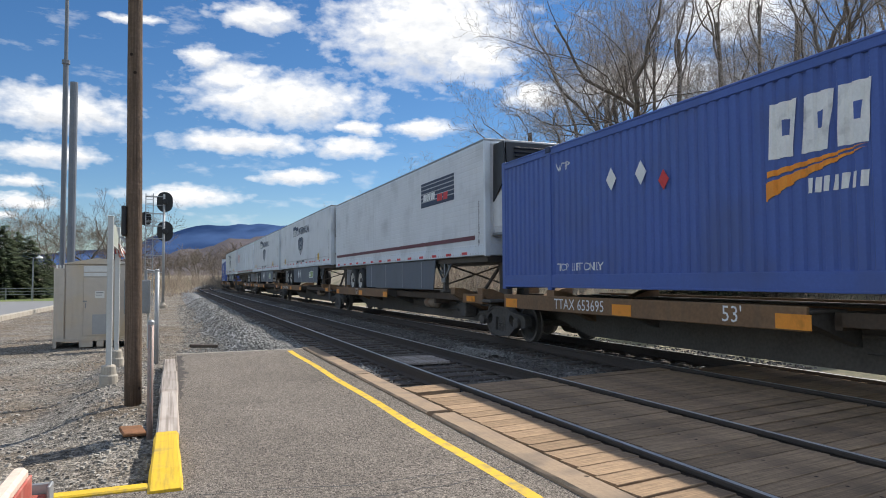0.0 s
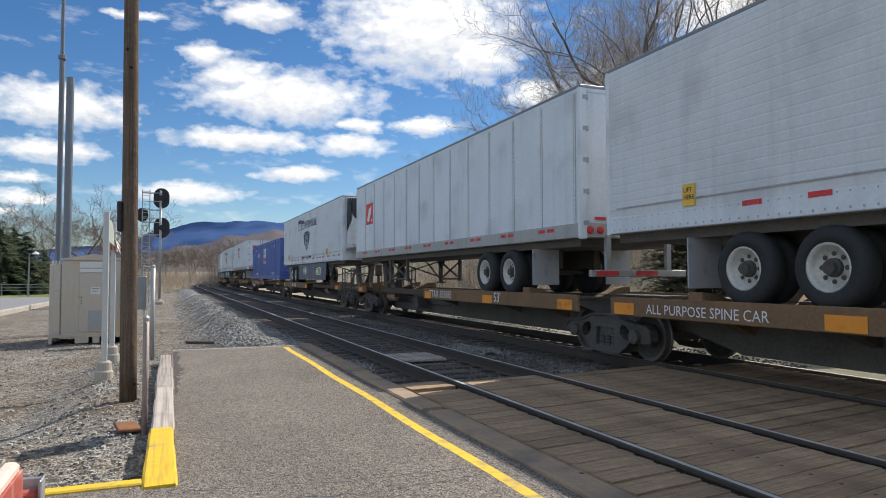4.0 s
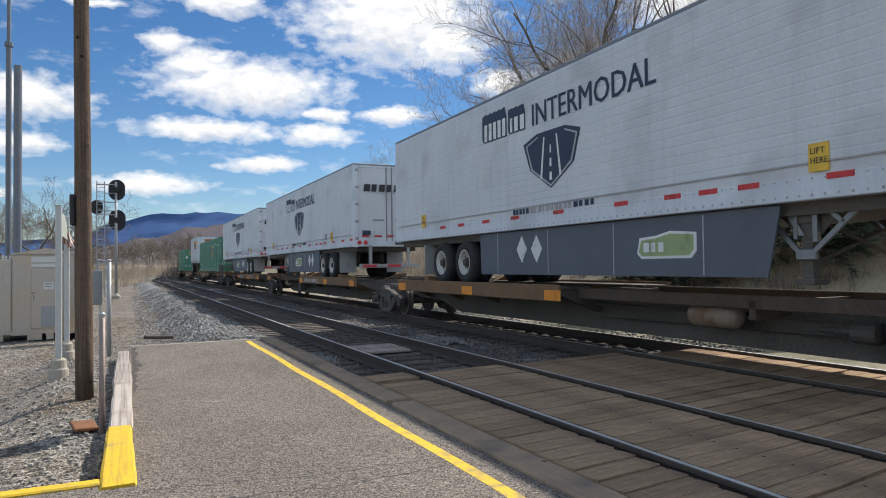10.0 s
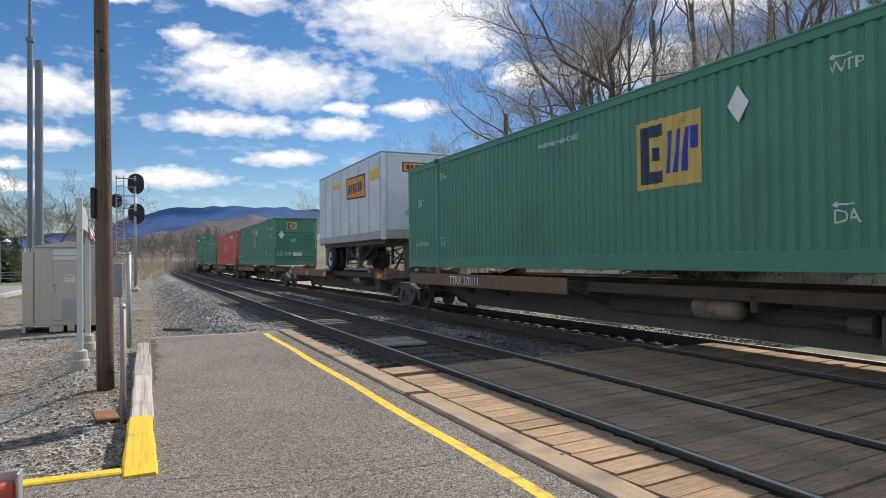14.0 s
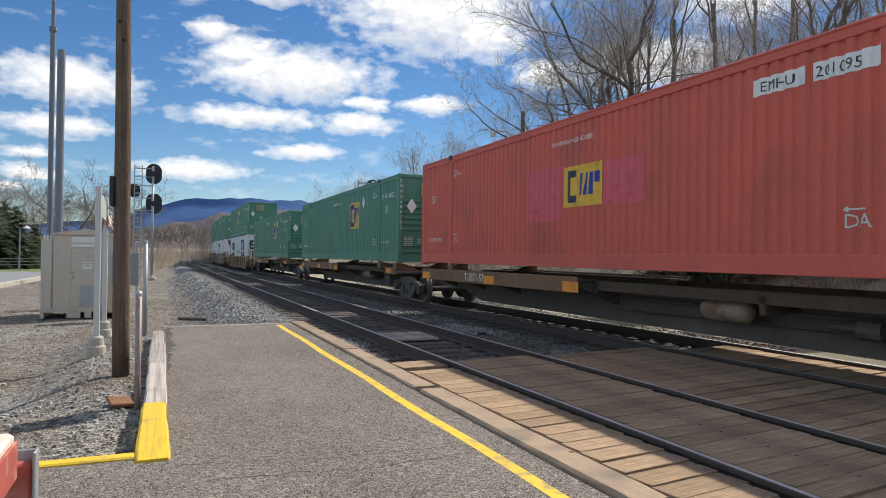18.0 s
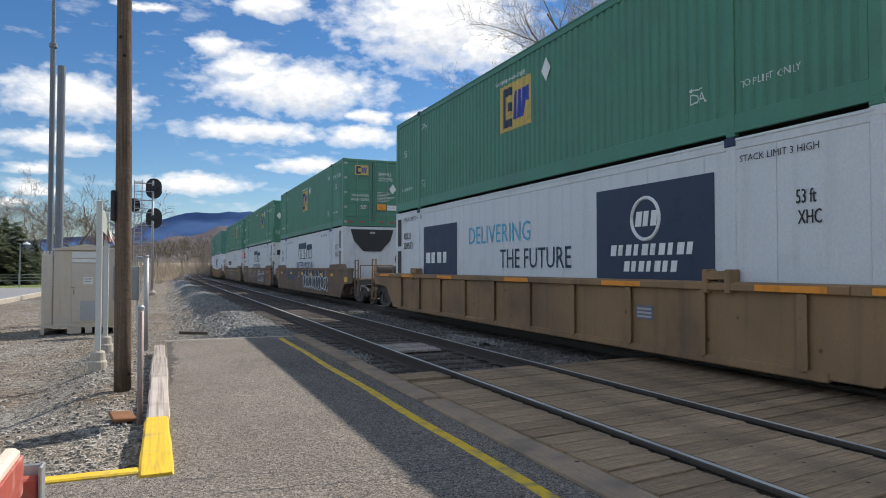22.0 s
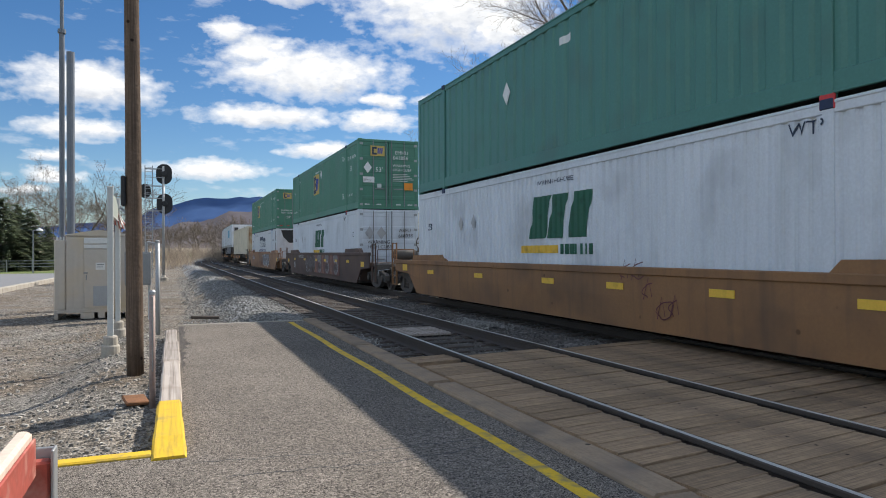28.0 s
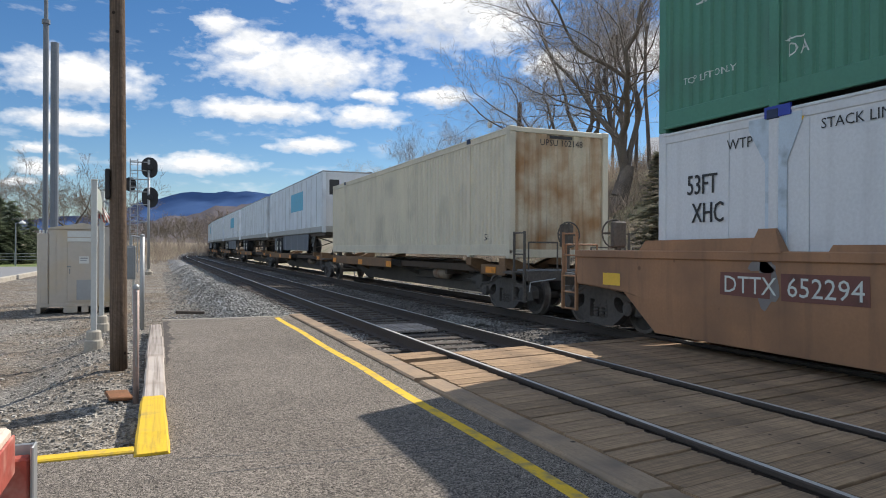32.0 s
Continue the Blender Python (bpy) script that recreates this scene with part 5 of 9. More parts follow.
M["white_rust"] = mat("rust_stained_white", (0.64, 0.59, 0.49), 0.6, 0, 0.15, 25, 1, streak=0.9, streak_col=(0.30, 0.15, 0.06), tint=(0.42, 0.27, 0.14), tint_amt=0.36, tint_scale=1.6)
M["under"] = mat("grimy_underframe", (0.12, 0.105, 0.092), 0.85, 0.05, 0.4, 20, 2)
M["wheel_rim"] = mat("worn_wheel_steel", (0.17, 0.15, 0.135), 0.5, 0.6, 0.3, 20, 3)
M["tyre"] = mat("tyre_rubber", (0.03, 0.03, 0.032), 0.85, 0, 0.3, 20, 3)
M["hub"] = mat("pale_wheel_hub", (0.55, 0.54, 0.50), 0.55, 0.3, 0.3, 20, 4)
M["truck"] = mat("grimy_cast_steel", (0.092, 0.082, 0.074), 0.8, 0.1, 0.4, 15, 2)
M["spine_side"] = mat("faded_brown_sill", (0.215, 0.125, 0.065), 0.8, 0, 0.35, 20, 1.2, streak=0.5)
M["rust_pale"] = mat("dusty_rusty_tank", (0.30, 0.24, 0.18), 0.8, 0.1, 0.3, 20, 3, tint=(0.2, 0.11, 0.06), tint_amt=0.4, tint_scale=4)
# darker brown than the outer side sills
M["sill_dark"] = mat("dark_brown_sill", (0.085, 0.06, 0.042), 0.85, 0, 0.35, 20, 1.2, streak=0.5)
M["dull_rail"] = mat("dull_aluminium_rail", (0.42, 0.42, 0.41), 0.6, 0.2, 0.2, 25, 1.5, streak=0.6, streak_col=(0.22, 0.18, 0.14))
M["unit_black"] = mat("dark_grille_plastic", (0.022, 0.023, 0.026), 0.5, 0, 0.2, 30, 3)
M["cast_blue"] = mat("dark_blue_casting", (0.02, 0.035, 0.09), 0.6, 0, 0.3, 20, 3)
CW, CL, CH = 2.59, 16.15, 2.896          # 53-foot box: width, length, height
HX = CW / 2
TEXTS = {}


def letters(text, size):
    """Flat lettering in the built-in font, as a mesh."""
    key = (text, round(size, 3))
    if key not in TEXTS:
        cu = bpy.data.curves.new("lettering", "FONT")
        cu.body, cu.size, cu.resolution_u = text, size / 0.7, 2
        ob = bpy.data.objects.new("lettering", cu)
        scene.collection.objects.link(ob)
        TEXTS[key] = bpy.data.meshes.new_from_object(ob)
        bpy.data.objects.remove(ob)
        bpy.data.curves.remove(cu)
    return TEXTS[key].copy()


SIDE = Matrix(((0, 0, -1, 0), (-1, 0, 0, 0), (0, 1, 0, 0), (0, 0, 0, 1)))     # text plane on the side towards the platform
END = Matrix(((1, 0, 0, 0), (0, 0, -1, 0), (0, 1, 0, 0), (0, 0, 0, 1)))      # text plane on the leading end
DOWN = Matrix.Rotation(radians(-90), 4, "Z")


RIBBED = {}


def rib_breaks(pitch):
    """Lengths along a ribbed side at which its depth changes slope, with the depth there."""
    n = round((CL - 0.2) / pitch)
    p = (CL - 0.2) / n
    out = []
    for i in range(n):
        for q, d in ((0.0, 0.05), (0.24, 0.05), (0.38, 0.016), (0.86, 0.016)):
            out.append((0.1 + (i + q) * p, d))
    for y in (2.02, CL - 2.18):
        out = [o for o in out if not y - 0.02 < o[0] < y + 0.17] + [(y - 0.008, 0.04), (y - 0.002, -0.018), (y + 0.152, -0.018), (y + 0.158, 0.04)]
    return sorted(out)


def drape(me, pitch, lift):
    """Cuts a flat marking at the ribs of a container's side and lays it on them like paint."""
    table = cached(("breaks", pitch), lambda: rib_breaks(pitch))
    bm = bmesh.new()
    bm.from_mesh(me)
    ys = [v.co.y for v in bm.verts]
    lo, hi = min(ys), max(ys)
    for y, _ in table:
        if lo + 0.001 < y < hi - 0.001:
            bmesh.ops.bisect_plane(bm, geom=bm.verts[:] + bm.edges[:] + bm.faces[:], dist=1e-5, plane_co=(0, y, 0), plane_no=(0, 1, 0))
    ya, da = [t[0] for t in table], [t[1] for t in table]
    for v in bm.verts:
        v.co.x = -HX + float(np.interp(v.co.y, ya, da)) - 0.003 - lift
    bm.to_mesh(me)
    bm.free()


class Face:
    """Marks on one face of a box: r metres from the edge at its left, z metres above the rail."""

    def __init__(self, ob, end=False, out=0.0, length=CL):
        self.ob, self.end, self.out, self.length = ob, end, out, length
        self.rib = None if end else RIBBED.get(ob.name)

    def on_ribs(self, z0, z1):
        return self.rib and z0 > self.rib[1] + 0.31 and z1 < self.rib[1] + CH - 0.16

    def at(self, r, z, d=0.006):
        return Vector((r - HX, -self.out - d, z)) if self.end else Vector((-HX - self.out - d, self.length - r, z))

    def text(self, s, r, z, size, k="mk_white", stretch=1.0, down=False, bold=False, d=0.006):
        me = letters(s, size)
        me.materials.clear()
        me.materials.append(M[k])
        ob = part("lettering", me, None, self.ob)
        m = Matrix.Translation(self.at(r, z, d)) @ (END if self.end else SIDE) @ (DOWN if down else Matrix()) @ Matrix.Diagonal((stretch, 1, 1, 1))
        if self.on_ribs(z, z + size) and not down:
            me.transform(m)
            drape(me, self.rib[0], self.out + d)
        else:
            ob.matrix_basis = m
        if bold:
            self.text(s, r + size * 0.045, z, size, k, stretch, down, False, d + 0.0012)
        return ob

    def tall(self, s, r, z, size, step, k="mk_white"):
        for i, c in enumerate(s):
            self.text(c, r, z - i * step, size, k)

    def shapes(self, polys, k, name="marking", d=0.006, parent=None):
        for pts in polys:
            if name != "placard" and self.on_ribs(min(z for _, z in pts), max(z for _, z in pts)):
                me = MB().add([tuple(self.at(r, z)) for r, z in pts], [tuple(range(len(pts)))]).mesh(name, M[k])
                drape(me, self.rib[0], self.out + d)
                ob = part(name, me, None, parent or self.ob)
                continue
            mb = MB().loft([[tuple(self.at(r, z, 0.001)) for r, z in pts], [tuple(self.at(r, z, d)) for r, z in pts]])
            ob = part(name, mb, M[k], parent or self.ob)
        return ob

    def bar(self, r0, z0, r1, z1, k, name="marking", d=0.006):
        return self.shapes([[(r0, z0), (r1, z0), (r1, z1), (r0, z1)]], k, name, d)

    def blocks(self, n, r0, z0, r1, z1, k, slant=0.0, gap=0.22, d=0.007, name="logo_block"):
        """A row of heavy slanted blocks in place of a brand's word."""
        w = (r1 - r0) / n
        ps = []
        for i in range(n):
            a, b = r0 + i * w, r0 + (i + 1 - gap) * w
            b -= w * (0.0, 0.16, 0.06, 0.22)[i % 4]
            ps.append([(a, z0), (b, z0), (b + slant, z1), (a + slant, z1)])
        return self.shapes(ps, k, name, d)


def diamond(f, r, z, s, k="mk_white"):
    f.shapes([[(r - s * 0.72, z), (r, z - s), (r + s * 0.72, z), (r, z + s)]], k, "placard")


# ---- train: boxes ----
CACHE = {}


def cached(key, make):
    if key not in CACHE:
        CACHE[key] = make()
    return CACHE[key]


def wave_side(x_out, x_in, y0, y1, z0, z1, pitch=0.275):
    """Trapezoid corrugation with upright ribs."""
    n = max(1, round((y1 - y0) / pitch))
    p = (y1 - y0) / n
    prof = []
    for i in range(n):
        a = y0 + i * p
        prof += [(x_in, a), (x_in, a + p * 0.24), (x_out, a + p * 0.38), (x_out, a + p * 0.86)]
    prof.append((x_in, y1))
    return MB().loft([[(x, y, z0) for x, y in prof], [(x, y, z1) for x, y in prof]], closed=False)


def container(label, k, base=1.2, end="ribs", flat=False, category="container", end_k=None, pitch=0.2):
    """A 53-foot container: rails, corner and lifting posts, ribbed sides, roof, and a leading end of ribs or doors."""
    ob = thing("container", label, category, "containers on the train")
    m, h, L = M[k], CH, CL
    z0, z1 = base, base + h
    if not flat:
        RIBBED[ob.name] = (pitch, base)

    def frame_mesh():
        mb = MB()
        for s in (-1, 1):
            a, b = sorted((s * HX, s * (HX - 0.07)))
            mb.box(a, b, 0.0, L, z0 + 0.055, z0 + 0.31, 0.012).box(a, b, 0.0, L, z1 - 0.17, z1 - 0.01, 0.012)
            a, b = sorted((s * (HX + 0.012), s * (HX - 0.05)))
            mb.box(a, b, 0.1, L - 0.1, z1 - 0.055, z1 - 0.02, 0.006).box(a, b, 0.1, L - 0.1, z0 + 0.05, z0 + 0.085, 0.006)
        for y in (0.0, L - 0.09):
            mb.box(-HX, HX, y, y + 0.09, z0 + 0.02, z0 + 0.2, 0.01).box(-HX, HX, y, y + 0.09, z1 - 0.12, z1 - 0.005, 0.01)
        return mb.mesh("frame", m)
    part("frame", cached(("frame", k, base), frame_mesh), None, ob)

    def post_mesh(w, d):
        return lambda: MB().box(-d, d, 0, w, z0, z1 + 0.004, 0.012).mesh("post", m)
    for s in (-1, 1):
        for y in (0.002, L - 0.162):
            p = part("corner_post", cached(("cpost", k, base), post_mesh(0.16, 0.075)), None, ob)
            p.matrix_basis = pose(s * (HX - 0.072), y, 0)
        for y in (2.02, L - 2.18):
            p = part("lifting_post", cached(("lpost", k, base), post_mesh(0.15, 0.05)), None, ob)
            p.matrix_basis = pose(s * (HX - 0.034), y, 0)
            cast = part("lifting_casting", cached(("lcast",), lambda: MB().box(-0.06, 0.06, -0.01, 0.17, z1 - 0.12, z1 + 0.003, 0.01).mesh("lifting_casting", M["cast_blue"])) if base == 1.2 else cached(("lcast", base), lambda: MB().box(-0.06, 0.06, -0.01, 0.17, z1 - 0.12, z1 + 0.003, 0.01).mesh("lifting_casting", M["cast_blue"])), None, ob)
            cast.matrix_basis = pose(s * (HX - 0.03), y, 0)

    for s in (-1, 1):
        if flat:
            xs = sorted((s * (HX - 0.012), s * (HX - 0.05)))
            w = (L - 0.32) / 13
            for i in range(13):
                part("side_panel", cached(("side", k, base, s), lambda: MB().box(xs[0], xs[1], 0.003, w - 0.003, z0 + 0.29, z1 - 0.1, 0.006).mesh("side_panel", m)), None, ob).matrix_basis = pose(0, 0.16 + i * w, 0)
        else:
            part("side_panel", cached(("waves", k, base, s, pitch), lambda: wave_side(s * (HX - 0.016), s * (HX - 0.05), 0.1, L - 0.1, z0 + 0.29, z1 - 0.15, pitch).mesh("side_panel", m)), None, ob)
    part("roof", cached(("roof", k, base), lambda: MB().box(-HX + 0.06, HX - 0.06, 0.05, L - 0.05, z1 - 0.05, z1 - 0.012).mesh("roof", m)), None, ob)
    part("floor", cached(("floor", base), lambda: MB().box(-HX + 0.06, HX - 0.06, 0.05, L - 0.05, z0 + 0.1, z0 + 0.16).mesh("floor", M["under"])), None, ob)
    part("rear_wall", cached(("rear", k, base), lambda: MB().box(-HX + 0.1, HX - 0.1, L - 0.08, L - 0.04, z0 + 0.1, z1 - 0.06).mesh("rear_wall", m)), None, ob)
    me = M[end_k] if end_k else m
    if end == "ribs":
        def make():
            prof = [(0.09, z0 + 0.15), (0.05, z0 + 0.15)]
            for z in (0.38, 0.58, 1.10, 1.29, 1.47, 1.65, 1.83, 2.03):
                z += z0
                prof += [(0.05, z - 0.07), (0.008, z - 0.035), (0.008, z + 0.02), (0.05, z + 0.045)]
            prof += [(0.05, z1 - 0.1), (0.09, z1 - 0.1)]
            return MB().loft([[(x, y, z) for y, z in prof] for x in (-HX + 0.1, HX - 0.1)]).mesh("front_wall", me)
        part("front_wall", cached(("ribs", k, base, end_k), make), None, ob)
    elif end == "plain":
        part("front_wall", cached(("plain", k, base), lambda: MB().box(-HX + 0.1, HX - 0.1, 0.02, 0.09, z0 + 0.15, z1 - 0.1, 0.008).mesh("front_wall", me)), None, ob)
    elif end == "waves":
        def make():
            prof = [(-HX + 0.1, 0.09), (-HX + 0.1, 0.05)]
            for i in range(8):
                x = -HX + 0.3 + i * (CW - 0.6) / 7
                prof += [(x - 0.1, 0.05), (x - 0.06, 0.012), (x + 0.06, 0.012), (x + 0.1, 0.05)]
            prof += [(HX - 0.1, 0.05), (HX - 0.1, 0.09)]
            return MB().loft([[(x, y, z) for x, y in prof] for z in (z0 + 0.18, z1 - 0.11)]).mesh("front_wall", me)
        part("front_wall", cached(("wavy_end", k, base, end_k), make), None, ob)
    else:
        doors(ob, k, z0, z1)
    for s in (-1, 1):
        for z in (z0 + 0.0, z1 - 0.11):
            part("corner_casting", cached(("cast", k, s, z), lambda: MB().box(-0.09, 0.09, -0.012, 0.17, z, z + 0.12, 0.015).mesh("corner_casting", m)), None, ob).matrix_basis = pose(s * (HX - 0.083), 0, 0)
    return ob


def doors(ob, k, z0, z1, rods="galv_dark", plain=False):
    """Two leading-end door leaves with lock rods and hinges."""
    for s in (-1, 1):
        a, b = sorted((s * 0.012, s * (HX - 0.14)))

        def leaf():
            prof = [(0.08, z0 + 0.2), (0.03, z0 + 0.2)]
            for i in range(0 if plain else 5):
                z = z0 + 0.4 + i * (z1 - z0 - 0.7) / 4
                prof += [(0.03, z), (0.018, z + 0.03), (0.018, z + 0.14), (0.03, z + 0.17)]
            prof += [(0.03, z1 - 0.12), (0.08, z1 - 0.12)]
            return MB().loft([[(x, y, z) for y, z in prof] for x in (a, b)]).mesh("door", M[k])
        d = part("door", cached(("door", k, z0, z1, s, plain), leaf), None, ob)
        for i in range(1 if plain else 2):
            x = s * (0.1 if plain else 0.12 + 0.55 * i)
            part("lock_rod", cached(("rod", z0, z1, rods), lambda: MB().tube((0, 0.0, z0 + 0.12), (0, 0.0, z1 - 0.06), 0.02, n=6).mesh("lock_rod", M[rods])), None, d).matrix_basis = pose(x, 0.0, 0)
        for i in range(5):
            z = z0 + 0.2 + i * (z1 - z0 - 0.4) / 4
            part("hinge", cached(("hinge",), lambda: MB().box(-0.07, 0.07, -0.004, 0.03, -0.05, 0.05, 0.008).mesh("hinge", M["galv"])), None, d).matrix_basis = pose(s * (HX - 0.12), 0, z)
        part("handle", cached(("dhandle", rods), lambda: MB().box(-0.2, 0.2, -0.03, -0.01, -0.02, 0.02, 0.005).mesh("handle", M[rods])), None, d).matrix_basis = pose(s * 0.4, 0, z0 + 0.85)


def hub_cap(s):
    """A dark axle hub with a ring of hand holes round it."""
    mb = MB().lathe((s * 1.12, 0, 1.53), (s, 0, 0), [(0, 0.115), (0.06, 0.112), (0.075, 0.085), (0.13, 0.08), (0.14, 0.02)], 14)
    for i in range(8):
        a = i * math.pi / 4
        mb.tube((s * 1.14, 0.165 * math.cos(a), 1.53 + 0.165 * math.sin(a)), (s * 1.149, 0.165 * math.cos(a), 1.53 + 0.165 * math.sin(a)), 0.03, n=8)
    return mb


def trailer(label, k="white", nose=True, reefer=True, skirt=True, length=CL, ribs="h", axles=2):
    """A road trailer riding on the train: box, rails, wheels, landing gear, and its nose or its doors leading."""
    ob = thing("semi_trailer", label, "trailer", "trailers on the train")
    L, z0, z1, m = length, 2.12, 5.0, M[k]

    def fl(y):
        return y if nose else L - y         # y counted from the nose
    def body():
        lo_, hi_, xi, xo = z0 + 0.3, z1 - 0.1, HX - 0.012, HX - 0.003
        if ribs == "h":
            xi = xo - 0.0025
            side = [(xi, lo_)]
            for i in range(17):
                z = z0 + 0.42 + i * 0.14
                side += [(xi, z), (xo, z + 0.01), (xo, z + 0.115), (xi, z + 0.125)]
            side.append((xi, hi_))
            ring = [(x, z) for x, z in side] + [(-x, z) for x, z in reversed(side)]
            return MB().loft([[(x, y, z) for x, z in ring] for y in (0.02, L - 0.02)]).mesh("body", m)
        side = [(xi, 0.02)]
        y = 0.2
        while y < L - 0.4:
            y2 = min(y + 1.2, L - 0.14)
            side += [(xi, y), (xo, y + 0.02), (xo, y2 - 0.03), (xi, y2 - 0.01)]
            y += 1.22
        side.append((xi, L - 0.02))
        ring = [(x, y) for x, y in side] + [(-x, y) for x, y in reversed(side)]
        return MB().loft([[(x, y, z) for x, y in ring] for z in (lo_, hi_)]).mesh("body", m)
    part("body", cached(("tbody", k, L, ribs), body), None, ob)
    part("bottom_rail", cached(("brail", L, ribs), lambda: MB().box(-HX, HX, 0.0, L, z0 + 0.03, z0 + 0.31, 0.012).mesh("bottom_rail", M["white_b" if ribs == "h" else "dull_rail"])), None, ob)
    part("top_rail", cached(("toprail", L), lambda: MB().box(-HX, HX, 0.0, L, z1 - 0.13, z1, 0.015).mesh("top_rail", M["white_b"])), None, ob)
    if ribs == "v":
        def seams():
            mb = MB()
            y = 0.2
            while y < L - 0.4:
                for dy in (-0.035, 0.025):
                    mb.box(-HX - 0.002, -HX + 0.02, y + dy, y + dy + 0.007, z0 + 0.31, z1 - 0.13)
                    for k in range(26):
                        mb.box(-HX - 0.005, -HX + 0.0, y + dy - 0.004, y + dy + 0.011, z0 + 0.36 + k * 0.092, z0 + 0.38 + k * 0.092)
                y += 1.22
            return mb.mesh("panel_seams", M["mk_grey"])
        tagged(part("panel_seams", cached(("seams", L), seams), None, ob), kind="stuff")
    for y in (-0.003, L - 0.097):
        for s in (-1, 1):
            part("corner_post", cached(("tpost",), lambda: MB().box(-0.078, 0.078, 0, 0.1, z0, z1 - 0.01, 0.015).mesh("corner_post", M["white_b"])), None, ob).matrix_basis = pose(s * (HX - 0.07), y, 0)
    def drip():
        mb = MB()
        n = int(L / 0.16)
        for i in range(n):
            y = 0.08 + i * 0.16
            mb.box(-HX - 0.006, -HX + 0.002, y, y + 0.025, z0 + 0.07, z0 + 0.1).box(-HX - 0.006, -HX + 0.002, y, y + 0.02, z0 + 0.26, z0 + 0.28)
        return mb.mesh("rivets", M["mk_grey"])
    tagged(part("rivets", cached(("rivets", L), drip), None, ob), kind="stuff")
    part("roof_cap", cached(("tcap", L), lambda: MB().box(-HX - 0.008, HX + 0.008, -0.01, L + 0.01, z1 - 0.05, z1 + 0.012, 0.01).mesh("roof_cap", M["galv_dark"])), None, ob)
    part("underframe", cached(("tunder", L), lambda: MB().box(-1.1, 1.1, 0.3, L - 0.1, z0 - 0.12, z0 + 0.03).mesh("underframe", M["under"])), None, ob)
    # wheels
    ax = [fl(L - 2.95), fl(L - 4.2)] if axles == 2 else [fl(L - 1.6)]
    for y in ax:
        a = part("axle", cached(("taxle",), lambda: MB().tube((-1.2, 0, 1.53), (1.2, 0, 1.53), 0.07, n=8).mesh("axle", M["under"])), None, ob)
        a.matrix_basis = pose(0, y, 0)
        for s in (-1, 1):
            w = part("tyre", cached(("tyre", s), lambda: MB().lathe((s * 0.68, 0, 1.53), (s, 0, 0), [(0, 0.3), (0.01, 0.44), (0.06, 0.5), (0.22, 0.5), (0.27, 0.44), (0.3, 0.44), (0.35, 0.5), (0.51, 0.5), (0.57, 0.45), (0.575, 0.3), (0.4, 0.292)], 24).mesh("tyre", M["tyre"], True)), None, a)
            part("hub", cached(("hub", s), lambda: MB().lathe((s * 1.16, 0, 1.53), (s, 0, 0), [(-0.06, 0.29), (0.09, 0.3), (0.098, 0.275), (0.03, 0.245), (-0.02, 0.2), (-0.03, 0.13), (-0.03, 0.02)], 20).mesh("hub", M["hub"], True)), None, a, "pale steel wheel rim")
            part("hub_cap", cached(("hubcap", s), lambda: hub_cap(s).mesh("hub_cap", M["truck"])), None, a, "grimy dark hub with wheel nuts")
    part("bogie_frame", cached(("bogie", nose, L, axles), lambda: MB().box(-0.55, -0.4, min(ax) - 0.9, max(ax) + 0.9, 1.6, 2.0).box(0.4, 0.55, min(ax) - 0.9, max(ax) + 0.9, 1.6, 2.0).mesh("bogie_frame", M["under"])), None, ob)
    y = fl(L - 1.9) if axles == 2 else fl(L - 0.8)
    for s in (-1, 1):
        part("mud_flap", cached(("flap", s), lambda: MB().box(s * 0.92 - 0.32, s * 0.92 + 0.32, -0.012, 0.012, 1.25, 2.0, 0.004).mesh("mud_flap", M["mk_grey"])), None, ob).matrix_basis = pose(0, y, 0)
    # landing gear
    back, q = (3.42 if nose else 4.1, 0.9) if skirt else (3.6, 1.75)
    y, w = fl(back), (1 if nose else -1)
    for s in (-1, 1):
        g = part("landing_leg", cached(("leg", s, q, w), lambda: MB().box(s * 0.95 - 0.06, s * 0.95 + 0.06, -0.07, 0.07, 1.22, z0).box(s * 0.95 - 0.13, s * 0.95 + 0.13, -0.13, 0.13, 1.18, 1.24, 0.01).box(s * 0.95 - 0.08, s * 0.95 + 0.08, -0.16, 0.16, 1.9, z0, 0.01)
                 .loft([[(s * 0.95 + e, -0.5, z0), (s * 0.95 + e, 0.5, z0), (s * 0.95 + e, 0.1, 1.72), (s * 0.95 + e, -0.1, 1.72)] for e in (-0.012, 0.012)]).mesh("landing_leg", M["under"])), None, ob)
        g.matrix_basis = pose(0, y, 0)
        if skirt:
            def vee(x=s * 1.02):
                mb = MB()
                for y0, zt, y1, zb in ((-0.72, z0, -0.05, 1.52), (0.62, z0, 0.05, 1.52), (-0.24, z0 - 0.02, -0.46, 1.9), (0.26, z0 - 0.02, 0.05, 1.76)):
                    mb.loft([[(e, y0 - 0.045, zt), (e, y0 + 0.045, zt), (e, y1 + 0.04, zb), (e, y1 - 0.04, zb)] for e in (x - 0.02, x + 0.02)])
                return mb.box(x - 0.03, x + 0.03, -0.16, -0.1, 1.68, z0).box(x - 0.03, x + 0.03, 0.1, 0.15, 1.72, z0).box(x - 0.03, x + 0.03, -0.13, 0.13, 1.47, 1.6, 0.01).mesh("leg_strut", M["galv_dark"])
            part("leg_strut", cached(("vee", s), vee), None, ob).matrix_basis = pose(0, y, 0)
            continue
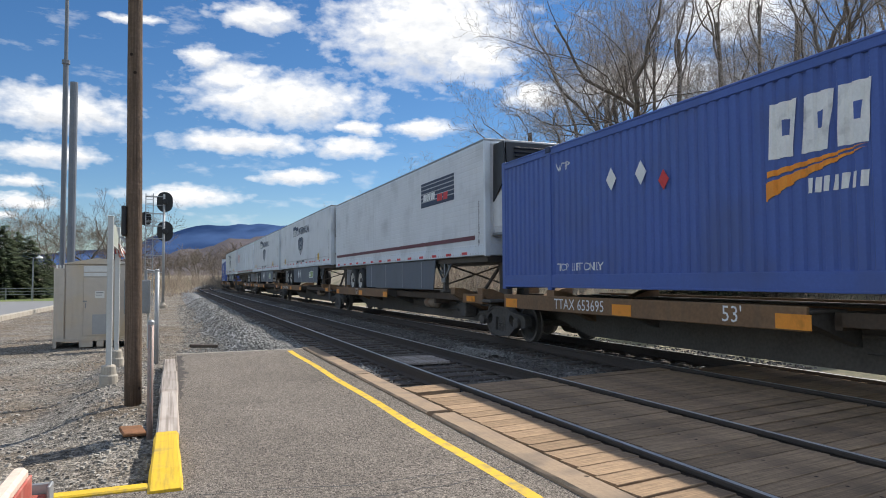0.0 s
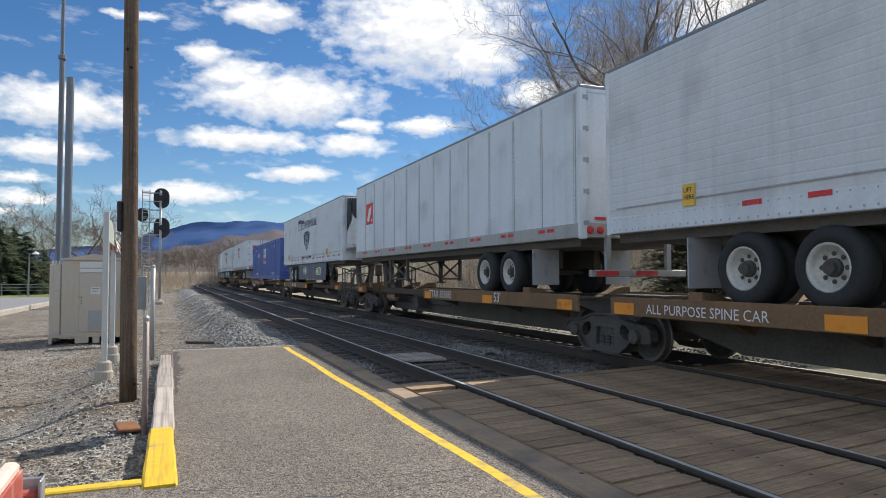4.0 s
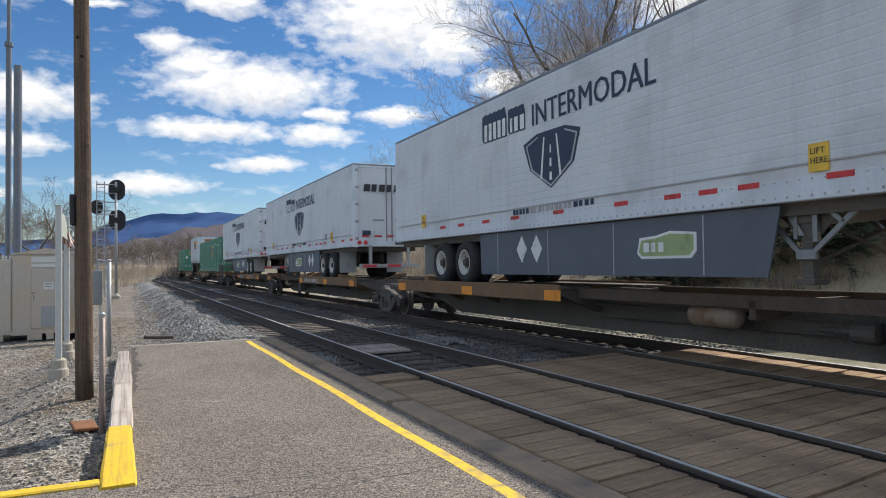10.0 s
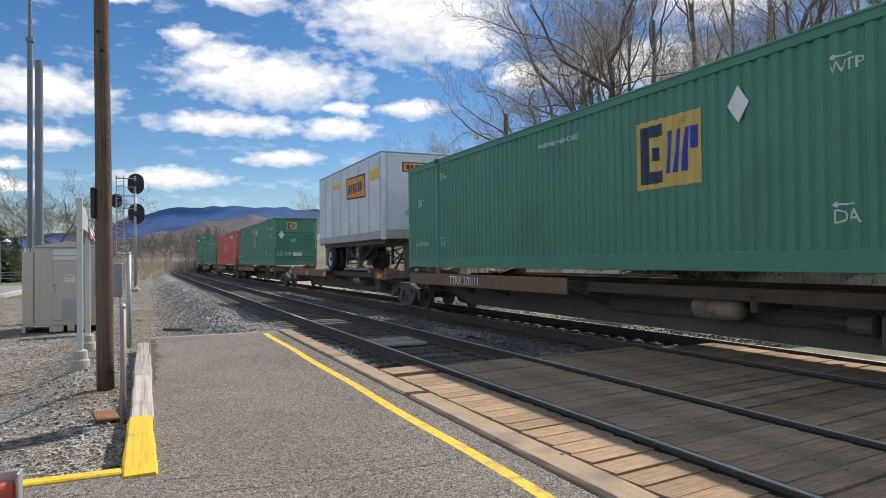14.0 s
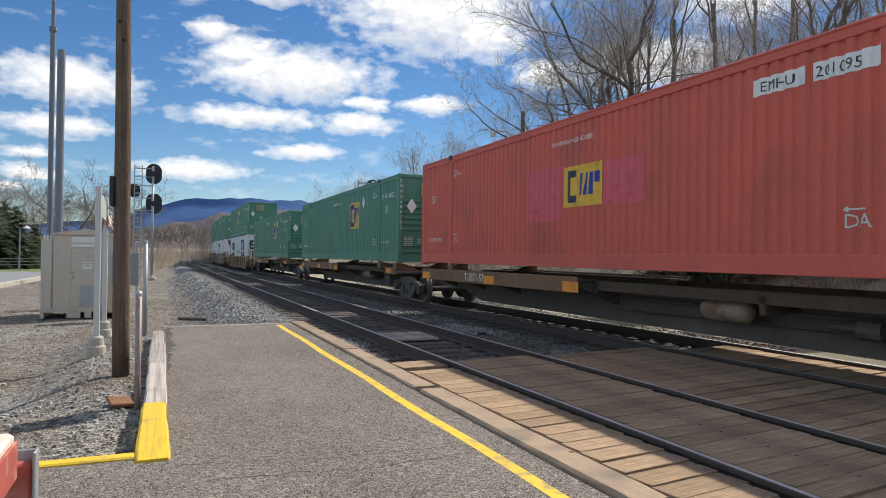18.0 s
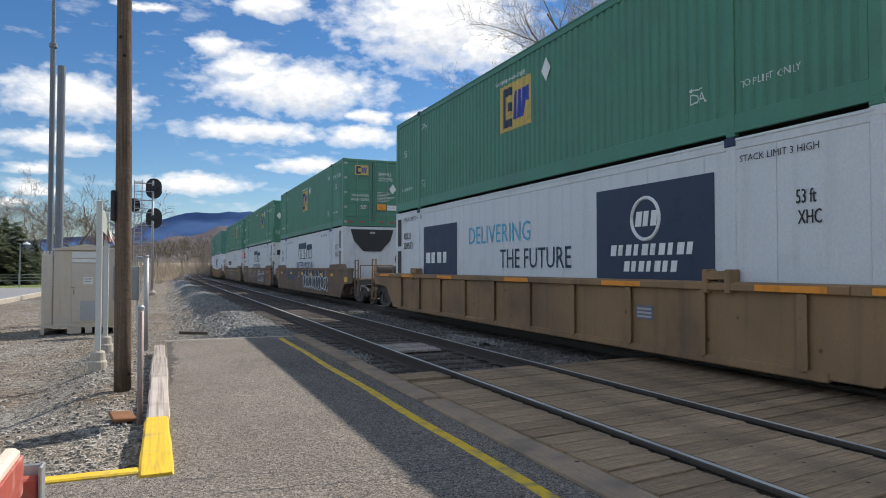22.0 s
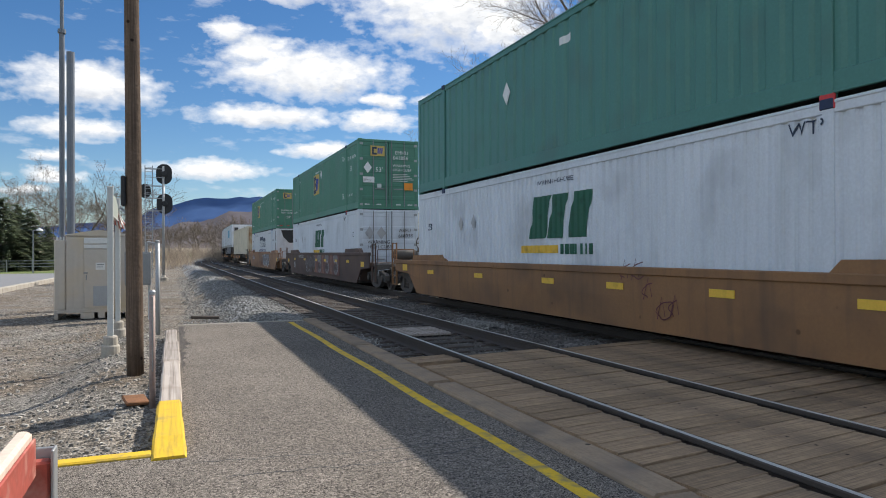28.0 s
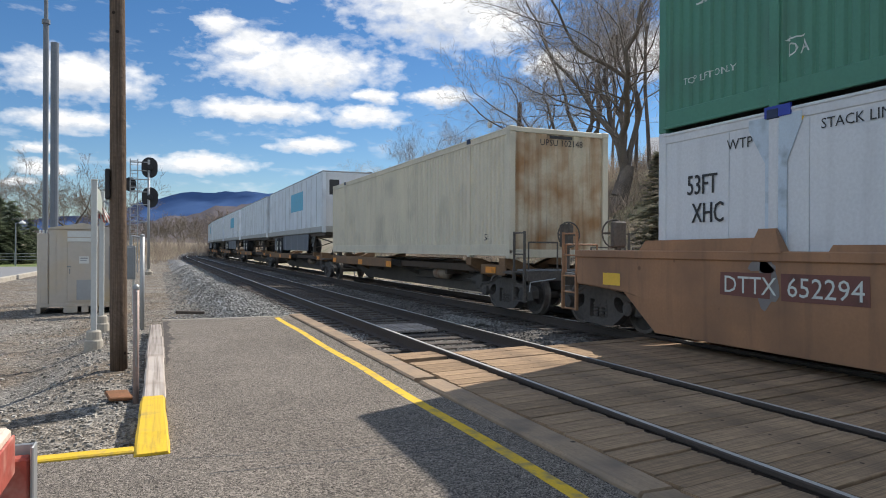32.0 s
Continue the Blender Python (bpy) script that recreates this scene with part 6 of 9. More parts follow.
        part("leg_strut", cached(("legx", s, q, w, skirt), lambda: MB().tube((s * 0.95, 0, 1.95), (s * 0.95, w * q, 1.36), 0.032, n=6).tube((s * 0.95, 0, 1.34), (s * 0.95, w * q, 1.95), 0.032, n=6).tube((s * 0.95, 0, 1.34), (s * 0.95, w * q, 1.34), 0.028, n=6)
             .box(s * 0.95 - 0.04, s * 0.95 + 0.04, w * q - 0.06, w * q + 0.06, 1.28, z0).tube((s * 0.95, 0, 1.3), (s * 0.8, -w * 1.15, 2.0), 0.03, n=6).mesh("leg_strut", M["galv_dark" if skirt else "under"])), None, ob).matrix_basis = pose(0, y, 0)
    part("leg_brace", cached(("brace",), lambda: MB().tube((-0.95, 0, 1.4), (0.95, 0, 2.0), 0.025, n=6).tube((-0.95, 0, 2.0), (0.95, 0, 1.4), 0.025, n=6).mesh("leg_brace", M["under"])), None, ob).matrix_basis = pose(0, y, 0)
    if skirt:
        a, b = sorted((fl(3.62 if nose else 5.05), fl(L - 4.9)))
        sk = part("side_skirt", cached(("skirt", nose, L), lambda: MB().loft([[(x, a, 2.13), (x, b, 2.13), (x, b - (0.05 if nose else 0.2), 1.26), (x, a + (0.2 if nose else 0.05), 1.26)] for x in (-1.2, -1.17)]).mesh("side_skirt", M["skirt"])), None, ob, "dark grey side skirt")
        for i in range(4):
            yy = a + 1.2 + i * (b - a - 2.0) / 3
            part("skirt_seam", MB().box(-1.206, -1.2, yy, yy + 0.02, 1.28, 2.1), M["mk_grey"], sk)
        if not nose:
            tank = part("air_tank", cached(("atank", L), lambda: MB().lathe((-1.15, fl(4.72), 1.8), (1, 0, 0), [(0, 0.04), (0.015, 0.17), (0.05, 0.23), (0.09, 0.25), (0.6, 0.25), (0.68, 0.15)], 18).mesh("air_tank", M["hub"], True)), None, ob, "pale round air tank under the trailer")
            part("tank_bracket", MB().box(-0.9, -0.84, fl(4.72) - 0.03, fl(4.72) + 0.03, 2.0, z0), M["under"], tank)
    if reefer:
        reefer_unit(ob, fl)
    elif nose:
        part("nose_panel", cached(("nose",), lambda: MB().box(-HX + 0.16, HX - 0.16, -0.012, 0.02, z0 + 0.32, z1 - 0.14, 0.008).mesh("nose_panel", M["white"])), None, ob)
    if not nose:
        doors(ob, "white_rust" if skirt else k, z0 + 0.1, z1 - 0.02, "galv_dark", True)
        part("bumper", cached(("bumper",), lambda: MB().box(-1.1, 1.1, -0.05, 0.06, 1.42, 1.55, 0.01).box(-0.75, -0.65, -0.03, 0.05, 1.5, 2.2).box(0.65, 0.75, -0.03, 0.05, 1.5, 2.2).mesh("bumper", M["galv"])), None, ob)
        for q in (-1.0, -0.1):
            part("bumper_tape", cached(("btape", q), lambda: MB().box(q, q + 0.5, -0.056, -0.05, 1.44, 1.53).mesh("bumper_tape", M["mk_red"])), None, ob, "red reflective tape")
        f = Face(ob, True, 0.0)
        for r in (0.2, 0.42, CW - 0.42, CW - 0.2):
            part("tail_light", MB().lathe((r - HX, -0.002, z0 + 0.17), (0, -1, 0), [(0, 0.075), (0.02, 0.075), (0.035, 0.04)], 12), M["mk_red"], ob)
        for i in range(5):
            f.bar(0.3 + i * 0.45, z0 + 0.36, 0.55 + i * 0.45, z0 + 0.42, "mk_red", "reflector")
    return ob


def reefer_unit(ob, fl):
    """Refrigeration unit on the leading nose: pale lower shell, dark louvred top."""
    u = part("cooling_unit", cached(("unit",), lambda: MB().loft([[(-1.02, 0.02, 2.7), (1.02, 0.02, 2.7), (0.9, -0.5, 2.72), (-0.9, -0.5, 2.72)], [(-1.06, 0.02, 2.85), (1.06, 0.02, 2.85), (0.98, -0.6, 2.85), (-0.98, -0.6, 2.85)], [(-1.06, 0.02, 3.85), (1.06, 0.02, 3.85), (0.98, -0.6, 3.85), (-0.98, -0.6, 3.85)], [(-1.06, 0.02, 4.9), (1.06, 0.02, 4.9), (0.95, -0.48, 4.84), (-0.95, -0.48, 4.84)]]).mesh("cooling_unit", M["white"])), None, ob, "white refrigeration unit with a black louvred top")
    part("grille", cached(("grille",), lambda: MB().prism([(-0.86, 3.95), (0.86, 3.95), (1.0, 4.2), (1.0, 4.84), (-1.0, 4.84), (-1.0, 4.2)], lambda a, b, h: (a, -0.6 - h + 0.11 * max(0, b - 3.85), b), 0.0, 0.06).mesh("grille", M["unit_black"])), None, u, "black louvred grille")
    for s in (-1, 1):
        part("side_cowl", cached(("cowl", s), lambda: MB().prism([(0.0, 3.45), (0.0, 4.86), (-0.52, 4.86), (-0.6, 3.95)], lambda a, b, h: (s * (1.05 - 0.02 * max(0, b - 3.85) + h), a, b), 0.0, 0.03).mesh("side_cowl", M["unit_black"])), None, u)
    for i in range(7):
        part("louvre", cached(("louvre",), lambda: MB().box(-0.8, 0.8, -0.055, 0.0, 0, 0.035, 0.006).mesh("louvre", M["black"])), None, u).matrix_basis = pose(0, -0.655 + 0.012 * i, 4.08 + i * 0.1)
    part("seam", cached(("useam",), lambda: MB().box(-0.006, 0.006, -0.608, -0.6, 2.9, 3.9).box(-0.1, 0.02, -0.606, -0.6, 3.1, 3.2).mesh("seam", M["mk_black"])), None, u)
    part("unit_shelf", cached(("ushelf",), lambda: MB().box(-1.1, 1.1, -0.66, 0.02, 2.62, 2.69, 0.01).mesh("unit_shelf", M["galv_dark"])), None, u)
    part("air_lines", cached(("alines",), lambda: MB().box(-0.2, 0.2, -0.1, 0.0, 2.2, 2.55, 0.02).tube((0.1, -0.1, 2.5), (0.5, -0.15, 2.25), 0.02, n=6).mesh("air_lines", M["under"])), None, ob)


# ---- train: cars ----
def truck(parent, y, k="truck"):
    """A two-axle freight truck: bolster, cast side frames with openings, wheelsets."""
    t = part("truck", cached(("bolster",), lambda: MB().box(-1.05, 1.05, -0.2, 0.2, 0.36, 0.62, 0.03).tube((0, 0, 0.6), (0, 0, 0.85), 0.25, n=12).mesh("truck", M["truck"])), None, parent)
    t.matrix_basis = pose(0, y, 0)
    for s in (-1, 1):
        def frame_mesh():
            half = [(1.24, 0.36), (1.24, 0.52), (1.14, 0.61), (0.88, 0.63), (0.62, 0.67), (0.4, 0.75), (0.0, 0.77)]
            top = half + [(-a, b) for a, b in half[-2::-1]]
            low = [(-1.04, 0.34), (-0.74, 0.33), (-0.58, 0.2), (-0.4, 0.09), (0.0, 0.07), (0.4, 0.09), (0.58, 0.2), (0.74, 0.33), (1.04, 0.34)]
            loops = [top + low]
            for c in (-0.58, 0.58):
                loops.append([(c + 0.15 * math.cos(k * 0.628), 0.46 + 0.125 * math.sin(k * 0.628) + 0.05 * math.cos(k * 0.628) * (-1 if c > 0 else 1)) for k in range(10)])
            loops.append([(-0.25, 0.2), (0.25, 0.2), (0.27, 0.24), (0.25, 0.52), (-0.25, 0.52), (-0.27, 0.24)])
            bm = bmesh.new()
            edges = []
            for lp in loops:
                vs = [bm.verts.new((s * 0.93, a, b)) for a, b in lp]
                edges += [bm.edges.new((vs[k], vs[(k + 1) % len(vs)])) for k in range(len(vs))]
            fill = bmesh.ops.triangle_fill(bm, use_beauty=True, use_dissolve=False, edges=edges)
            out = bmesh.ops.extrude_face_region(bm, geom=[g for g in fill["geom"] if isinstance(g, bmesh.types.BMFace)])
            bmesh.ops.translate(bm, vec=(s * 0.15, 0, 0), verts=[g for g in out["geom"] if isinstance(g, bmesh.types.BMVert)])
            bmesh.ops.recalc_face_normals(bm, faces=bm.faces)
            me = bpy.data.meshes.new("side_frame")
            bm.to_mesh(me)
            bm.free()
            me.materials.append(M["truck"])
            rim = MB()
            x = s * 1.085
            for lp in loops[:1]:
                for (a, b), (c, d) in zip(lp[1:13], lp[2:14]):
                    rim.tube((x, a, b - 0.02), (x, c, d - 0.02), 0.028, n=5)
            return me if not rim.v else join_mesh(me, rim.mesh("rim", M["truck"]))
        part("side_frame", cached(("sframe", s), frame_mesh), None, t)
        for i in range(3):
            part("spring", cached(("spring", s), lambda: MB().lathe((s * 1.0, 0, 0.18), (0, 0, 1), [(j * 0.028, 0.065 if j % 2 else 0.05) for j in range(11)], 10).mesh("spring", M["truck"])), None, t).matrix_basis = pose(0, -0.17 + 0.17 * i, 0)
        for yy in (-0.89, 0.89):
            part("bearing_cap", cached(("cap", s), lambda: MB().lathe((s * 1.08, 0, 0.42), (s, 0, 0), [(0, 0.12), (0.08, 0.12), (0.1, 0.07)], 12).mesh("bearing_cap", M["truck"])), None, t).matrix_basis = pose(0, yy, 0)
    for yy in (-0.89, 0.89):
        part("wheelset", cached(("wset",), lambda: wheelset_mesh()), None, t).matrix_basis = pose(0, yy, 0.42)
    return t


def join_mesh(a, b):
    """Adds mesh b to mesh a."""
    bm = bmesh.new()
    bm.from_mesh(a)
    bm.from_mesh(b)
    bm.to_mesh(a)
    bm.free()
    bpy.data.meshes.remove(b)
    return a


def wheelset_mesh():
    mb = MB().tube((-1.1, 0, 0), (1.1, 0, 0), 0.085, n=10)
    for s in (-1, 1):
        x = s * 0.685
        mb.lathe((x, 0, 0), (s, 0, 0), [(0, 0.12), (0.0, 0.4), (0.0, 0.445), (0.03, 0.447), (0.04, 0.425), (0.135, 0.418), (0.137, 0.36), (0.1, 0.33), (0.06, 0.2), (0.12, 0.14), (0.14, 0.1)], 28)
    me = mb.mesh("wheelset", [M["truck"], M["wheel_rim"]])
    for p in me.polygons:
        c = p.center
        if math.hypot(c.y, c.z) > 0.38:
            p.material_index = 1
    return me


def spine_car(label, deck="far", text=(), near=-0.1, far_end=False, stand=None, patches=True, L=CL):
    """One platform of an articulated spine car: centre beam, wheel deck with a side sill, cross arms, hitch stand, trucks."""
    ob = thing("spine_car", label, "flat car", "spine cars")
    part("centre_beam", cached(("beam", L), lambda: MB().loft([[(x, y, z) for y, z in ((-0.9, 0.55), (0.9, 0.5), (2.0, 0.24), (L - 2.0, 0.24), (L - 0.9, 0.5), (L + 0.9, 0.55), (L + 0.9, 0.86), (-0.9, 0.86))] for x in (-0.3, 0.3)]).mesh("centre_beam", M["under"])), None, ob)
    d0, d1 = (8.1, L - 0.1) if deck == "far" else (0.1, 8.3)
    for s in (-1, 1):
        a, b = sorted((s * 0.62, s * 1.26))
        dk = part("wheel_deck", cached(("deck", s, d0), lambda: MB().box(a, b, d0, d1, 1.0, 1.04, 0.006).mesh("wheel_deck", M["under"])), None, ob)
        x0, x1 = sorted((s * 1.26, s * 1.315))
        part("side_sill", cached(("sill", s, d0), lambda: MB().box(x0, x1, d0, d1, 0.78, 1.085, 0.01).mesh("side_sill", M["spine_side"])), None, dk, "faded brown side sill")
    for y in (d0 + 0.15, (d0 + d1) / 2, d1 - 0.15):
        part("cross_arm", cached(("arm",), lambda: MB().loft([[(x, -0.09, z), (x, 0.09, z), (x, 0.09, 1.0), (x, -0.09, 1.0)] for x, z in ((-1.25, 0.9), (-0.3, 0.55), (0.3, 0.55), (1.25, 0.9))]).mesh("cross_arm", M["under"])), None, ob).matrix_basis = pose(0, y, 0)
    ly = 0.35 if deck == "far" else L - 0.35
    for y in (2.1, L - 2.1, ly):
        part("container_arm", cached(("carm",), lambda: MB().loft([[(x, -0.14, z), (x, 0.14, z), (x, 0.14, z1), (x, -0.14, z1)] for x, z, z1 in ((-1.29, 1.02, 1.2), (-1.0, 0.86, 1.17), (-0.3, 0.55, 0.9), (0.3, 0.55, 0.9), (1.0, 0.86, 1.17), (1.29, 1.02, 1.2))]).mesh("container_arm", M["spine_side"])), None, ob).matrix_basis = pose(0, y, 0)
    part("end_plate", cached(("eplate", deck, L), lambda: MB().box(-1.3, 1.3, (-0.25 if deck == "far" else L - 0.35), (0.35 if deck == "far" else L + 0.25), 0.86, 0.93, 0.01).mesh("end_plate", M["under"])), None, ob)
    f = Face(ob, out=0.025, length=L)
    off = L - d1
    for r in (0.12, 4.1, 7.5) if patches else ():
        f.bar(off + r, 0.8, off + r + 0.52, 0.99, "mk_orange", "reflector")
    for s, r, size in text:
        f.text(s, off + r, 0.84, size, "mk_white")
    # recessed sill, reservoir and brake gear along the other half
    h0, h1 = (0.4, 8.0) if deck == "far" else (8.4, L - 0.4)
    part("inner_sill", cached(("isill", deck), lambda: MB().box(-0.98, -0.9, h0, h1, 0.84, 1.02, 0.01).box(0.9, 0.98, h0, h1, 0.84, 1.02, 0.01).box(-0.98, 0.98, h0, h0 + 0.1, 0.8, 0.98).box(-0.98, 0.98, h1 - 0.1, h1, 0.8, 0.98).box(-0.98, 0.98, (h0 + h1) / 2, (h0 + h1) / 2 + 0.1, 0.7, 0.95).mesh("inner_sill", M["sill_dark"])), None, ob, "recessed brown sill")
    m_ = (h0 + h1) / 2
    part("air_reservoir", cached(("spinetank",), lambda: MB().lathe((-0.72, -0.45, 0.7), (0, 1, 0), [(0, 0.04), (0.03, 0.12), (0.1, 0.17), (0.8, 0.17), (0.87, 0.12), (0.9, 0.04)], 14).mesh("air_reservoir", M["rust_pale"], True)), None, ob, "rusty air reservoir").matrix_basis = pose(0, m_ + 0.9, 0)
    part("brake_cylinder", cached(("brakecyl",), lambda: MB().lathe((-0.62, -0.2, 0.62), (0, 1, 0), [(0, 0.03), (0.02, 0.13), (0.32, 0.13), (0.34, 0.05), (0.75, 0.03)], 12).box(-0.85, -0.5, -0.75, -0.35, 0.38, 0.78, 0.03).mesh("brake_cylinder", M["truck"])), None, ob).matrix_basis = pose(0, m_ - 1.2, 0)
    part("brake_pipe", cached(("bpipe", deck), lambda: MB().tube((-0.5, h0, 0.72), (-0.5, h1, 0.72), 0.028, n=6).tube((-0.42, h0, 0.55), (-0.42, h1, 0.5), 0.018, n=5).mesh("brake_pipe", M["truck"])), None, ob)
    # plates at the other end
    ro = L - 1.4 if deck == "far" else 0.2
    part("end_sill", cached(("esill", deck, L), lambda: MB().box(-1.3, -1.24, (0.2 if deck == "far" else L - 1.4), (1.4 if deck == "far" else L - 0.2), 0.82, 1.05, 0.01).mesh("end_sill", M["spine_side"])), None, ob)
    f.bar(ro + 0.3, 0.86, ro + 0.8, 1.0, "mk_orange", "reflector")
    if stand:
        y = 0.9 if stand == "near" else L - 0.9
        st = part("hitch_stand", cached(("stand", stand), lambda: MB().box(-0.45, 0.45, -0.3, 0.3, 1.94, 2.02, 0.02).loft([[(-0.4, -0.25, 1.95), (-0.25, -0.25, 1.95), (-0.15, -0.1, 0.9), (-0.3, -0.1, 0.9)], [(-0.4, 0.2, 1.95), (-0.25, 0.2, 1.95), (-0.15, 0.3, 0.9), (-0.3, 0.3, 0.9)]]).loft([[(0.25, -0.25, 1.95), (0.4, -0.25, 1.95), (0.3, -0.1, 0.9), (0.15, -0.1, 0.9)], [(0.25, 0.2, 1.95), (0.4, 0.2, 1.95), (0.3, 0.3, 0.9), (0.15, 0.3, 0.9)]]).mesh("hitch_stand", M["under"])), None, ob)
        st.matrix_basis = pose(0, y, 0)
        q = 1 if stand == "near" else -1
        part("stand_strut", cached(("strut", stand), lambda: MB().tube((-0.35, 0, 1.9), (-0.35, q * 1.5, 0.9), 0.05, n=6).tube((0.35, 0, 1.9), (0.35, q * 1.5, 0.9), 0.05, n=6).mesh("stand_strut", M["under"])), None, st)
    # a shared truck stands before the leading end; coupled ends have their own truck and end gear
    truck(ob, near)
    if near > 0:
        end_gear(ob, -0.75, -1, wheel=stand is None)
    elif near < -0.6:
        part("joint_arm", MB().loft([[(x, y, z) for y, z in ((0.6, 0.5), (0.6, 0.88), (near * 2 + 0.4, 0.84), (near * 2 + 0.4, 0.62))] for x in (-0.32, 0.32)]).box(-0.5, 0.5, near - 0.35, near + 0.35, 0.7, 0.92, 0.02), M["under"], ob)
        hose = arc(0.0, 0.95, 0.55, 0.2, 0, 180, n=9)
        mb = MB()
        for (a, b), (c, d) in zip(hose, hose[1:]):
            mb.tube((-0.45, near + a, b), (-0.45, near + c, d), 0.022, n=5)
        part("air_hose", mb, M["tyre"], ob, "black air hose arched over the joint")
    if far_end:
        truck(ob, L - 1.0)
        end_gear(ob, L + 0.75, 1)
    return ob


def end_gear(ob, y, q, high=1.9, wheel=True, k="under"):
    """What hangs on the coupled end of a car: coupler, cut lever, air hose, grating walkway, corner ladders, handrails, brake wheel."""
    part("coupler", cached(("coupler",), lambda: MB().box(-0.12, 0.12, -0.5, 0.5, 0.58, 0.85, 0.03).box(-0.2, 0.2, -0.05, 0.35, 0.55, 0.9, 0.04).mesh("coupler", M["under"])), None, ob).matrix_basis = pose(0, y + q * 0.3, 0, 0, 0, 0 if q > 0 else 180)
    part("end_beam", cached(("endbeam",), lambda: MB().box(-1.3, 1.3, -0.06, 0.06, 0.74, 0.94, 0.012).box(-0.35, 0.35, -0.5, 0.1, 0.52, 0.9, 0.03).mesh("end_beam", M["under"])), None, ob).matrix_basis = pose(0, y, 0, 0, 0, 0 if q > 0 else 180)

    def grating():
        mb = MB()
        for i in range(27):
            x = -1.28 + i * 0.0985
            mb.box(x - 0.006, x + 0.006, -0.42, 0.06, 0.955, 0.985)
        for yy in (-0.42, -0.26, -0.1, 0.05):
            mb.box(-1.29, 1.29, yy - 0.008, yy + 0.008, 0.95, 0.98)
        return mb.mesh("walkway_grating", M["galv_dark"])
    part("walkway_grating", cached(("grating",), grating), None, ob, "open steel grating walkway").matrix_basis = pose(0, y, 0, 0, 0, 0 if q > 0 else 180)

    def ladder():
        mb = MB()
        for yy in (-0.22, 0.22):
            mb.box(-0.028, 0.028, yy - 0.022, yy + 0.022, 0.30, 1.0).box(-0.022, 0.022, yy - 0.018, yy + 0.018, 1.0, high - 0.12)
        for z in (0.32, 0.62, 0.92, 1.3, high - 0.15):
            mb.tube((0, -0.22, z), (0, 0.22, z), 0.016, n=6)
        return mb.mesh("corner_ladder", M[k])
    for x in (-1.33, 1.33):
        part("corner_ladder", cached(("cladder", high, k), ladder), None, ob).matrix_basis = pose(x, y - q * 0.25, 0)
    part("handrail", cached(("ehandrail", high, k), lambda: MB().tube((-1.25, 0, high - 0.35), (-0.55, 0, high - 0.35), 0.018, n=6).tube((-0.55, 0, high - 0.35), (-0.55, 0, 0.95), 0.018, n=6).tube((-1.25, 0, high - 0.35), (-1.25, 0, 0.95), 0.018, n=6).mesh("handrail", M[k])), None, ob).matrix_basis = pose(0, y, 0)
    part("grab_iron", cached(("grabiron",), lambda: MB().tube((0.3, 0, 0.95), (0.3, 0, 1.45), 0.018, n=6).tube((0.3, 0, 1.45), (1.2, 0, 1.45), 0.018, n=6).tube((1.2, 0, 1.45), (1.2, 0, 0.95), 0.018, n=6).mesh("grab_iron", M["under"])), None, ob).matrix_basis = pose(0, y, 0)
    part("cut_lever", cached(("cutlever",), lambda: MB().tube((-1.25, 0.08, 0.72), (-0.7, 0.1, 0.78), 0.014, n=5).tube((-0.7, 0.1, 0.78), (-0.1, 0.2, 0.92), 0.014, n=5).tube((-1.25, 0.08, 0.72), (-1.27, 0.08, 0.52), 0.014, n=5).mesh("cut_lever", M["galv"])), None, ob, "thin bare steel cut lever").matrix_basis = pose(0, y, 0, 0, 0, 0 if q > 0 else 180) if q > 0 else pose(0, y - 0.16, 0)

    def hose():
        p, mb = [(-0.3, 0.0, 0.62), (-0.32, 0.12, 0.4), (-0.28, 0.3, 0.24), (-0.2, 0.46, 0.3), (-0.14, 0.52, 0.44)], MB()
        for a, b in zip(p, p[1:]):
            mb.tube(a, b, 0.028, n=6)
        return mb.mesh("air_hose", M["tyre"])
    part("air_hose", cached(("ehose",), hose), None, ob).matrix_basis = pose(0, y, 0, 0, 0, 0 if q > 0 else 180)
    if wheel:
        bw = part("brake_wheel", cached(("bwheel",), lambda: MB().ring((0, 0.025, 0), (0, 1, 0), 0.27, 0.018).box(-0.25, 0.25, 0.01, 0.04, -0.02, 0.02).box(-0.02, 0.02, 0.01, 0.04, -0.25, 0.25).mesh("brake_wheel", M["under"])), None, ob)
        bw.matrix_basis = pose(-0.2, y - q * 0.08, 1.72)
        part("brake_stand", cached(("bstand",), lambda: MB().box(-0.14, 0.14, 0.03, 0.2, 1.45, 1.95, 0.03).box(-0.05, 0.05, 0.06, 0.14, 0.95, 1.46).mesh("brake_stand", M["under"])), None, ob).matrix_basis = pose(-0.2, y - q * 0.08, 0, 0, 0, 0 if q < 0 else 180)


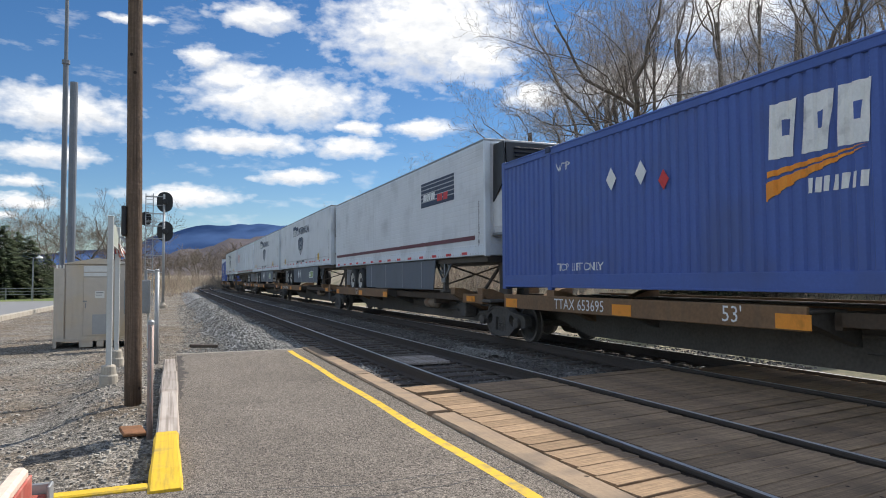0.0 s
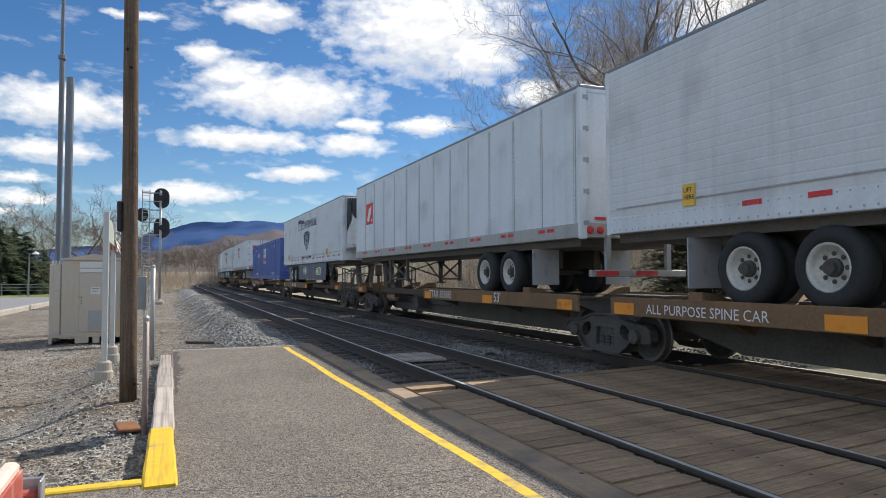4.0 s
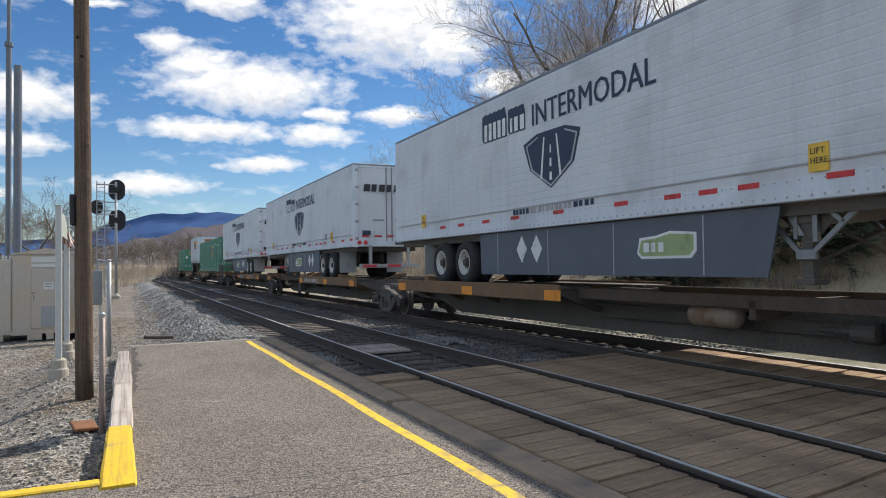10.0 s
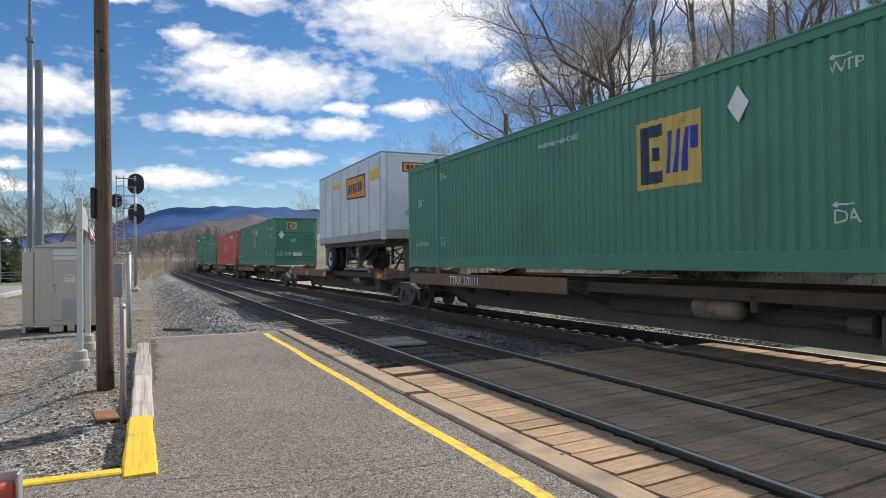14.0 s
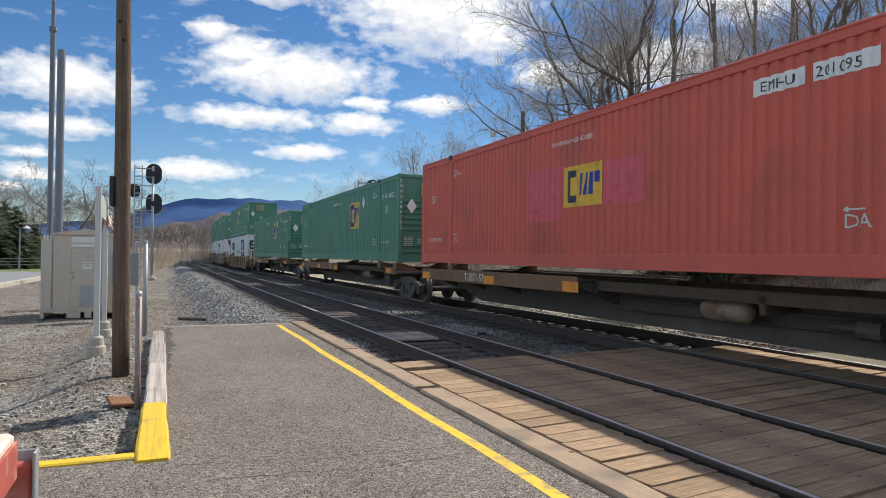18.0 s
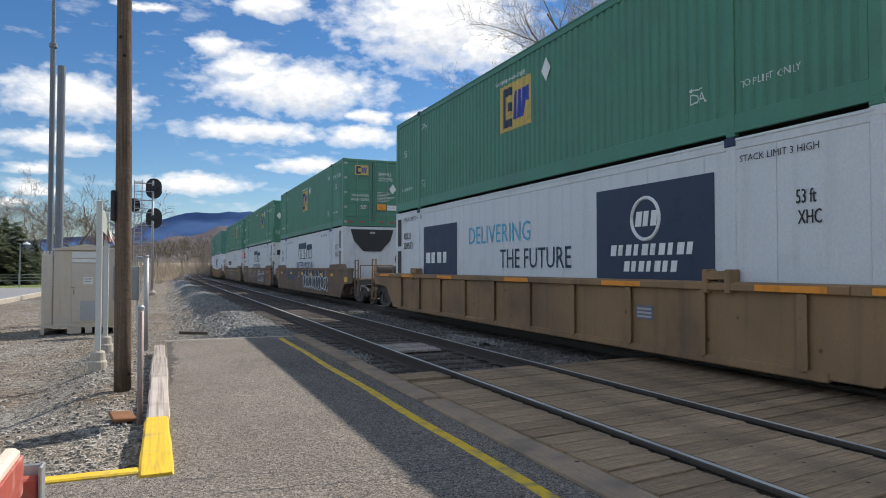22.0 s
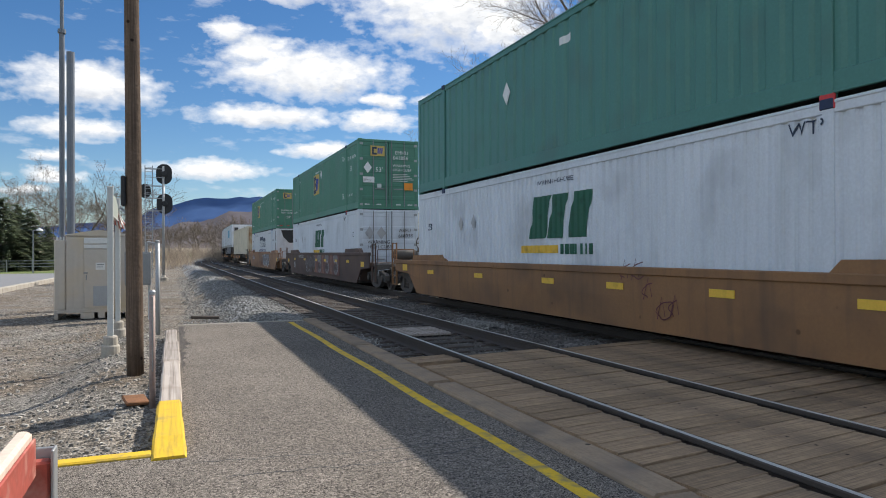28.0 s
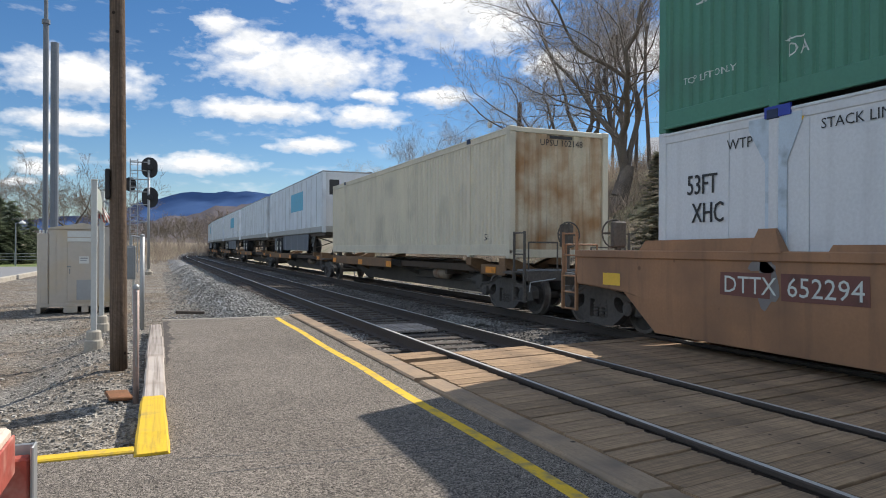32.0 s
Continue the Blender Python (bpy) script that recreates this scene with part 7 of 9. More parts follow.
def well_car(label, k, ribs=False, patches=True, near="coupler", far="coupler", text=(), graffiti=None, top=1.40, mark=1.1, flanges=False, number_field=False, mark_53=False):
    """One well of a double-stack car: deep side walls, top chord, sloping ends, trucks at both ends."""
    ob = thing("well_car", label, "well car", "well cars")
    L = CL

    a0, a1 = (-2.0 if near == "coupler" else -0.12), (L + 2.0 if far == "coupler" else L + 0.32)

    def wall(s):
        def make():
            mb = MB()
            a, b = sorted((s * 1.44, s * 1.34))
            if ribs:
                pts = [(-2.0, top - 0.05), (-2.0, 0.85), (-0.75, 0.8), (0.0, 0.16), (L, 0.16), (L + 0.75, 0.8), (L + 2.0, 0.85), (L + 2.0, top - 0.05)]
                mb.loft([[(x, y, z) for y, z in pts] for x in (s * 1.40, s * 1.36)])
                mb.box(a, b, 0.6, L - 0.6, 0.12, 0.24, 0.015)
                for i in range(10):
                    y = 0.9 + i * (L - 1.8) / 9
                    mb.box(min(s * 1.46, s * 1.4), max(s * 1.46, s * 1.4), y - 0.03, y + 0.03, 0.2, top - 0.12, 0.008)
                    mb.box(min(s * 1.465, s * 1.45), max(s * 1.465, s * 1.45), y - 0.07, y + 0.07, 0.22, top - 0.13, 0.005)
                return mb.mesh("side_wall", M[k])
            fore = ((-2.0, 0.82, 0.8), (-0.7, 0.74, 0.72), (-0.2, 0.66, 0.15)) if near == "coupler" else ((a0, 0.66, 0.3), (0.1, 0.66, 0.2), (0.3, 0.66, 0.15))
            aft = ((L + 0.2, 0.66, 0.15), (L + 0.7, 0.74, 0.72), (L + 2.0, 0.82, 0.8)) if far == "coupler" else ((L - 0.2, 0.66, 0.15), (L, 0.66, 0.2), (a1, 0.66, 0.3))
            cut = fore + aft

            def skin(x_top, x_low):
                return [[(x_top, y, top - 0.06) for y, m, z in cut], [(x_top, y, m) for y, m, z in cut], [(x_low, y + (0.25 if i == 2 and near == "coupler" else -0.25 if i == 3 and far == "coupler" else 0), z) for i, (y, m, z) in enumerate(cut)]]
            outer, inner = skin(s * 1.41, s * 1.385), skin(s * 1.37, s * 1.345)
            mb.loft(outer, closed=False).loft(inner, closed=False)
            mb.loft([outer[2], inner[2]], closed=False)
            for e in (0, -1):
                mb.loft([[r[e] for r in outer], [r[e] for r in inner]], closed=False)
            return mb.mesh("side_wall", M[k])
        return make
    for s in (-1, 1):
        w = part("side_wall", cached(("wall", k, ribs, s, top, near == "coupler", far == "coupler"), wall(s)), None, ob)
        a, b = sorted((s * 1.44, s * 1.34))
        hi = sorted((s * 1.41, s * 1.25))
        part("top_chord", cached(("chord", k, s, top, a0, a1), lambda: MB().box(a, b, a0, a1, top - 0.13, top, 0.015).mesh("top_chord", M[k])), None, w)
        if ribs:
            part("chord_ledge", cached(("ledge", k, s, top), lambda: MB().box(min(s * 1.48, s * 1.43), max(s * 1.48, s * 1.43), 0.3, L - 0.3, top - 0.12, top - 0.02, 0.012).mesh("chord_ledge", M[k])), None, w)
            for y in (1.95, L - 2.4):
                part("guide_box", cached(("gbox", k, s, top), lambda: MB().box(min(s * 1.5, s * 1.3), max(s * 1.5, s * 1.3), 0, 0.09, top - 0.16, top + 0.16, 0.012).box(min(s * 1.5, s * 1.3), max(s * 1.5, s * 1.3), 0.4, 0.49, top - 0.16, top + 0.16, 0.012).box(min(s * 1.49, s * 1.3), max(s * 1.49, s * 1.3), 0.05, 0.45, top + 0.02, top + 0.14, 0.012).mesh("guide_box", M[k])), None, w).matrix_basis = pose(0, y, 0)
        for y in () if ribs else (-0.6, L - 2.3):
            y = max(y, a0 + 0.05) if y < 0 else y
            part("end_guide", cached(("guide", k, s, top), lambda: MB().loft([[(x, 0, top), (x, 2.6, top), (x, 2.45, top + 0.15), (x, 0.3, top + 0.17)] for x in hi]).mesh("end_guide", M[k])), None, w).matrix_basis = pose(0, y, 0)
        for y, ln in ((3.4, 1.4), (5.3, 1.6), (7.4, 1.9), (9.7, 1.7), (12.0, 1.2)) if flanges else ():
            part("bent_flange", MB().loft([[(x, y, top), (x, y + ln, top), (x, y + ln - 0.05, top + 0.075), (x, y + 0.05, top + 0.075)] for x in hi]), M[k], w)
        if far != "coupler":
            x0, x1 = sorted((s * 1.385, s * 1.35))
            jp = part("joint_panel", cached(("jpanel", s, top), lambda: MB().box(x0, x1, a1 + 0.005, a1 + 1.1, 0.7, top - 0.04, 0.012).mesh("joint_panel", M["mk_murk"])), None, ob, "dark slate joint panel")
    part("well_floor", cached(("wfloor", k), lambda: MB().box(-1.34, 1.34, 0.1, L - 0.1, 0.14, 0.25).mesh("well_floor", M["under"])), None, ob)
    for y, q in ((-0.9, -1), (L + 0.9, 1)):
        ln = 1.1 if (near if q < 0 else far) == "coupler" else 0.2
        part("end_platform", cached(("eplat", k, q, ln), lambda: MB().box(-1.3, 1.3, min(0, q * ln) - 0.2, max(0, q * ln) + 0.2, 0.86, 1.0, 0.02).loft([[(x, -q * 0.3, 0.95), (x, -q * 0.82, 0.25), (x, -q * 0.7, 0.25), (x, -q * 0.15, 0.95)] for x in (-1.3, 1.3)]).mesh("end_platform", M[k if ln > 1 else "under"])), None, ob).matrix_basis = pose(0, y, 0)
    for y, kind, q in ((-0.9, near, -1), (L + 0.9, far, 1)):
        if kind == "coupler":
            truck(ob, y + q * 0.9)
            end_gear(ob, y + q * 1.7, q, 1.85, q > 0, k)
            part("air_reservoir", cached(("tank",), lambda: MB().lathe((-0.3, 0, 1.3), (1, 0, 0), [(0, 0.05), (0.03, 0.15), (0.1, 0.2), (0.9, 0.2), (0.97, 0.15), (1.0, 0.05)], 14).mesh("air_reservoir", M["under"], True)), None, ob).matrix_basis = pose(0, y + q * 0.6, 0)
        elif kind == "share":
            truck(ob, y + q * 0.75)
        g, lift = 0.2, -0.42
        for x in (-1.3, 1.3) if kind == "none" else ():
            def rungs():
                mb = MB().box(-0.02, 0.02, -g - 0.02, -g + 0.02, 0.45, 1.86).box(-0.02, 0.02, g - 0.02, g + 0.02, 0.45, 1.86)
                for z in (0.5, 0.8, 1.1, 1.5):
                    mb.tube((0, -g, z), (0, g, z), 0.015, n=5)
                return mb.mesh("ladder", M["under"])
            part("ladder", cached(("ladder", g), rungs), None, ob).matrix_basis = pose(x, y + q * lift, 0)
    f = Face(ob, out=0.147 if ribs else 0.117)
    if far != "coupler":
        g_ = Face(ob, out=0.092)
        g_.text("125 T", -1.36, 1.08, 0.2, "mk_stencil", 1.0, bold=True)
        for i in range(3):
            f.bar(-0.28, 0.72 + i * 0.2, -0.04, 0.86 + i * 0.2, "mk_orange", "reflector", 0.012)
    if near != "coupler":
        for i in range(3):
            f.bar(CL - 0.12, 0.62 + i * 0.24, CL + 0.08, 0.76 + i * 0.24, "mk_orange", "reflector", 0.012)
    if patches:
        for r in (1.1, 4.4, 7.7, 9.9, 12.3, 14.5):
            f.bar(r, mark - 0.055, r + 0.46, mark + 0.055, "mk_yellow", "reflector", 0.012)
    if ribs:
        for r in (-1.3, 1.1, 4.0, 7.9, 11.4, 14.6, CL - 0.05):
            f.out = 0.187 if 0 < r < 15 else 0.147
            f.bar(r, top - 0.108, r + 1.0, top - 0.03, "mk_orange", "reflector", 0.008)
        f.out = 0.107
        f.bar(12.2, 0.62, 12.6, 0.84, "mk_slate", "data_plate", 0.008)
        for i in range(3):
            f.bar(12.23, 0.65 + i * 0.06, 12.57, 0.68 + i * 0.06, "mk_grey", "data_field", 0.011)
    elif near == "coupler":
        f.bar(CL + 0.75, 0.83, CL + 1.22, 1.03, "mk_yellow", "reflector")
    if far == "coupler" and not ribs:
        f.bar(-1.22, 0.82, -0.77, 1.02, "mk_yellow", "reflector")
    if not patches and not ribs:
        f.bar(CL + 1.35, 0.78, CL + 1.72, 1.08, "mk_white", "data_panel", 0.008)
        for i in range(3):
            for j in range(2):
                f.bar(CL + 1.37 + j * 0.17, 0.8 + i * 0.092, CL + 1.53 + j * 0.17, 0.88 + i * 0.092, "mk_black", "data_field", 0.011)
        f.text("53", 13.6, 0.72, 0.22, "mk_murk")
    if mark_53:
        f.text("53", 0.25, 0.46, 0.36, "mk_murk", 1.0, bold=True)
    if number_field:
        f.shapes([[(1.36, 0.82), (2.16, 0.81), (2.18, 1.13), (1.37, 1.12)], [(2.33, 0.80), (3.44, 0.81), (3.43, 1.14), (2.32, 1.13)]], "mk_maroon", "number_field", 0.004)
        f.shapes([arc(2.12, 0.98, 0.16, 0.3, wob=0.16, seed=2.0), arc(2.05, 1.22, 0.2, 0.1, wob=0.2, seed=4.0)], "mk_dust", "scraped_patch", 0.0025)
        part("bent_bracket", MB().loft([[(x, CL - 2.35 + e, top - 0.02) for x, e in ((-1.46, 0.0), (-1.46, 0.5), (-1.3, 0.5), (-1.3, 0.0))], [(x, CL - 2.3 + e, top + 0.28) for x, e in ((-1.43, 0.05), (-1.43, 0.3), (-1.33, 0.34), (-1.33, 0.1))]]), M[k], ob, "bent rusty bracket on the chord")
    for s, r, z, size in text:
        f.text(s, r, z, size, "mk_stencil")
    if graffiti:
        spray(f, graffiti)
    return ob


def stroke(f, pts, w, k, d=0.006, closed=False):
    """A sprayed line of even width along points (r, z): one ribbon with mitred corners."""
    n = len(pts)
    left, right = [], []
    for i, (a, b) in enumerate(pts):
        p = pts[i - 1] if i or closed else pts[0]
        q = pts[(i + 1) % n] if i < n - 1 or closed else pts[-1]
        v = Vector((q[0] - p[0], q[1] - p[1]))
        v = v.normalized() * w if v.length > 1e-6 else Vector((w, 0))
        left.append((a - v.y, b + v.x))
        right.append((a + v.y, b - v.x))
    mb = MB()
    m = n if closed else n - 1
    mb.add([tuple(f.at(r, z, d)) for r, z in left + right], [(i, (i + 1) % n, n + (i + 1) % n, n + i) for i in range(m)])
    return part("graffiti_line", mb, M[k], f.ob)


def arc(r, z, a, b, t0=0.0, t1=360.0, lean=0.0, n=18, wob=0.0, seed=0.0):
    """Points of an oval about (r, z), leaning and uneven."""
    out = []
    for i in range(n):
        t = radians(t0 + (t1 - t0) * i / (n if t1 - t0 == 360 else n - 1))
        g = 1 + wob * math.sin(3 * t + seed) + wob * 0.6 * math.sin(5 * t + seed * 2)
        out.append((r + (a * math.cos(t) + lean * b * math.sin(t)) * g, z + b * math.sin(t) * g))
    return out


def spray(f, spec):
    """Sprayed forms between r0 and r1: outlined lobes, tall slabs, a filled field with a wavy hem, thin swirls, blotches."""
    step = [0.003]

    def up():
        step[0] += 0.00015
        return step[0]
    for style, seed, fill, line, r0, r1 in spec:
        rnd = random.Random(seed)
        r = r0
        if style == "lobes":
            n = int((r1 - r0) * 4)
            halo = [(r0 - 0.12 + (r1 - r0 + 0.1) * i / n, 0.36 + 0.035 * math.sin(i * 1.9 + seed)) for i in range(n + 1)] + [(r1 + 0.08, 0.8), (r1 + 0.02, 1.05)] + [(r1 - (r1 - r0 + 0.1) * i / n, 1.345 + 0.02 * math.sin(i * 1.3)) for i in range(n + 1)] + [(r0 - 0.2, 0.95)]
            f.shapes([halo], "mk_dust", "graffiti", up())
            while r < r1 - 0.2:
                w = rnd.uniform(0.55, 0.85)
                slab = [(r - 0.1, 1.36), (r + w * 0.75, 1.37), (r + w * 0.95, 0.95), (r + w * 0.6, 0.75), (r + 0.05, 0.9)]
                f.shapes([slab], fill, "graffiti", up())
                stroke(f, slab, 0.018, line, up(), True)
                r += w
            r = r0 + 0.25
            while r < r1:
                w = rnd.uniform(0.42, 0.72)
                q = arc(r + w * 0.4, 0.70 + rnd.uniform(-0.03, 0.04), w * 0.45, rnd.uniform(0.27, 0.33), lean=-0.2, wob=0.05, seed=r)
                f.shapes([q], fill, "graffiti", up())
                stroke(f, q, 0.021, line, up(), True)
                if rnd.random() < 0.5:
                    stroke(f, [(r + w * 0.3, 0.8), (r + w * 0.45, 0.55), (r + w * 0.5, 0.78)], 0.008, line, up())
                r += w * 0.86
        elif style == "slabs":
            while r < r1:
                w = rnd.uniform(0.5, 0.85)
                a, b = rnd.uniform(0.58, 0.68), rnd.uniform(1.26, 1.36)
                f.shapes([[(r, a), (r + w * 0.34, a + 0.05), (r + w * 0.4, b), (r + w * 0.02, b - 0.02)]], fill, "graffiti", up())
                f.shapes([[(r + w * 0.3, a + rnd.uniform(0.1, 0.4)), (r + w * 0.9, a + rnd.uniform(0.0, 0.2)), (r + w * 0.86, b - rnd.uniform(0, 0.3)), (r + w * 0.34, b - 0.05)]], fill, "graffiti", up())
                stroke(f, [(r - 0.01, a), (r + w * 0.01, b), (r + w * 0.42, b + 0.02)], 0.008, line, up())
                stroke(f, [(r + w * 0.5, a + 0.1), (r + w * 0.62, b - 0.15)], 0.008, line, up())
                r += w
        elif style == "field":
            hem = [(r0 + (r1 - r0) * (0.15 + 0.85 * i / 26), 0.42 + 0.09 * math.sin(i * 0.55 + seed) - 0.03 * math.sin(i * 1.3)) for i in range(27)]
            q = [(r0, 1.18), (r0 + 0.5, 0.36)] + hem + [(r1, 1.33), (r0 + 1.7, 1.34), (r0 + 1.4, 1.2), (r0 + 1.15, 1.31), (r0 + 0.9, 1.3), (r0 + 0.7, 1.2)]
            f.shapes([q], fill, "graffiti", up())
            stroke(f, q, 0.02, line, up(), True)
            for k in range(int((r1 - r0) / 0.9)):
                c = r0 + 0.75 + k * 0.9
                stroke(f, [(c, 0.42), (c + 0.06, 0.75), (c + 0.16, 0.78)], 0.035, line, up())
                stroke(f, arc(c + 0.62, 1.09, 0.1, 0.075, n=10), 0.016, line, up(), True)
                t = [(c + 0.62, 0.84), (c + 0.9, 0.96), (c + 0.86, 0.68)]
                f.shapes([t], "car_rust", "graffiti", up())
                stroke(f, t, 0.014, line, up(), True)
        elif style == "arches":
            while r < r1:
                w = rnd.uniform(0.75, 1.0)
                stroke(f, [(r, 0.65)] + arc(r + w * 0.45, 1.02, w * 0.45, 0.29, 180, 0) + [(r + w * 0.95, 0.7)], 0.028, line, up())
                for k in range(3):
                    c = r + rnd.uniform(0.1, w)
                    stroke(f, [(c, rnd.uniform(0.85, 1.15)), (c + 0.08, 0.7), (c + rnd.uniform(-0.1, 0.15), rnd.uniform(0.5, 0.75))], 0.012, line, up())
                f.shapes([arc(r + w * 0.6, rnd.uniform(0.5, 0.7), 0.14, 0.16, lean=-0.4, n=9, wob=0.2, seed=r)], fill, "graffiti", up())
                r += w * 1.08
        elif style == "bands":
            # waisted upright bands over a repainted field, with broad pale looping letters between them
            q = [(r0 - 0.1, 0.36), (r1, 0.36), (r1, 1.36)] + [(r0 + 0.12 * math.sin(i * 1.7 + seed), 1.36 - i * 0.11) for i in range(1, 8)]
            f.shapes([q], "mk_maroon", "graffiti", up())
            r = r0 + 0.15
            while r < r1 - 1.2:
                w = rnd.uniform(0.30, 0.42)
                lft = [(r - w * (0.25 + 0.75 * ((i - 5) / 5) ** 2) * (1 + 0.1 * math.sin(i * 2 + r)), 0.38 + 0.097 * i) for i in range(11)]
                rgt = [(r + w * (0.25 + 0.7 * ((i - 5) / 5) ** 2) * (1 + 0.1 * math.sin(i * 3 + r)), 0.38 + 0.097 * i) for i in range(10, -1, -1)]
                f.shapes([lft + rgt], fill, "graffiti", up())
                stroke(f, lft, 0.016, "mk_dust", up())
                stroke(f, rgt, 0.016, "mk_dust", up())
                c = r + 0.95
                f.shapes([arc(c, 0.62, 0.42, 0.25, wob=0.06, seed=r)], "mk_murk", "graffiti", up())
                f.shapes([arc(c + 0.05, 1.13, 0.36, 0.2, wob=0.06, seed=r + 2)], "mk_dust", "graffiti", up())
                s_ = arc(c - 0.02, 1.12, 0.40, 0.19, 20, 250, lean=0.1, n=14) + arc(c + 0.02, 0.70, 0.40, 0.27, 110, -160, lean=-0.1, n=16)
                stroke(f, s_, 0.055, line, up())
                stroke(f, [(a + 0.03, b + 0.02) for a, b in s_[2:-6]], 0.012, "mk_grey", up())
                stroke(f, arc(c + 0.1, 0.66, 0.16, 0.12, 200, 470, n=10), 0.02, line, up())
                r += rnd.uniform(1.75, 2.0)
        elif style == "blotch":
            while r < r1:
                w = rnd.uniform(0.6, 1.1)
                q = arc(r + w / 2, rnd.uniform(0.75, 0.95), w * 0.52, rnd.uniform(0.3, 0.4), lean=rnd.uniform(-0.3, 0.3), wob=0.12, seed=r * 3)
                q = [(a, min(1.36, b)) for a, b in q]
                f.shapes([q], fill, "graffiti", up())
                stroke(f, q[rnd.randrange(4):12], 0.014, line, up())
                for k in range(4):
                    c, z = r + w * rnd.uniform(0.15, 0.7), rnd.uniform(0.6, 1.1)
                    stroke(f, arc(c, z, rnd.uniform(0.06, 0.2), rnd.uniform(0.08, 0.22), rnd.uniform(0, 180), rnd.uniform(200, 400), lean=0.3, n=10), rnd.uniform(0.006, 0.018), line, up())
                r += w * 0.9
        else:
            while r < r1:
                w = rnd.uniform(0.3, 0.55)
                z = rnd.uniform(0.5, 1.1)
                stroke(f, arc(r + w / 2, z, w * 0.5, rnd.uniform(0.1, 0.24), rnd.uniform(0, 120), rnd.uniform(240, 420), lean=0.4, wob=0.1, seed=r), 0.009, line, up())
                stroke(f, [(r, z - 0.15), (r + w * 0.3, z + 0.2), (r + w * 0.5, z - 0.1)], 0.008, line, up())
                r += w * 0.8


# ---- train: what is painted on the boxes ----
def emp_marks(ob, base, lean=10.0, logo=True, num="", rip=True, z_shift=0.0, dark=False, variant=False, endmarks="ribs"):
    """White stencils and the yellow square logo panel of the green and red boxes."""
    f = Face(ob)
    b = base
    if logo:
        r = lean
        f.bar(r, b + 1.28, r + 1.35, b + 2.32, "mk_gold", "logo_panel", 0.008)
        f.shapes([[(r + 0.1, b + 1.36), (r + 0.58, b + 1.36), (r + 0.58, b + 1.54), (r + 0.27, b + 1.54), (r + 0.27, b + 2.06), (r + 0.58, b + 2.06), (r + 0.58, b + 2.24), (r + 0.1, b + 2.24)]], "mk_navy", "logo_block", 0.012)
        f.bar(r + 0.36, b + 1.7, r + 0.52, b + 1.9, "mk_navy", "logo_block", 0.012)
        f.shapes([[(r + 0.62 + i * 0.17, b + 1.48), (r + 0.73 + i * 0.17, b + 1.48), (r + 0.79 + i * 0.17, b + 2.1), (r + 0.68 + i * 0.17, b + 2.1)] for i in range(3)], "mk_blue", "logo_block", 0.012)
        f.bar(r + 1.14, b + 1.78, r + 1.28, b + 2.1, "mk_blue", "logo_block", 0.012)
        diamond(f, r + 2.0, b + 2.22, 0.24)
    f.text("53'", 14.7, b + 1.7, 0.22, "mk_stencil")
    f.text("53'", 0.75, b + 1.72, 0.2, "mk_stencil")
    f.text("TOP LIFT ONLY", 14.2, b + 0.64, 0.095, "mk_stencil")
    f.text("TOP LIFT ONLY", 0.52, b + 0.64, 0.095, "mk_stencil")
    for r in (2.27, 13.28):
        f.text("DA", r, b + 0.6, 0.16, "mk_stencil")
        f.shapes([[(r - 0.04, b + 0.81), (r + 0.06, b + 0.845), (r + 0.06, b + 0.82), (r + 0.26, b + 0.82), (r + 0.26, b + 0.8), (r + 0.06, b + 0.8), (r + 0.06, b + 0.775)]], "mk_stencil", "arrow")
        if r > 5 and not logo:
            continue
        f.text("WTP", r - 0.02, b + 2.28, 0.13, "mk_stencil")
        f.shapes([[(r - 0.04, b + 2.46), (r + 0.06, b + 2.495), (r + 0.06, b + 2.47), (r + 0.26, b + 2.47), (r + 0.26, b + 2.45), (r + 0.06, b + 2.45), (r + 0.06, b + 2.425)]], "mk_stencil", "arrow")
    f.text("WARNING HIGH CUBE", 7.1, b + 2.38, 0.09)
    if num and logo:
        f.text(num, 14.3, b + 2.18, 0.16, "mk_stencil")
    e = Face(ob, True, 0.0 if endmarks != "doors" else 0.03)
    q, zz = (0.5, b + 2.2) if endmarks == "doors" else (0.78, b + 2.18)
    e.bar(q, zz, q + 0.6, zz + 0.42, "mk_gold", "logo_panel", 0.01)
    e.shapes([[(q + 0.06, zz + 0.05), (q + 0.26, zz + 0.05), (q + 0.26, zz + 0.13), (q + 0.14, zz + 0.13), (q + 0.14, zz + 0.29), (q + 0.26, zz + 0.29), (q + 0.26, zz + 0.37), (q + 0.06, zz + 0.37)]], "mk_navy", "logo_block", 0.014)
    e.shapes([[(q + 0.29 + i * 0.08, zz + 0.1), (q + 0.34 + i * 0.08, zz + 0.1), (q + 0.36 + i * 0.08, zz + 0.33), (q + 0.31 + i * 0.08, zz + 0.33)] for i in range(3)], "mk_blue", "logo_block", 0.014)
    if variant:
        diamond(e, 0.38, b + 1.72, 0.24)
        e.text("53'", 0.7, b + 1.55, 0.19)
        e.bar(0.18, b + 1.1, 0.66, b + 1.34, "mk_white", "placard")
        e.text("24,000 lbs", 0.2, b + 1.18, 0.06, "mk_black")
        e.bar(0.78, b + 0.9, 0.96, b + 1.06, "mk_stencil", "sticker")
        e.text(num[:4], 1.55, b + 2.3, 0.15)
        e.text(num[5:], 1.45, b + 2.08, 0.16)
        e.text("WARNING", 1.45, b + 1.78, 0.11)
        e.text("HIGH CUBE", 1.45, b + 1.6, 0.11)
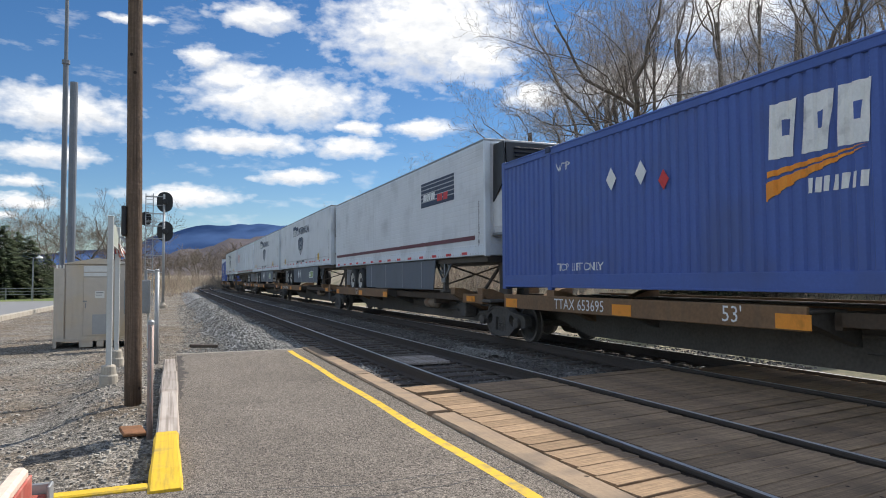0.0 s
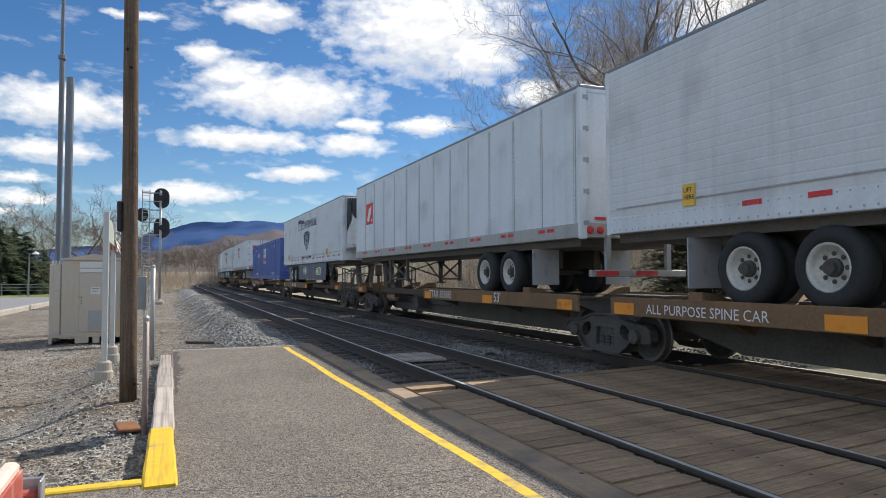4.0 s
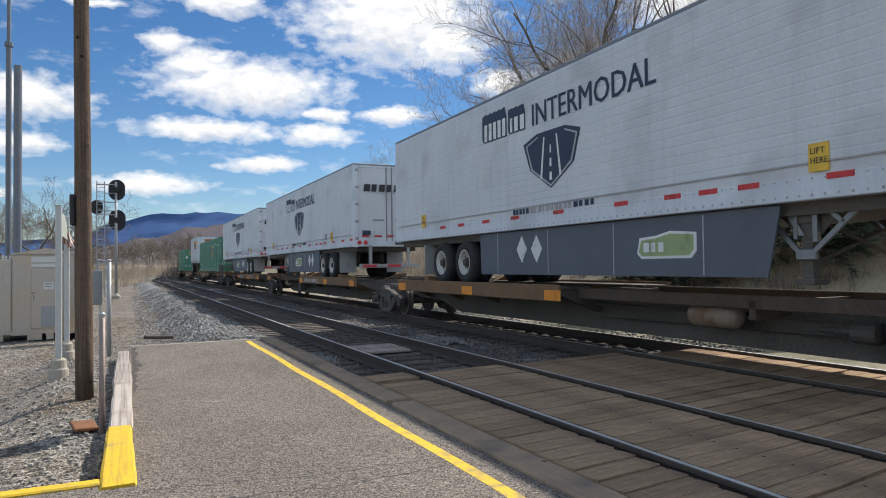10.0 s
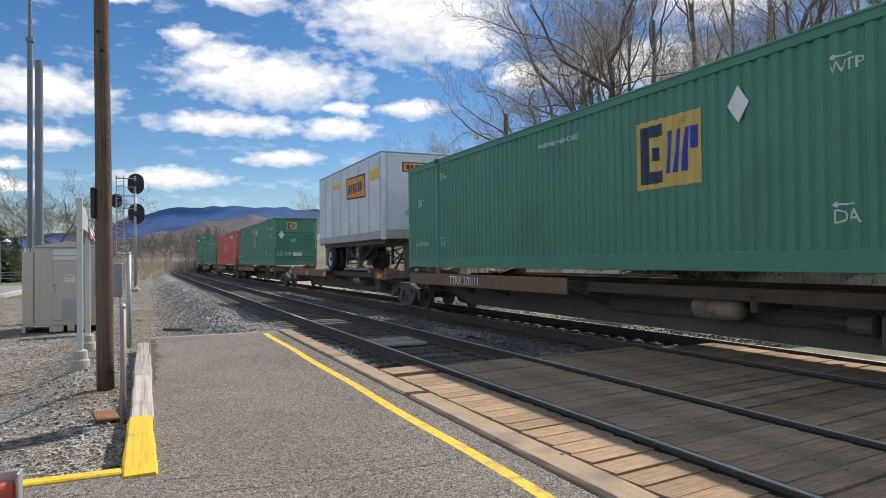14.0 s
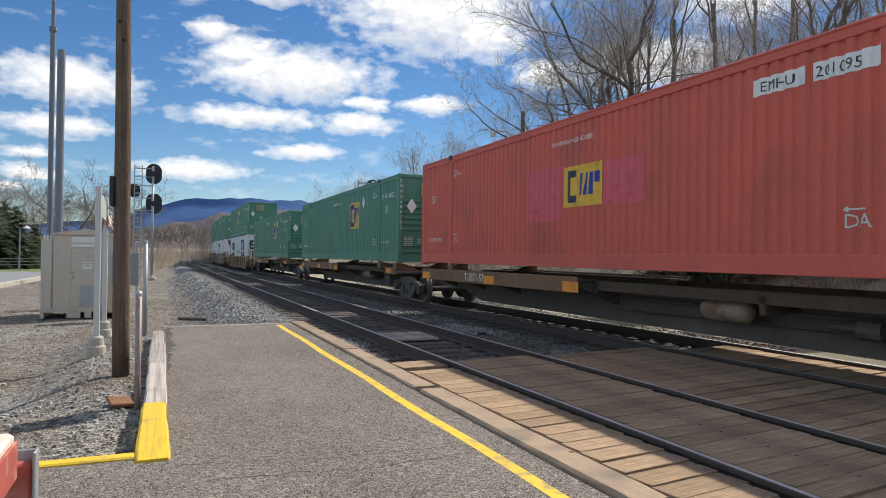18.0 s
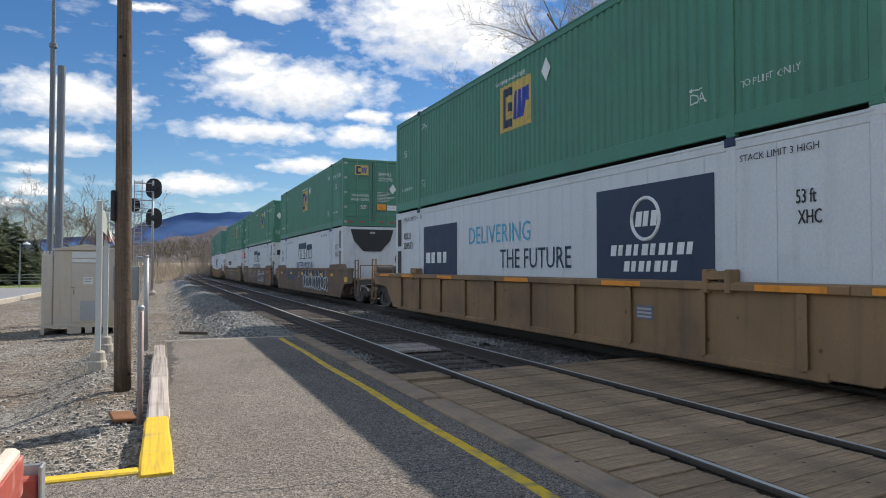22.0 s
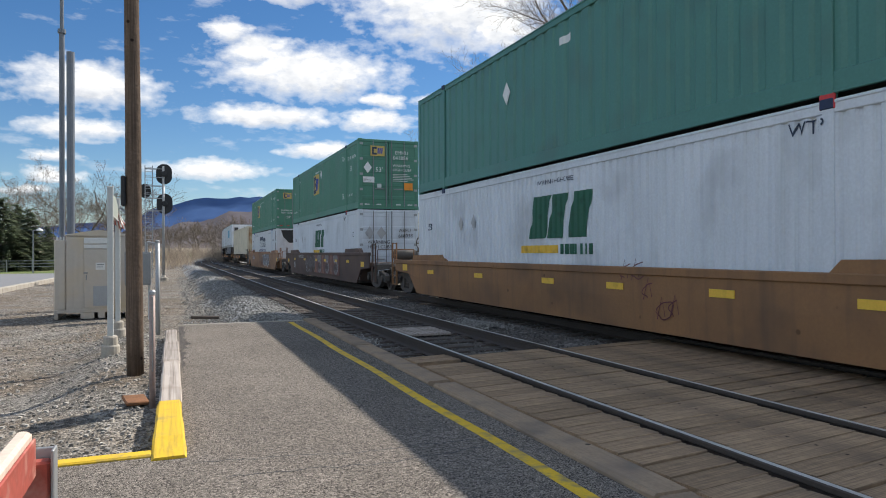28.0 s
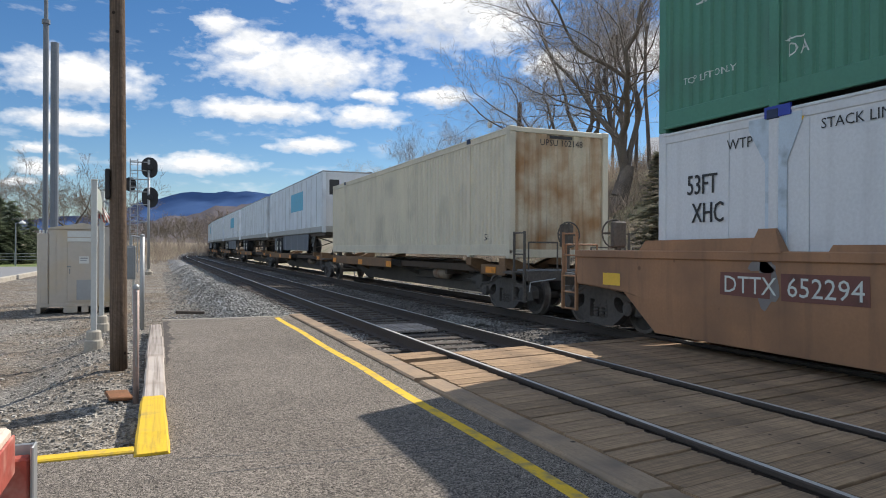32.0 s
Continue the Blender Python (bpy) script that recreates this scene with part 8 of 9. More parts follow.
        for i in range(5):
            e.bar(1.45, b + 1.18 + i * 0.07, 2.1 + 0.09 * (i * 3 % 4), b + 1.205 + i * 0.07, "mk_stencil", "small_print")
        e.bar(1.95, b + 0.82, 2.32, b + 1.12, "mk_orange", "placard")
        for r in (0.25, 0.75, 1.6, 2.1):
            e.bar(r, b + 0.18, r + 0.2, b + 0.23, "mk_stencil", "reflector")
    elif endmarks == "doors":
        e.text("53'", 0.75, b + 0.75, 0.17)
        e.text("WARNING", 0.35, b + 1.28, 0.11)
        e.text("HIGH CUBE", 0.33, b + 1.1, 0.11)
        e.text(num[:4], 1.55, b + 2.2, 0.15)
        e.text(num[5:], 1.55, b + 1.98, 0.15)
        diamond(e, 2.2, b + 1.65, 0.22)
        e.bar(1.5, b + 0.72, 1.9, b + 0.98, "mk_orange", "placard")
        e.bar(1.95, b + 0.72, 2.4, b + 0.94, "mk_white", "placard")
        e.text("24,000 lbs", 1.97, b + 0.8, 0.06, "mk_black")
        for i in range(7):
            e.bar(1.5, b + 1.1 + i * 0.062, 1.95 + 0.12 * (i * 5 % 4), b + 1.122 + i * 0.062, "mk_stencil", "small_print")
        for r in (0.25, 0.75, 1.6, 2.1):
            e.bar(r, b + 0.18, r + 0.2, b + 0.23, "mk_red", "reflector")
    else:
        diamond(e, 0.45, b + 1.85, 0.24)
        e.text("53'", 1.0, b + 1.42, 0.19)
        e.bar(1.15, b + 0.58, 1.66, b + 0.82, "mk_white", "placard")
        e.text("24,000 lbs", 1.18, b + 0.63, 0.08, "mk_black")
        e.bar(1.18, b + 0.755, 1.6, b + 0.785, "mk_black", "small_print", 0.009)
        for i in range(5):
            for a, w in ((0.2, 0.09), (0.34, 0.16)):
                e.bar(a, b + 0.56 + i * 0.062, a + w, b + 0.585 + i * 0.062, "mk_stencil", "small_print")
        for i in range(3):
            for a, w in ((0.66, 0.12), (0.82, 0.2)):
                e.bar(a, b + 0.64 + i * 0.062, a + w, b + 0.665 + i * 0.062, "mk_stencil", "small_print")
        if num:
            e.tall(num.replace(" ", ""), 0.045, b + 2.6, 0.1, 0.165)
            e.tall("WARNING HIGH CUBE", CW - 0.13, b + 2.5, 0.07, 0.095)


def yrc_marks(ob, b):
    """Three heavy white slanted blocks over an orange wedge, as on the blue boxes."""
    f = Face(ob)
    r = 7.45
    f.shapes([[(r + 0.08 + i * 0.48, b + 1.73), (r + 0.44 + i * 0.48, b + 1.73), (r + 0.52 + i * 0.48, b + 2.43), (r + 0.12 + i * 0.48, b + 2.43)] for i in range(3)], "mk_white", "logo_block", 0.009)
    f.shapes([[(r + 0.3 + i * 0.48, b + 2.0), (r + 0.38 + i * 0.48, b + 2.0), (r + 0.4 + i * 0.48, b + 2.2), (r + 0.3 + i * 0.48, b + 2.2)] for i in range(3)], "blue", "logo_gap", 0.013)
    f.shapes([[(r + 0.02, b + 1.58), (r + 1.4, b + 1.72), (r + 0.9, b + 1.62), (r + 0.02, b + 1.5)], [(r, b + 1.2), (r + 0.5, b + 1.42), (r + 1.38, b + 1.68), (r + 0.75, b + 1.58), (r, b + 1.44)]], "mk_orange", "logo_wedge", 0.009)
    f.blocks(7, r + 0.62, b + 1.24, r + 1.42, b + 1.42, "mk_white", 0.02, 0.3)
    f.text("WTP", 2.38, b + 2.35, 0.15)
    f.text("TOP LIFT ONLY", 2.38, b + 0.38, 0.15)
    f.text("WTP", 13.15, b + 2.3, 0.15)
    f.bar(13.18, b + 2.49, 13.44, b + 2.51, "mk_white", "marking_line")
    f.text("TOP LIFT ONLY", 12.1, b + 0.38, 0.15)
    f.shapes([[(5.55, b + 1.6), (5.67, b + 1.76), (5.55, b + 1.92), (5.43, b + 1.76)]], "mk_red", "placard", 0.009)
    diamond(f, 4.2, b + 1.95, 0.2)
    diamond(f, 5.0, b + 1.95, 0.2)
    e = Face(ob, True)
    e.blocks(3, 0.9, b + 2.3, 1.6, b + 2.55, "mk_white", 0.04)
    e.bar(0.9, b + 2.16, 1.6, b + 2.22, "mk_orange", "logo_wedge")
    diamond(e, 1.3, b + 1.6, 0.25)


def raised_word(f, r, z, w, h, d=0.006):
    """A heavy raised word reduced to blocks: dark slanted sides behind pale front faces."""
    dark, pale = [], []
    for i in range(5):
        a = r + w * (0.05 + 0.105 * i)
        dark.append([(a - w * 0.045, z + h * 0.12), (a, z), (a + w * 0.1, z), (a + w * 0.1, z + h * 0.68), (a + w * 0.06, z + h), (a - w * 0.045, z + h * 0.92)])
        pale.append([(a + w * 0.012, z + h * 0.04), (a + w * 0.078, z + h * 0.04), (a + w * 0.078, z + h * 0.62), (a + w * 0.012, z + h * 0.62)])
    for i, ww in enumerate((0.075, 0.1, 0.11)):
        a = r + w * (0.64, 0.73, 0.85)[i]
        dark.append([(a - w * 0.03, z + h * 0.12), (a, z + h * 0.02), (a + w * ww, z + h * 0.02), (a + w * ww, z + h * 0.58), (a + w * (ww - 0.03), z + h * 0.85), (a - w * 0.03, z + h * 0.82)])
        pale.append([(a + w * 0.012, z + h * 0.06), (a + w * (ww - 0.016), z + h * 0.06), (a + w * (ww - 0.016), z + h * 0.52), (a + w * 0.012, z + h * 0.52)])
    for i, q in enumerate(dark):
        f.shapes([q], "mk_navy", "logo_shadow", d + 0.0004 * i)
    f.shapes(pale, "mk_white", "logo_block", d + 0.006)


def prime_marks(ob, nose=True, number="", length=CL):
    """Dark block word, lettering, shield with a road, and small tapes of the white trailers."""
    f = Face(ob, length=length)
    raised_word(f, 5.25, 4.08, 1.82, 0.62)
    f.text("INTERMODAL", 7.2, 4.1, 0.42, "mk_navy", 0.9, bold=True)
    f.shapes([[(6.92, 3.78), (7.4, 3.92), (8.3, 3.92), (8.75, 3.8), (8.55, 3.25), (7.85, 2.85), (7.15, 3.25)]], "mk_navy", "shield", 0.005)
    f.shapes([[(7.02, 3.74), (7.42, 3.86), (7.44, 3.84), (7.06, 3.72), (7.24, 3.27), (7.85, 2.92), (8.46, 3.28), (8.62, 3.72), (8.28, 3.84), (8.3, 3.86), (8.67, 3.74), (8.5, 3.25), (7.85, 2.88), (7.2, 3.24)]], "mk_grey", "shield_line", 0.007)
    f.shapes([[(7.5, 3.06), (7.56, 3.04), (7.66, 3.82), (7.62, 3.82)], [(8.12, 3.04), (8.18, 3.06), (8.06, 3.82), (8.02, 3.82)],
              [(7.8, 3.0), (7.88, 3.0), (7.88, 3.15), (7.81, 3.15)], [(7.81, 3.25), (7.87, 3.25), (7.87, 3.4), (7.82, 3.4)], [(7.82, 3.5), (7.86, 3.5), (7.86, 3.65), (7.83, 3.65)]], "mk_white", "shield_road", 0.0075)
    f.blocks(5, 6.5, 2.445, 7.1, 2.545, "mk_navy", 0.0, 0.26, name="small_print")
    f.blocks(10, 7.12, 2.445, 8.5, 2.545, "mk_grey", 0.0, 0.3, name="small_print")
    f.blocks(4, 8.52, 2.445, 9.15, 2.545, "mk_navy", 0.0, 0.26, name="small_print")
    for r in (3.0, 4.0, 5.2, 6.4, 7.9, 9.6, 10.7, 11.35, 12.0, 13.2, 14.4, 15.4):
        f.bar(r, 2.36, r + 0.32, 2.43, "mk_red", "reflector")
    for r, q in ((1.9, 1.0), (13.0, 1.0)):
        f.bar(r, 2.46, r + 0.24, 2.78, "mk_yellow", "placard", 0.023)
        f.text("LIFT", r + 0.02, 2.66, 0.07, "mk_black", 1.0, bold=True, d=0.0255)
        f.text("HERE", r + 0.02, 2.55, 0.07, "mk_black", 0.92, bold=True, d=0.0255)
    if not nose:
        f.bar(12.25, 2.52, 12.38, 2.74, "mk_purple", "sticker")
    f.bar(0.3, 2.56, length - 0.3, 2.58, "mk_grey", "rub_rail", 0.02)
    sk = Face(ob, out=-0.095, length=length)
    c = 10.0 if nose else 6.65
    sk.shapes([[(c, 1.6), (c + 0.1, 1.52), (c + 1.1, 1.52), (c + 1.2, 1.62), (c + 1.2, 1.88), (c + 0.7, 1.92), (c + 0.4, 1.86), (c + 0.06, 1.84)]], "mk_white", "logo_panel", 0.006)
    sk.shapes([[(c + 0.04, 1.62), (c + 0.12, 1.56), (c + 1.06, 1.56), (c + 1.15, 1.64), (c + 1.15, 1.85), (c + 0.7, 1.88), (c + 0.4, 1.82), (c + 0.1, 1.8)]], "mk_lime", "logo_panel", 0.009)
    sk.blocks(3, c + 0.15, 1.62, c + 0.62, 1.76, "mk_white", 0.0, 0.25, 0.012)
    d = 6.4 if nose else 9.05
    diamond(sk, d + 0.25, 1.76, 0.27)
    diamond(sk, d + 0.78, 1.76, 0.27)
    if nose:
        f.tall(number, CL - 0.55, 3.75, 0.12, 0.165, "mk_black")
    else:
        e = Face(ob, True, 0.03)
        e.blocks(7, 0.35, 4.05, 2.3, 4.3, "mk_black", 0.03, 0.2)
        e.bar(1.6, 3.88, 2.2, 3.95, "mk_black", "small_print")
        e.bar(0.3, 2.55, 0.6, 2.7, "mk_navy", "sticker")
        e.bar(1.9, 2.52, 2.1, 2.7, "mk_red", "sticker")
        e.bar(1.5, 2.22, 2.3, 2.34, "mk_black", "small_print")


def highway_marks(ob):
    f = Face(ob, length=15.7)
    f.blocks(7, 5.66, 4.18, 7.55, 4.5, "mk_red", 0.03, 0.16)
    f.text("TRAILER LEASING", 5.66, 4.0, 0.13, "mk_navy", 1.25)
    f.shapes([[(5.68, 3.76), (5.9, 3.8), (6.05, 3.76), (6.22, 3.8), (6.22, 3.93), (6.05, 3.88), (5.9, 3.93), (5.68, 3.88)]], "mk_black", "road_mark")
    for i, (a, b) in enumerate(((6.3, 6.62), (6.68, 7.05), (7.12, 7.58))):
        f.bar(a, 3.8, b, 3.92, "mk_red", "small_print")
    f.text("Storage and Transportation Trailers", 5.66, 3.66, 0.075, "mk_navy", 0.98)
    for a, b in ((5.66, 6.2), (6.24, 6.7), (6.74, 7.2), (7.24, 7.6)):
        f.bar(a, 3.48, b, 3.58, "mk_red", "small_print")
    for i in range(38):
        f.bar(0.3 + i * 0.4, 2.25, 0.5 + i * 0.4, 2.32, "mk_red", "reflector")
        f.bar(0.5 + i * 0.4, 2.25, 0.7 + i * 0.4, 2.32, "mk_white", "reflector")
    f.text("53", 0.5, 2.6, 0.15, "mk_navy")
    e = Face(ob, True, 0.03)
    e.blocks(7, 0.45, 4.2, 2.0, 4.45, "mk_red", 0.02, 0.16)
    e.text("TRAILER LEASING", 0.45, 4.05, 0.11, "mk_navy", 1.15)
    e.bar(0.95, 3.88, 2.0, 3.99, "mk_red", "small_print")
    e.bar(0.45, 3.88, 0.85, 3.98, "mk_black", "road_mark")
    e.text("Storage and Transportation Trailers", 0.45, 3.76, 0.065, "mk_navy", 0.95)
    e.bar(0.45, 3.62, 2.0, 3.7, "mk_red", "small_print")


def kllm_marks(ob, b):
    """Navy panels and the slogan on the white lower box."""
    f = Face(ob, out=-0.006)
    f.bar(2.5, 1.0, 4.9, 2.6, "mk_navy", "navy_panel", 0.004)
    f.blocks(4, 2.7, 1.55, 4.4, 1.85, "mk_white", 0.0, 0.25, 0.009)
    f.text("DELIVERING", 5.6, 2.0, 0.42, "mk_cyan", 0.95)
    f.text("THE FUTURE", 7.3, 1.42, 0.42, "mk_navy", 0.85)
    f.bar(11.0, 1.0, 13.75, 2.75, "mk_navy", "navy_panel", 0.004)
    me = MB().ring(f.at(12.3, 2.2, 0.005), (-1, 0, 0), 0.33, 0.03, 28)
    part("ring_mark", me, M["mk_white"], ob)
    f.blocks(3, 12.05, 2.08, 12.6, 2.32, "mk_white", 0.04, 0.2, 0.01)
    f.blocks(10, 11.4, 1.62, 13.4, 1.8, "mk_white", 0.03, 0.28, 0.008)
    f.blocks(7, 11.75, 1.36, 13.05, 1.53, "mk_white", 0.03, 0.28, 0.008)
    f.blocks(14, 11.5, 1.08, 13.3, 1.16, "mk_gold", 0.0, 0.3, 0.008)
    f.text("STACK LIMIT 3 HIGH", 0.74, 2.86, 0.12, "mk_black")
    f.text("KLLU", 0.74, 2.3, 0.2, "mk_black", 1.0, bold=True)
    f.text("329571", 0.72, 2.0, 0.2, "mk_black", 1.0, bold=True)
    f.bar(0.16, 1.0, 0.5, 1.95, "mk_black", "frame_opening", 0.003)
    f.bar(0.16, 2.1, 0.5, 2.95, "mk_black", "frame_opening", 0.003)
    f.text("STACK LIMIT 3 HIGH", 14.2, 2.82, 0.09, "mk_black")
    f.text("53 ft", 15.05, 2.2, 0.17, "mk_black", 0.62, bold=True)
    f.text("XHC", 15.08, 1.95, 0.17, "mk_black", 0.62, bold=True)
    e = Face(ob, True, 0.03)
    e.bar(0.2, 1.85, 1.2, 2.65, "mk_navy", "navy_panel", 0.004)
    e.bar(1.4, 1.85, 2.4, 2.65, "mk_navy", "navy_panel", 0.004)
    e.blocks(4, 1.5, 2.1, 2.25, 2.3, "mk_white", 0, 0.25, 0.009)
    e.blocks(3, 0.45, 2.3, 0.9, 2.5, "mk_white", 0.03, 0.25, 0.009)
    e.bar(0.3, 2.05, 1.1, 2.15, "mk_white", "small_print", 0.009)
    e.text("INTERMODAL", 0.35, 1.5, 0.2, "mk_cyan", 1.15)
    e.text("KLLU  329571", 1.45, 2.84, 0.1, "mk_black")


def prime_box_marks(ob, number=""):
    f = Face(ob, out=-0.006)
    raised_word(f, 6.2, 1.88, 3.78, 0.88, 0.008)
    f.text("INTERMODAL", 5.6, 1.36, 0.36, "mk_purple", 1.48, bold=True)
    f.text("STACK LIMIT 3 HIGH", 2.75, 2.82, 0.12, "mk_black")
    f.text("STACK LIMIT 3 HIGH", 11.9, 2.88, 0.1, "mk_black")
    f.shapes([[(2.2 + i * 0.08, 2.95), (2.25 + i * 0.08, 2.95), (2.3 + i * 0.08, 3.02), (2.25 + i * 0.08, 3.02)] for i in range(4)], "mk_yellow", "hazard_stripe")
    f.text("53FT", 0.6, 2.2, 0.28, "mk_black", 0.7, bold=True)
    f.text("XHC", 0.7, 1.8, 0.28, "mk_black", 0.7, bold=True)
    f.text("WTP", 1.35, 2.75, 0.14, "mk_black")
    for r in (2.0, 13.75):
        f.shapes([[(r - 0.02, 0.7), (r + 0.3, 0.7), (r + 0.3, 2.5), (r + 0.5, 2.95), (r + 0.5, 3.08), (r - 0.28, 3.08), (r - 0.28, 2.95), (r - 0.02, 2.5)]], "mk_pale", "lifting_frame", 0.012)
        f.bar(r - 0.02, 3.06, r + 0.36, 3.2, "mk_blue", "lifting_casting", 0.03)
    f.bar(15.5, 1.0, 15.82, 2.15, "mk_dust", "frame_opening", 0.003)
    f.bar(15.5, 2.25, 15.82, 3.0, "mk_dust", "frame_opening", 0.003)
    if number:
        f.text(number, 14.15, 2.3, 0.14, "mk_black")
    else:
        f.text("53FT", 14.75, 2.2, 0.22, "mk_black")
        f.text("XHC", 14.8, 1.9, 0.22, "mk_black")


def reefer_end(ob, b):
    """Dark bevelled cooling panel in the leading end of a lower box."""
    part("cooling_panel", MB().prism([(-0.95, b + 2.78), (0.95, b + 2.78), (0.8, b + 2.3), (0.38, b + 1.85), (-0.38, b + 1.85), (-0.8, b + 2.3)], lambda a, z, h: (a, 0.06 - h, z), 0.0, 0.09), M["unit_black"], ob, "dark cooling panel")
    part("badge", MB().box(-0.12, 0.12, -0.036, -0.03, b + 2.6, b + 2.68), M["galv"], ob)


def abf_marks(ob, b):
    f = Face(ob)
    f.blocks(3, 6.95, 1.68, 9.2, 2.55, "mk_green", 0.22, 0.12, 0.009)
    f.bar(6.6, 1.38, 8.1, 1.54, "mk_yellow", "logo_bar")
    f.blocks(7, 8.2, 1.36, 9.35, 1.56, "mk_green", 0.0, 0.25)
    f.text("WARNING HIGH CUBE", 7.3, 2.78, 0.09, "mk_navy")
    f.text("WTP", 13.5, 2.8, 0.17, "mk_navy")
    f.text("53'", 0.8, 2.05, 0.2, "mk_navy")
    f.text("53'", 15.0, 2.05, 0.2, "mk_navy")
    diamond(f, 3.3, 2.15, 0.2, "mk_grey")
    diamond(f, 4.1, 2.15, 0.2, "mk_grey")
    e = Face(ob, True, 0.03)
    e.text("WARNING", 0.36, 1.76, 0.14, "mk_black")
    e.text("HIGH CUBE", 0.36, 1.56, 0.14, "mk_black")
    diamond(e, 0.45, 2.2, 0.27, "mk_grey")
    diamond(e, 0.95, 2.2, 0.27, "mk_grey")
    e.text("ABFU", 1.72, 2.24, 0.15, "mk_black")
    e.text("668038", 1.68, 2.02, 0.15, "mk_black")
    p = part("red_bracket", MB().box(-HX - 0.02, -HX + 0.02, 2.0, 2.2, b + CH - 0.12, b + CH + 0.06, 0.01), M["mk_red"], ob)


def yellow_marks(ob, L):
    f = Face(ob, length=L)
    f.shapes([[(4.35, 3.75), (6.75, 3.65), (6.7, 4.5), (4.3, 4.55)]], "mk_navy", "logo_panel", 0.006)
    f.shapes([[(4.42, 3.81), (6.68, 3.71), (6.63, 4.44), (4.38, 4.49)]], "mk_orange", "logo_panel", 0.009)
    f.blocks(6, 4.6, 3.92, 6.45, 4.28, "mk_navy", 0.0, 0.25, 0.012)
    f.bar(2.2, 4.3, 3.6, 4.5, "mk_yellow", "old_stain", 0.004)
    f.bar(7.3, 4.15, 8.2, 4.5, "mk_yellow", "old_stain", 0.004)
    e = Face(ob, True, 0.012)
    e.bar(0.7, 4.35, 1.9, 4.68, "mk_navy", "logo_panel", 0.006)
    e.bar(0.75, 4.39, 1.85, 4.64, "mk_orange", "logo_panel", 0.009)
    e.blocks(6, 0.85, 4.44, 1.78, 4.59, "mk_navy", 0, 0.25, 0.012)
    e.shapes([[(0.75, 3.0), (1.0, 2.78), (1.25, 3.0), (1.0, 3.22)]], "mk_grey", "placard_frame")


# ---- train: the consist, by metres along the track at the start ----
TRAIN = []      # (thing, metres of its leading end, lift)


def put(ob, u, lift=0.0):
    TRAIN.append((ob, u, lift))
    return ob


SPINE = "low brown spine flat car with orange reflectors"
BLUE = "ribbed blue 53-foot container with white and orange marking"
GREEN = "ribbed green 53-foot container with a yellow logo panel"
PRIME = "white ribbed refrigerated trailer with dark shield marking and grey side skirt"
DRY = "white dry-van trailer with rust-stained doors and dark shield marking"
T0 = (("TTAX 653695", 2.2, 0.2), ("53'", 6.6, 0.22))

c = put(container(BLUE, "blue", 1.2, "ribs"), 13.95 - CL)
yrc_marks(c, 1.2)
put(spine_car(SPINE, "far", T0), 13.95 - CL)
c = put(trailer("white refrigerated trailer with a plum stripe and dark panel"), 31.0 - CL, -0.14)
f = Face(c)
f.bar(0.2, 2.55, CL - 0.6, 2.66, "mk_plum", "stripe")
f.bar(11.6, 3.72, 14.2, 4.45, "mk_navy", "logo_panel")
for i in range(5):
    f.bar(11.6, 3.87 + i * 0.12, 14.2, 3.9 + i * 0.12, "mk_grey", "panel_line", 0.009)
f.blocks(6, 11.8, 3.9, 12.8, 4.1, "mk_white", 0.03, 0.2, 0.011)
f.blocks(2, 12.95, 3.8, 13.9, 4.0, "mk_red", 0.03, 0.2, 0.011)
f.tall("531579", CL - 0.42, 3.35, 0.15, 0.19, "mk_black")
for i in range(14):
    f.bar(0.4 + i * 1.1, 2.19, 0.75 + i * 1.1, 2.26, "mk_red", "reflector")
put(spine_car(SPINE, "far", (("53'", 3.6, 0.22),), near=-0.35, stand="near"), 31.0 - CL)
for far, num in ((48.25, "PRIZ88298"), (65.4, "PRIZ88301")):
    prime_marks(put(trailer(PRIME), far - CL), True, num)
    put(spine_car(SPINE, "far", (("ALL PURPOSE SPINE CAR", 0.95, 0.15),), near=-0.5, stand="near"), far - CL)
c = put(trailer("plain white panel trailer with a small red mark", "white_b", False, False, False, ribs="v"), 82.35 - CL)
f = Face(c)
f.bar(1.45, 3.4, 2.35, 4.2, "mk_red", "logo_panel")
f.shapes([[(1.6, 3.55), (1.85, 3.5), (2.1, 3.8), (2.2, 4.08), (1.85, 3.98)], [(2.1, 3.5), (2.25, 3.5), (2.25, 3.62)]], "mk_white", "logo_mark", 0.01)
for i in range(9):
    f.bar(1.0 + i * 1.7, 2.3, 1.25 + i * 1.7, 2.37, "mk_red", "reflector")
    f.bar(1.35 + i * 1.7, 2.3, 1.6 + i * 1.7, 2.37, "mk_red", "reflector")
put(spine_car(SPINE, "near", (("TTAX 653695", 0.5, 0.2), ("53'", 4.7, 0.22)), near=-0.4, far_end=True, stand="far"), 82.35 - CL)
prime_marks(put(trailer(PRIME), 101.0 - CL), True, "PRIZ88345")
put(spine_car(SPINE, "far", (("TTRX 552825", 3.2, 0.18),), near=0.6, stand="near"), 101.0 - CL)
c = put(container(BLUE, "blue", 1.2, "ribs"), 119.1 - CL)
yrc_marks(c, 1.2)
put(spine_car(SPINE, "far", T0, near=-0.25), 119.1 - CL)
highway_marks(put(trailer("white panel trailer with red block marking and navy lettering", "white_b", False, False, False, ribs="v", length=15.7), 139.2 - 15.7))
put(spine_car(SPINE, "near", (("53'", 5.9, 0.22),), near=-2.05, far_end=True, stand="far"), 139.2 - CL)
prime_marks(put(trailer(PRIME), 157.9 - CL), True, "PRIZ69099")
put(spine_car(SPINE, "far", (), near=0.6, stand="near"), 157.9 - CL)
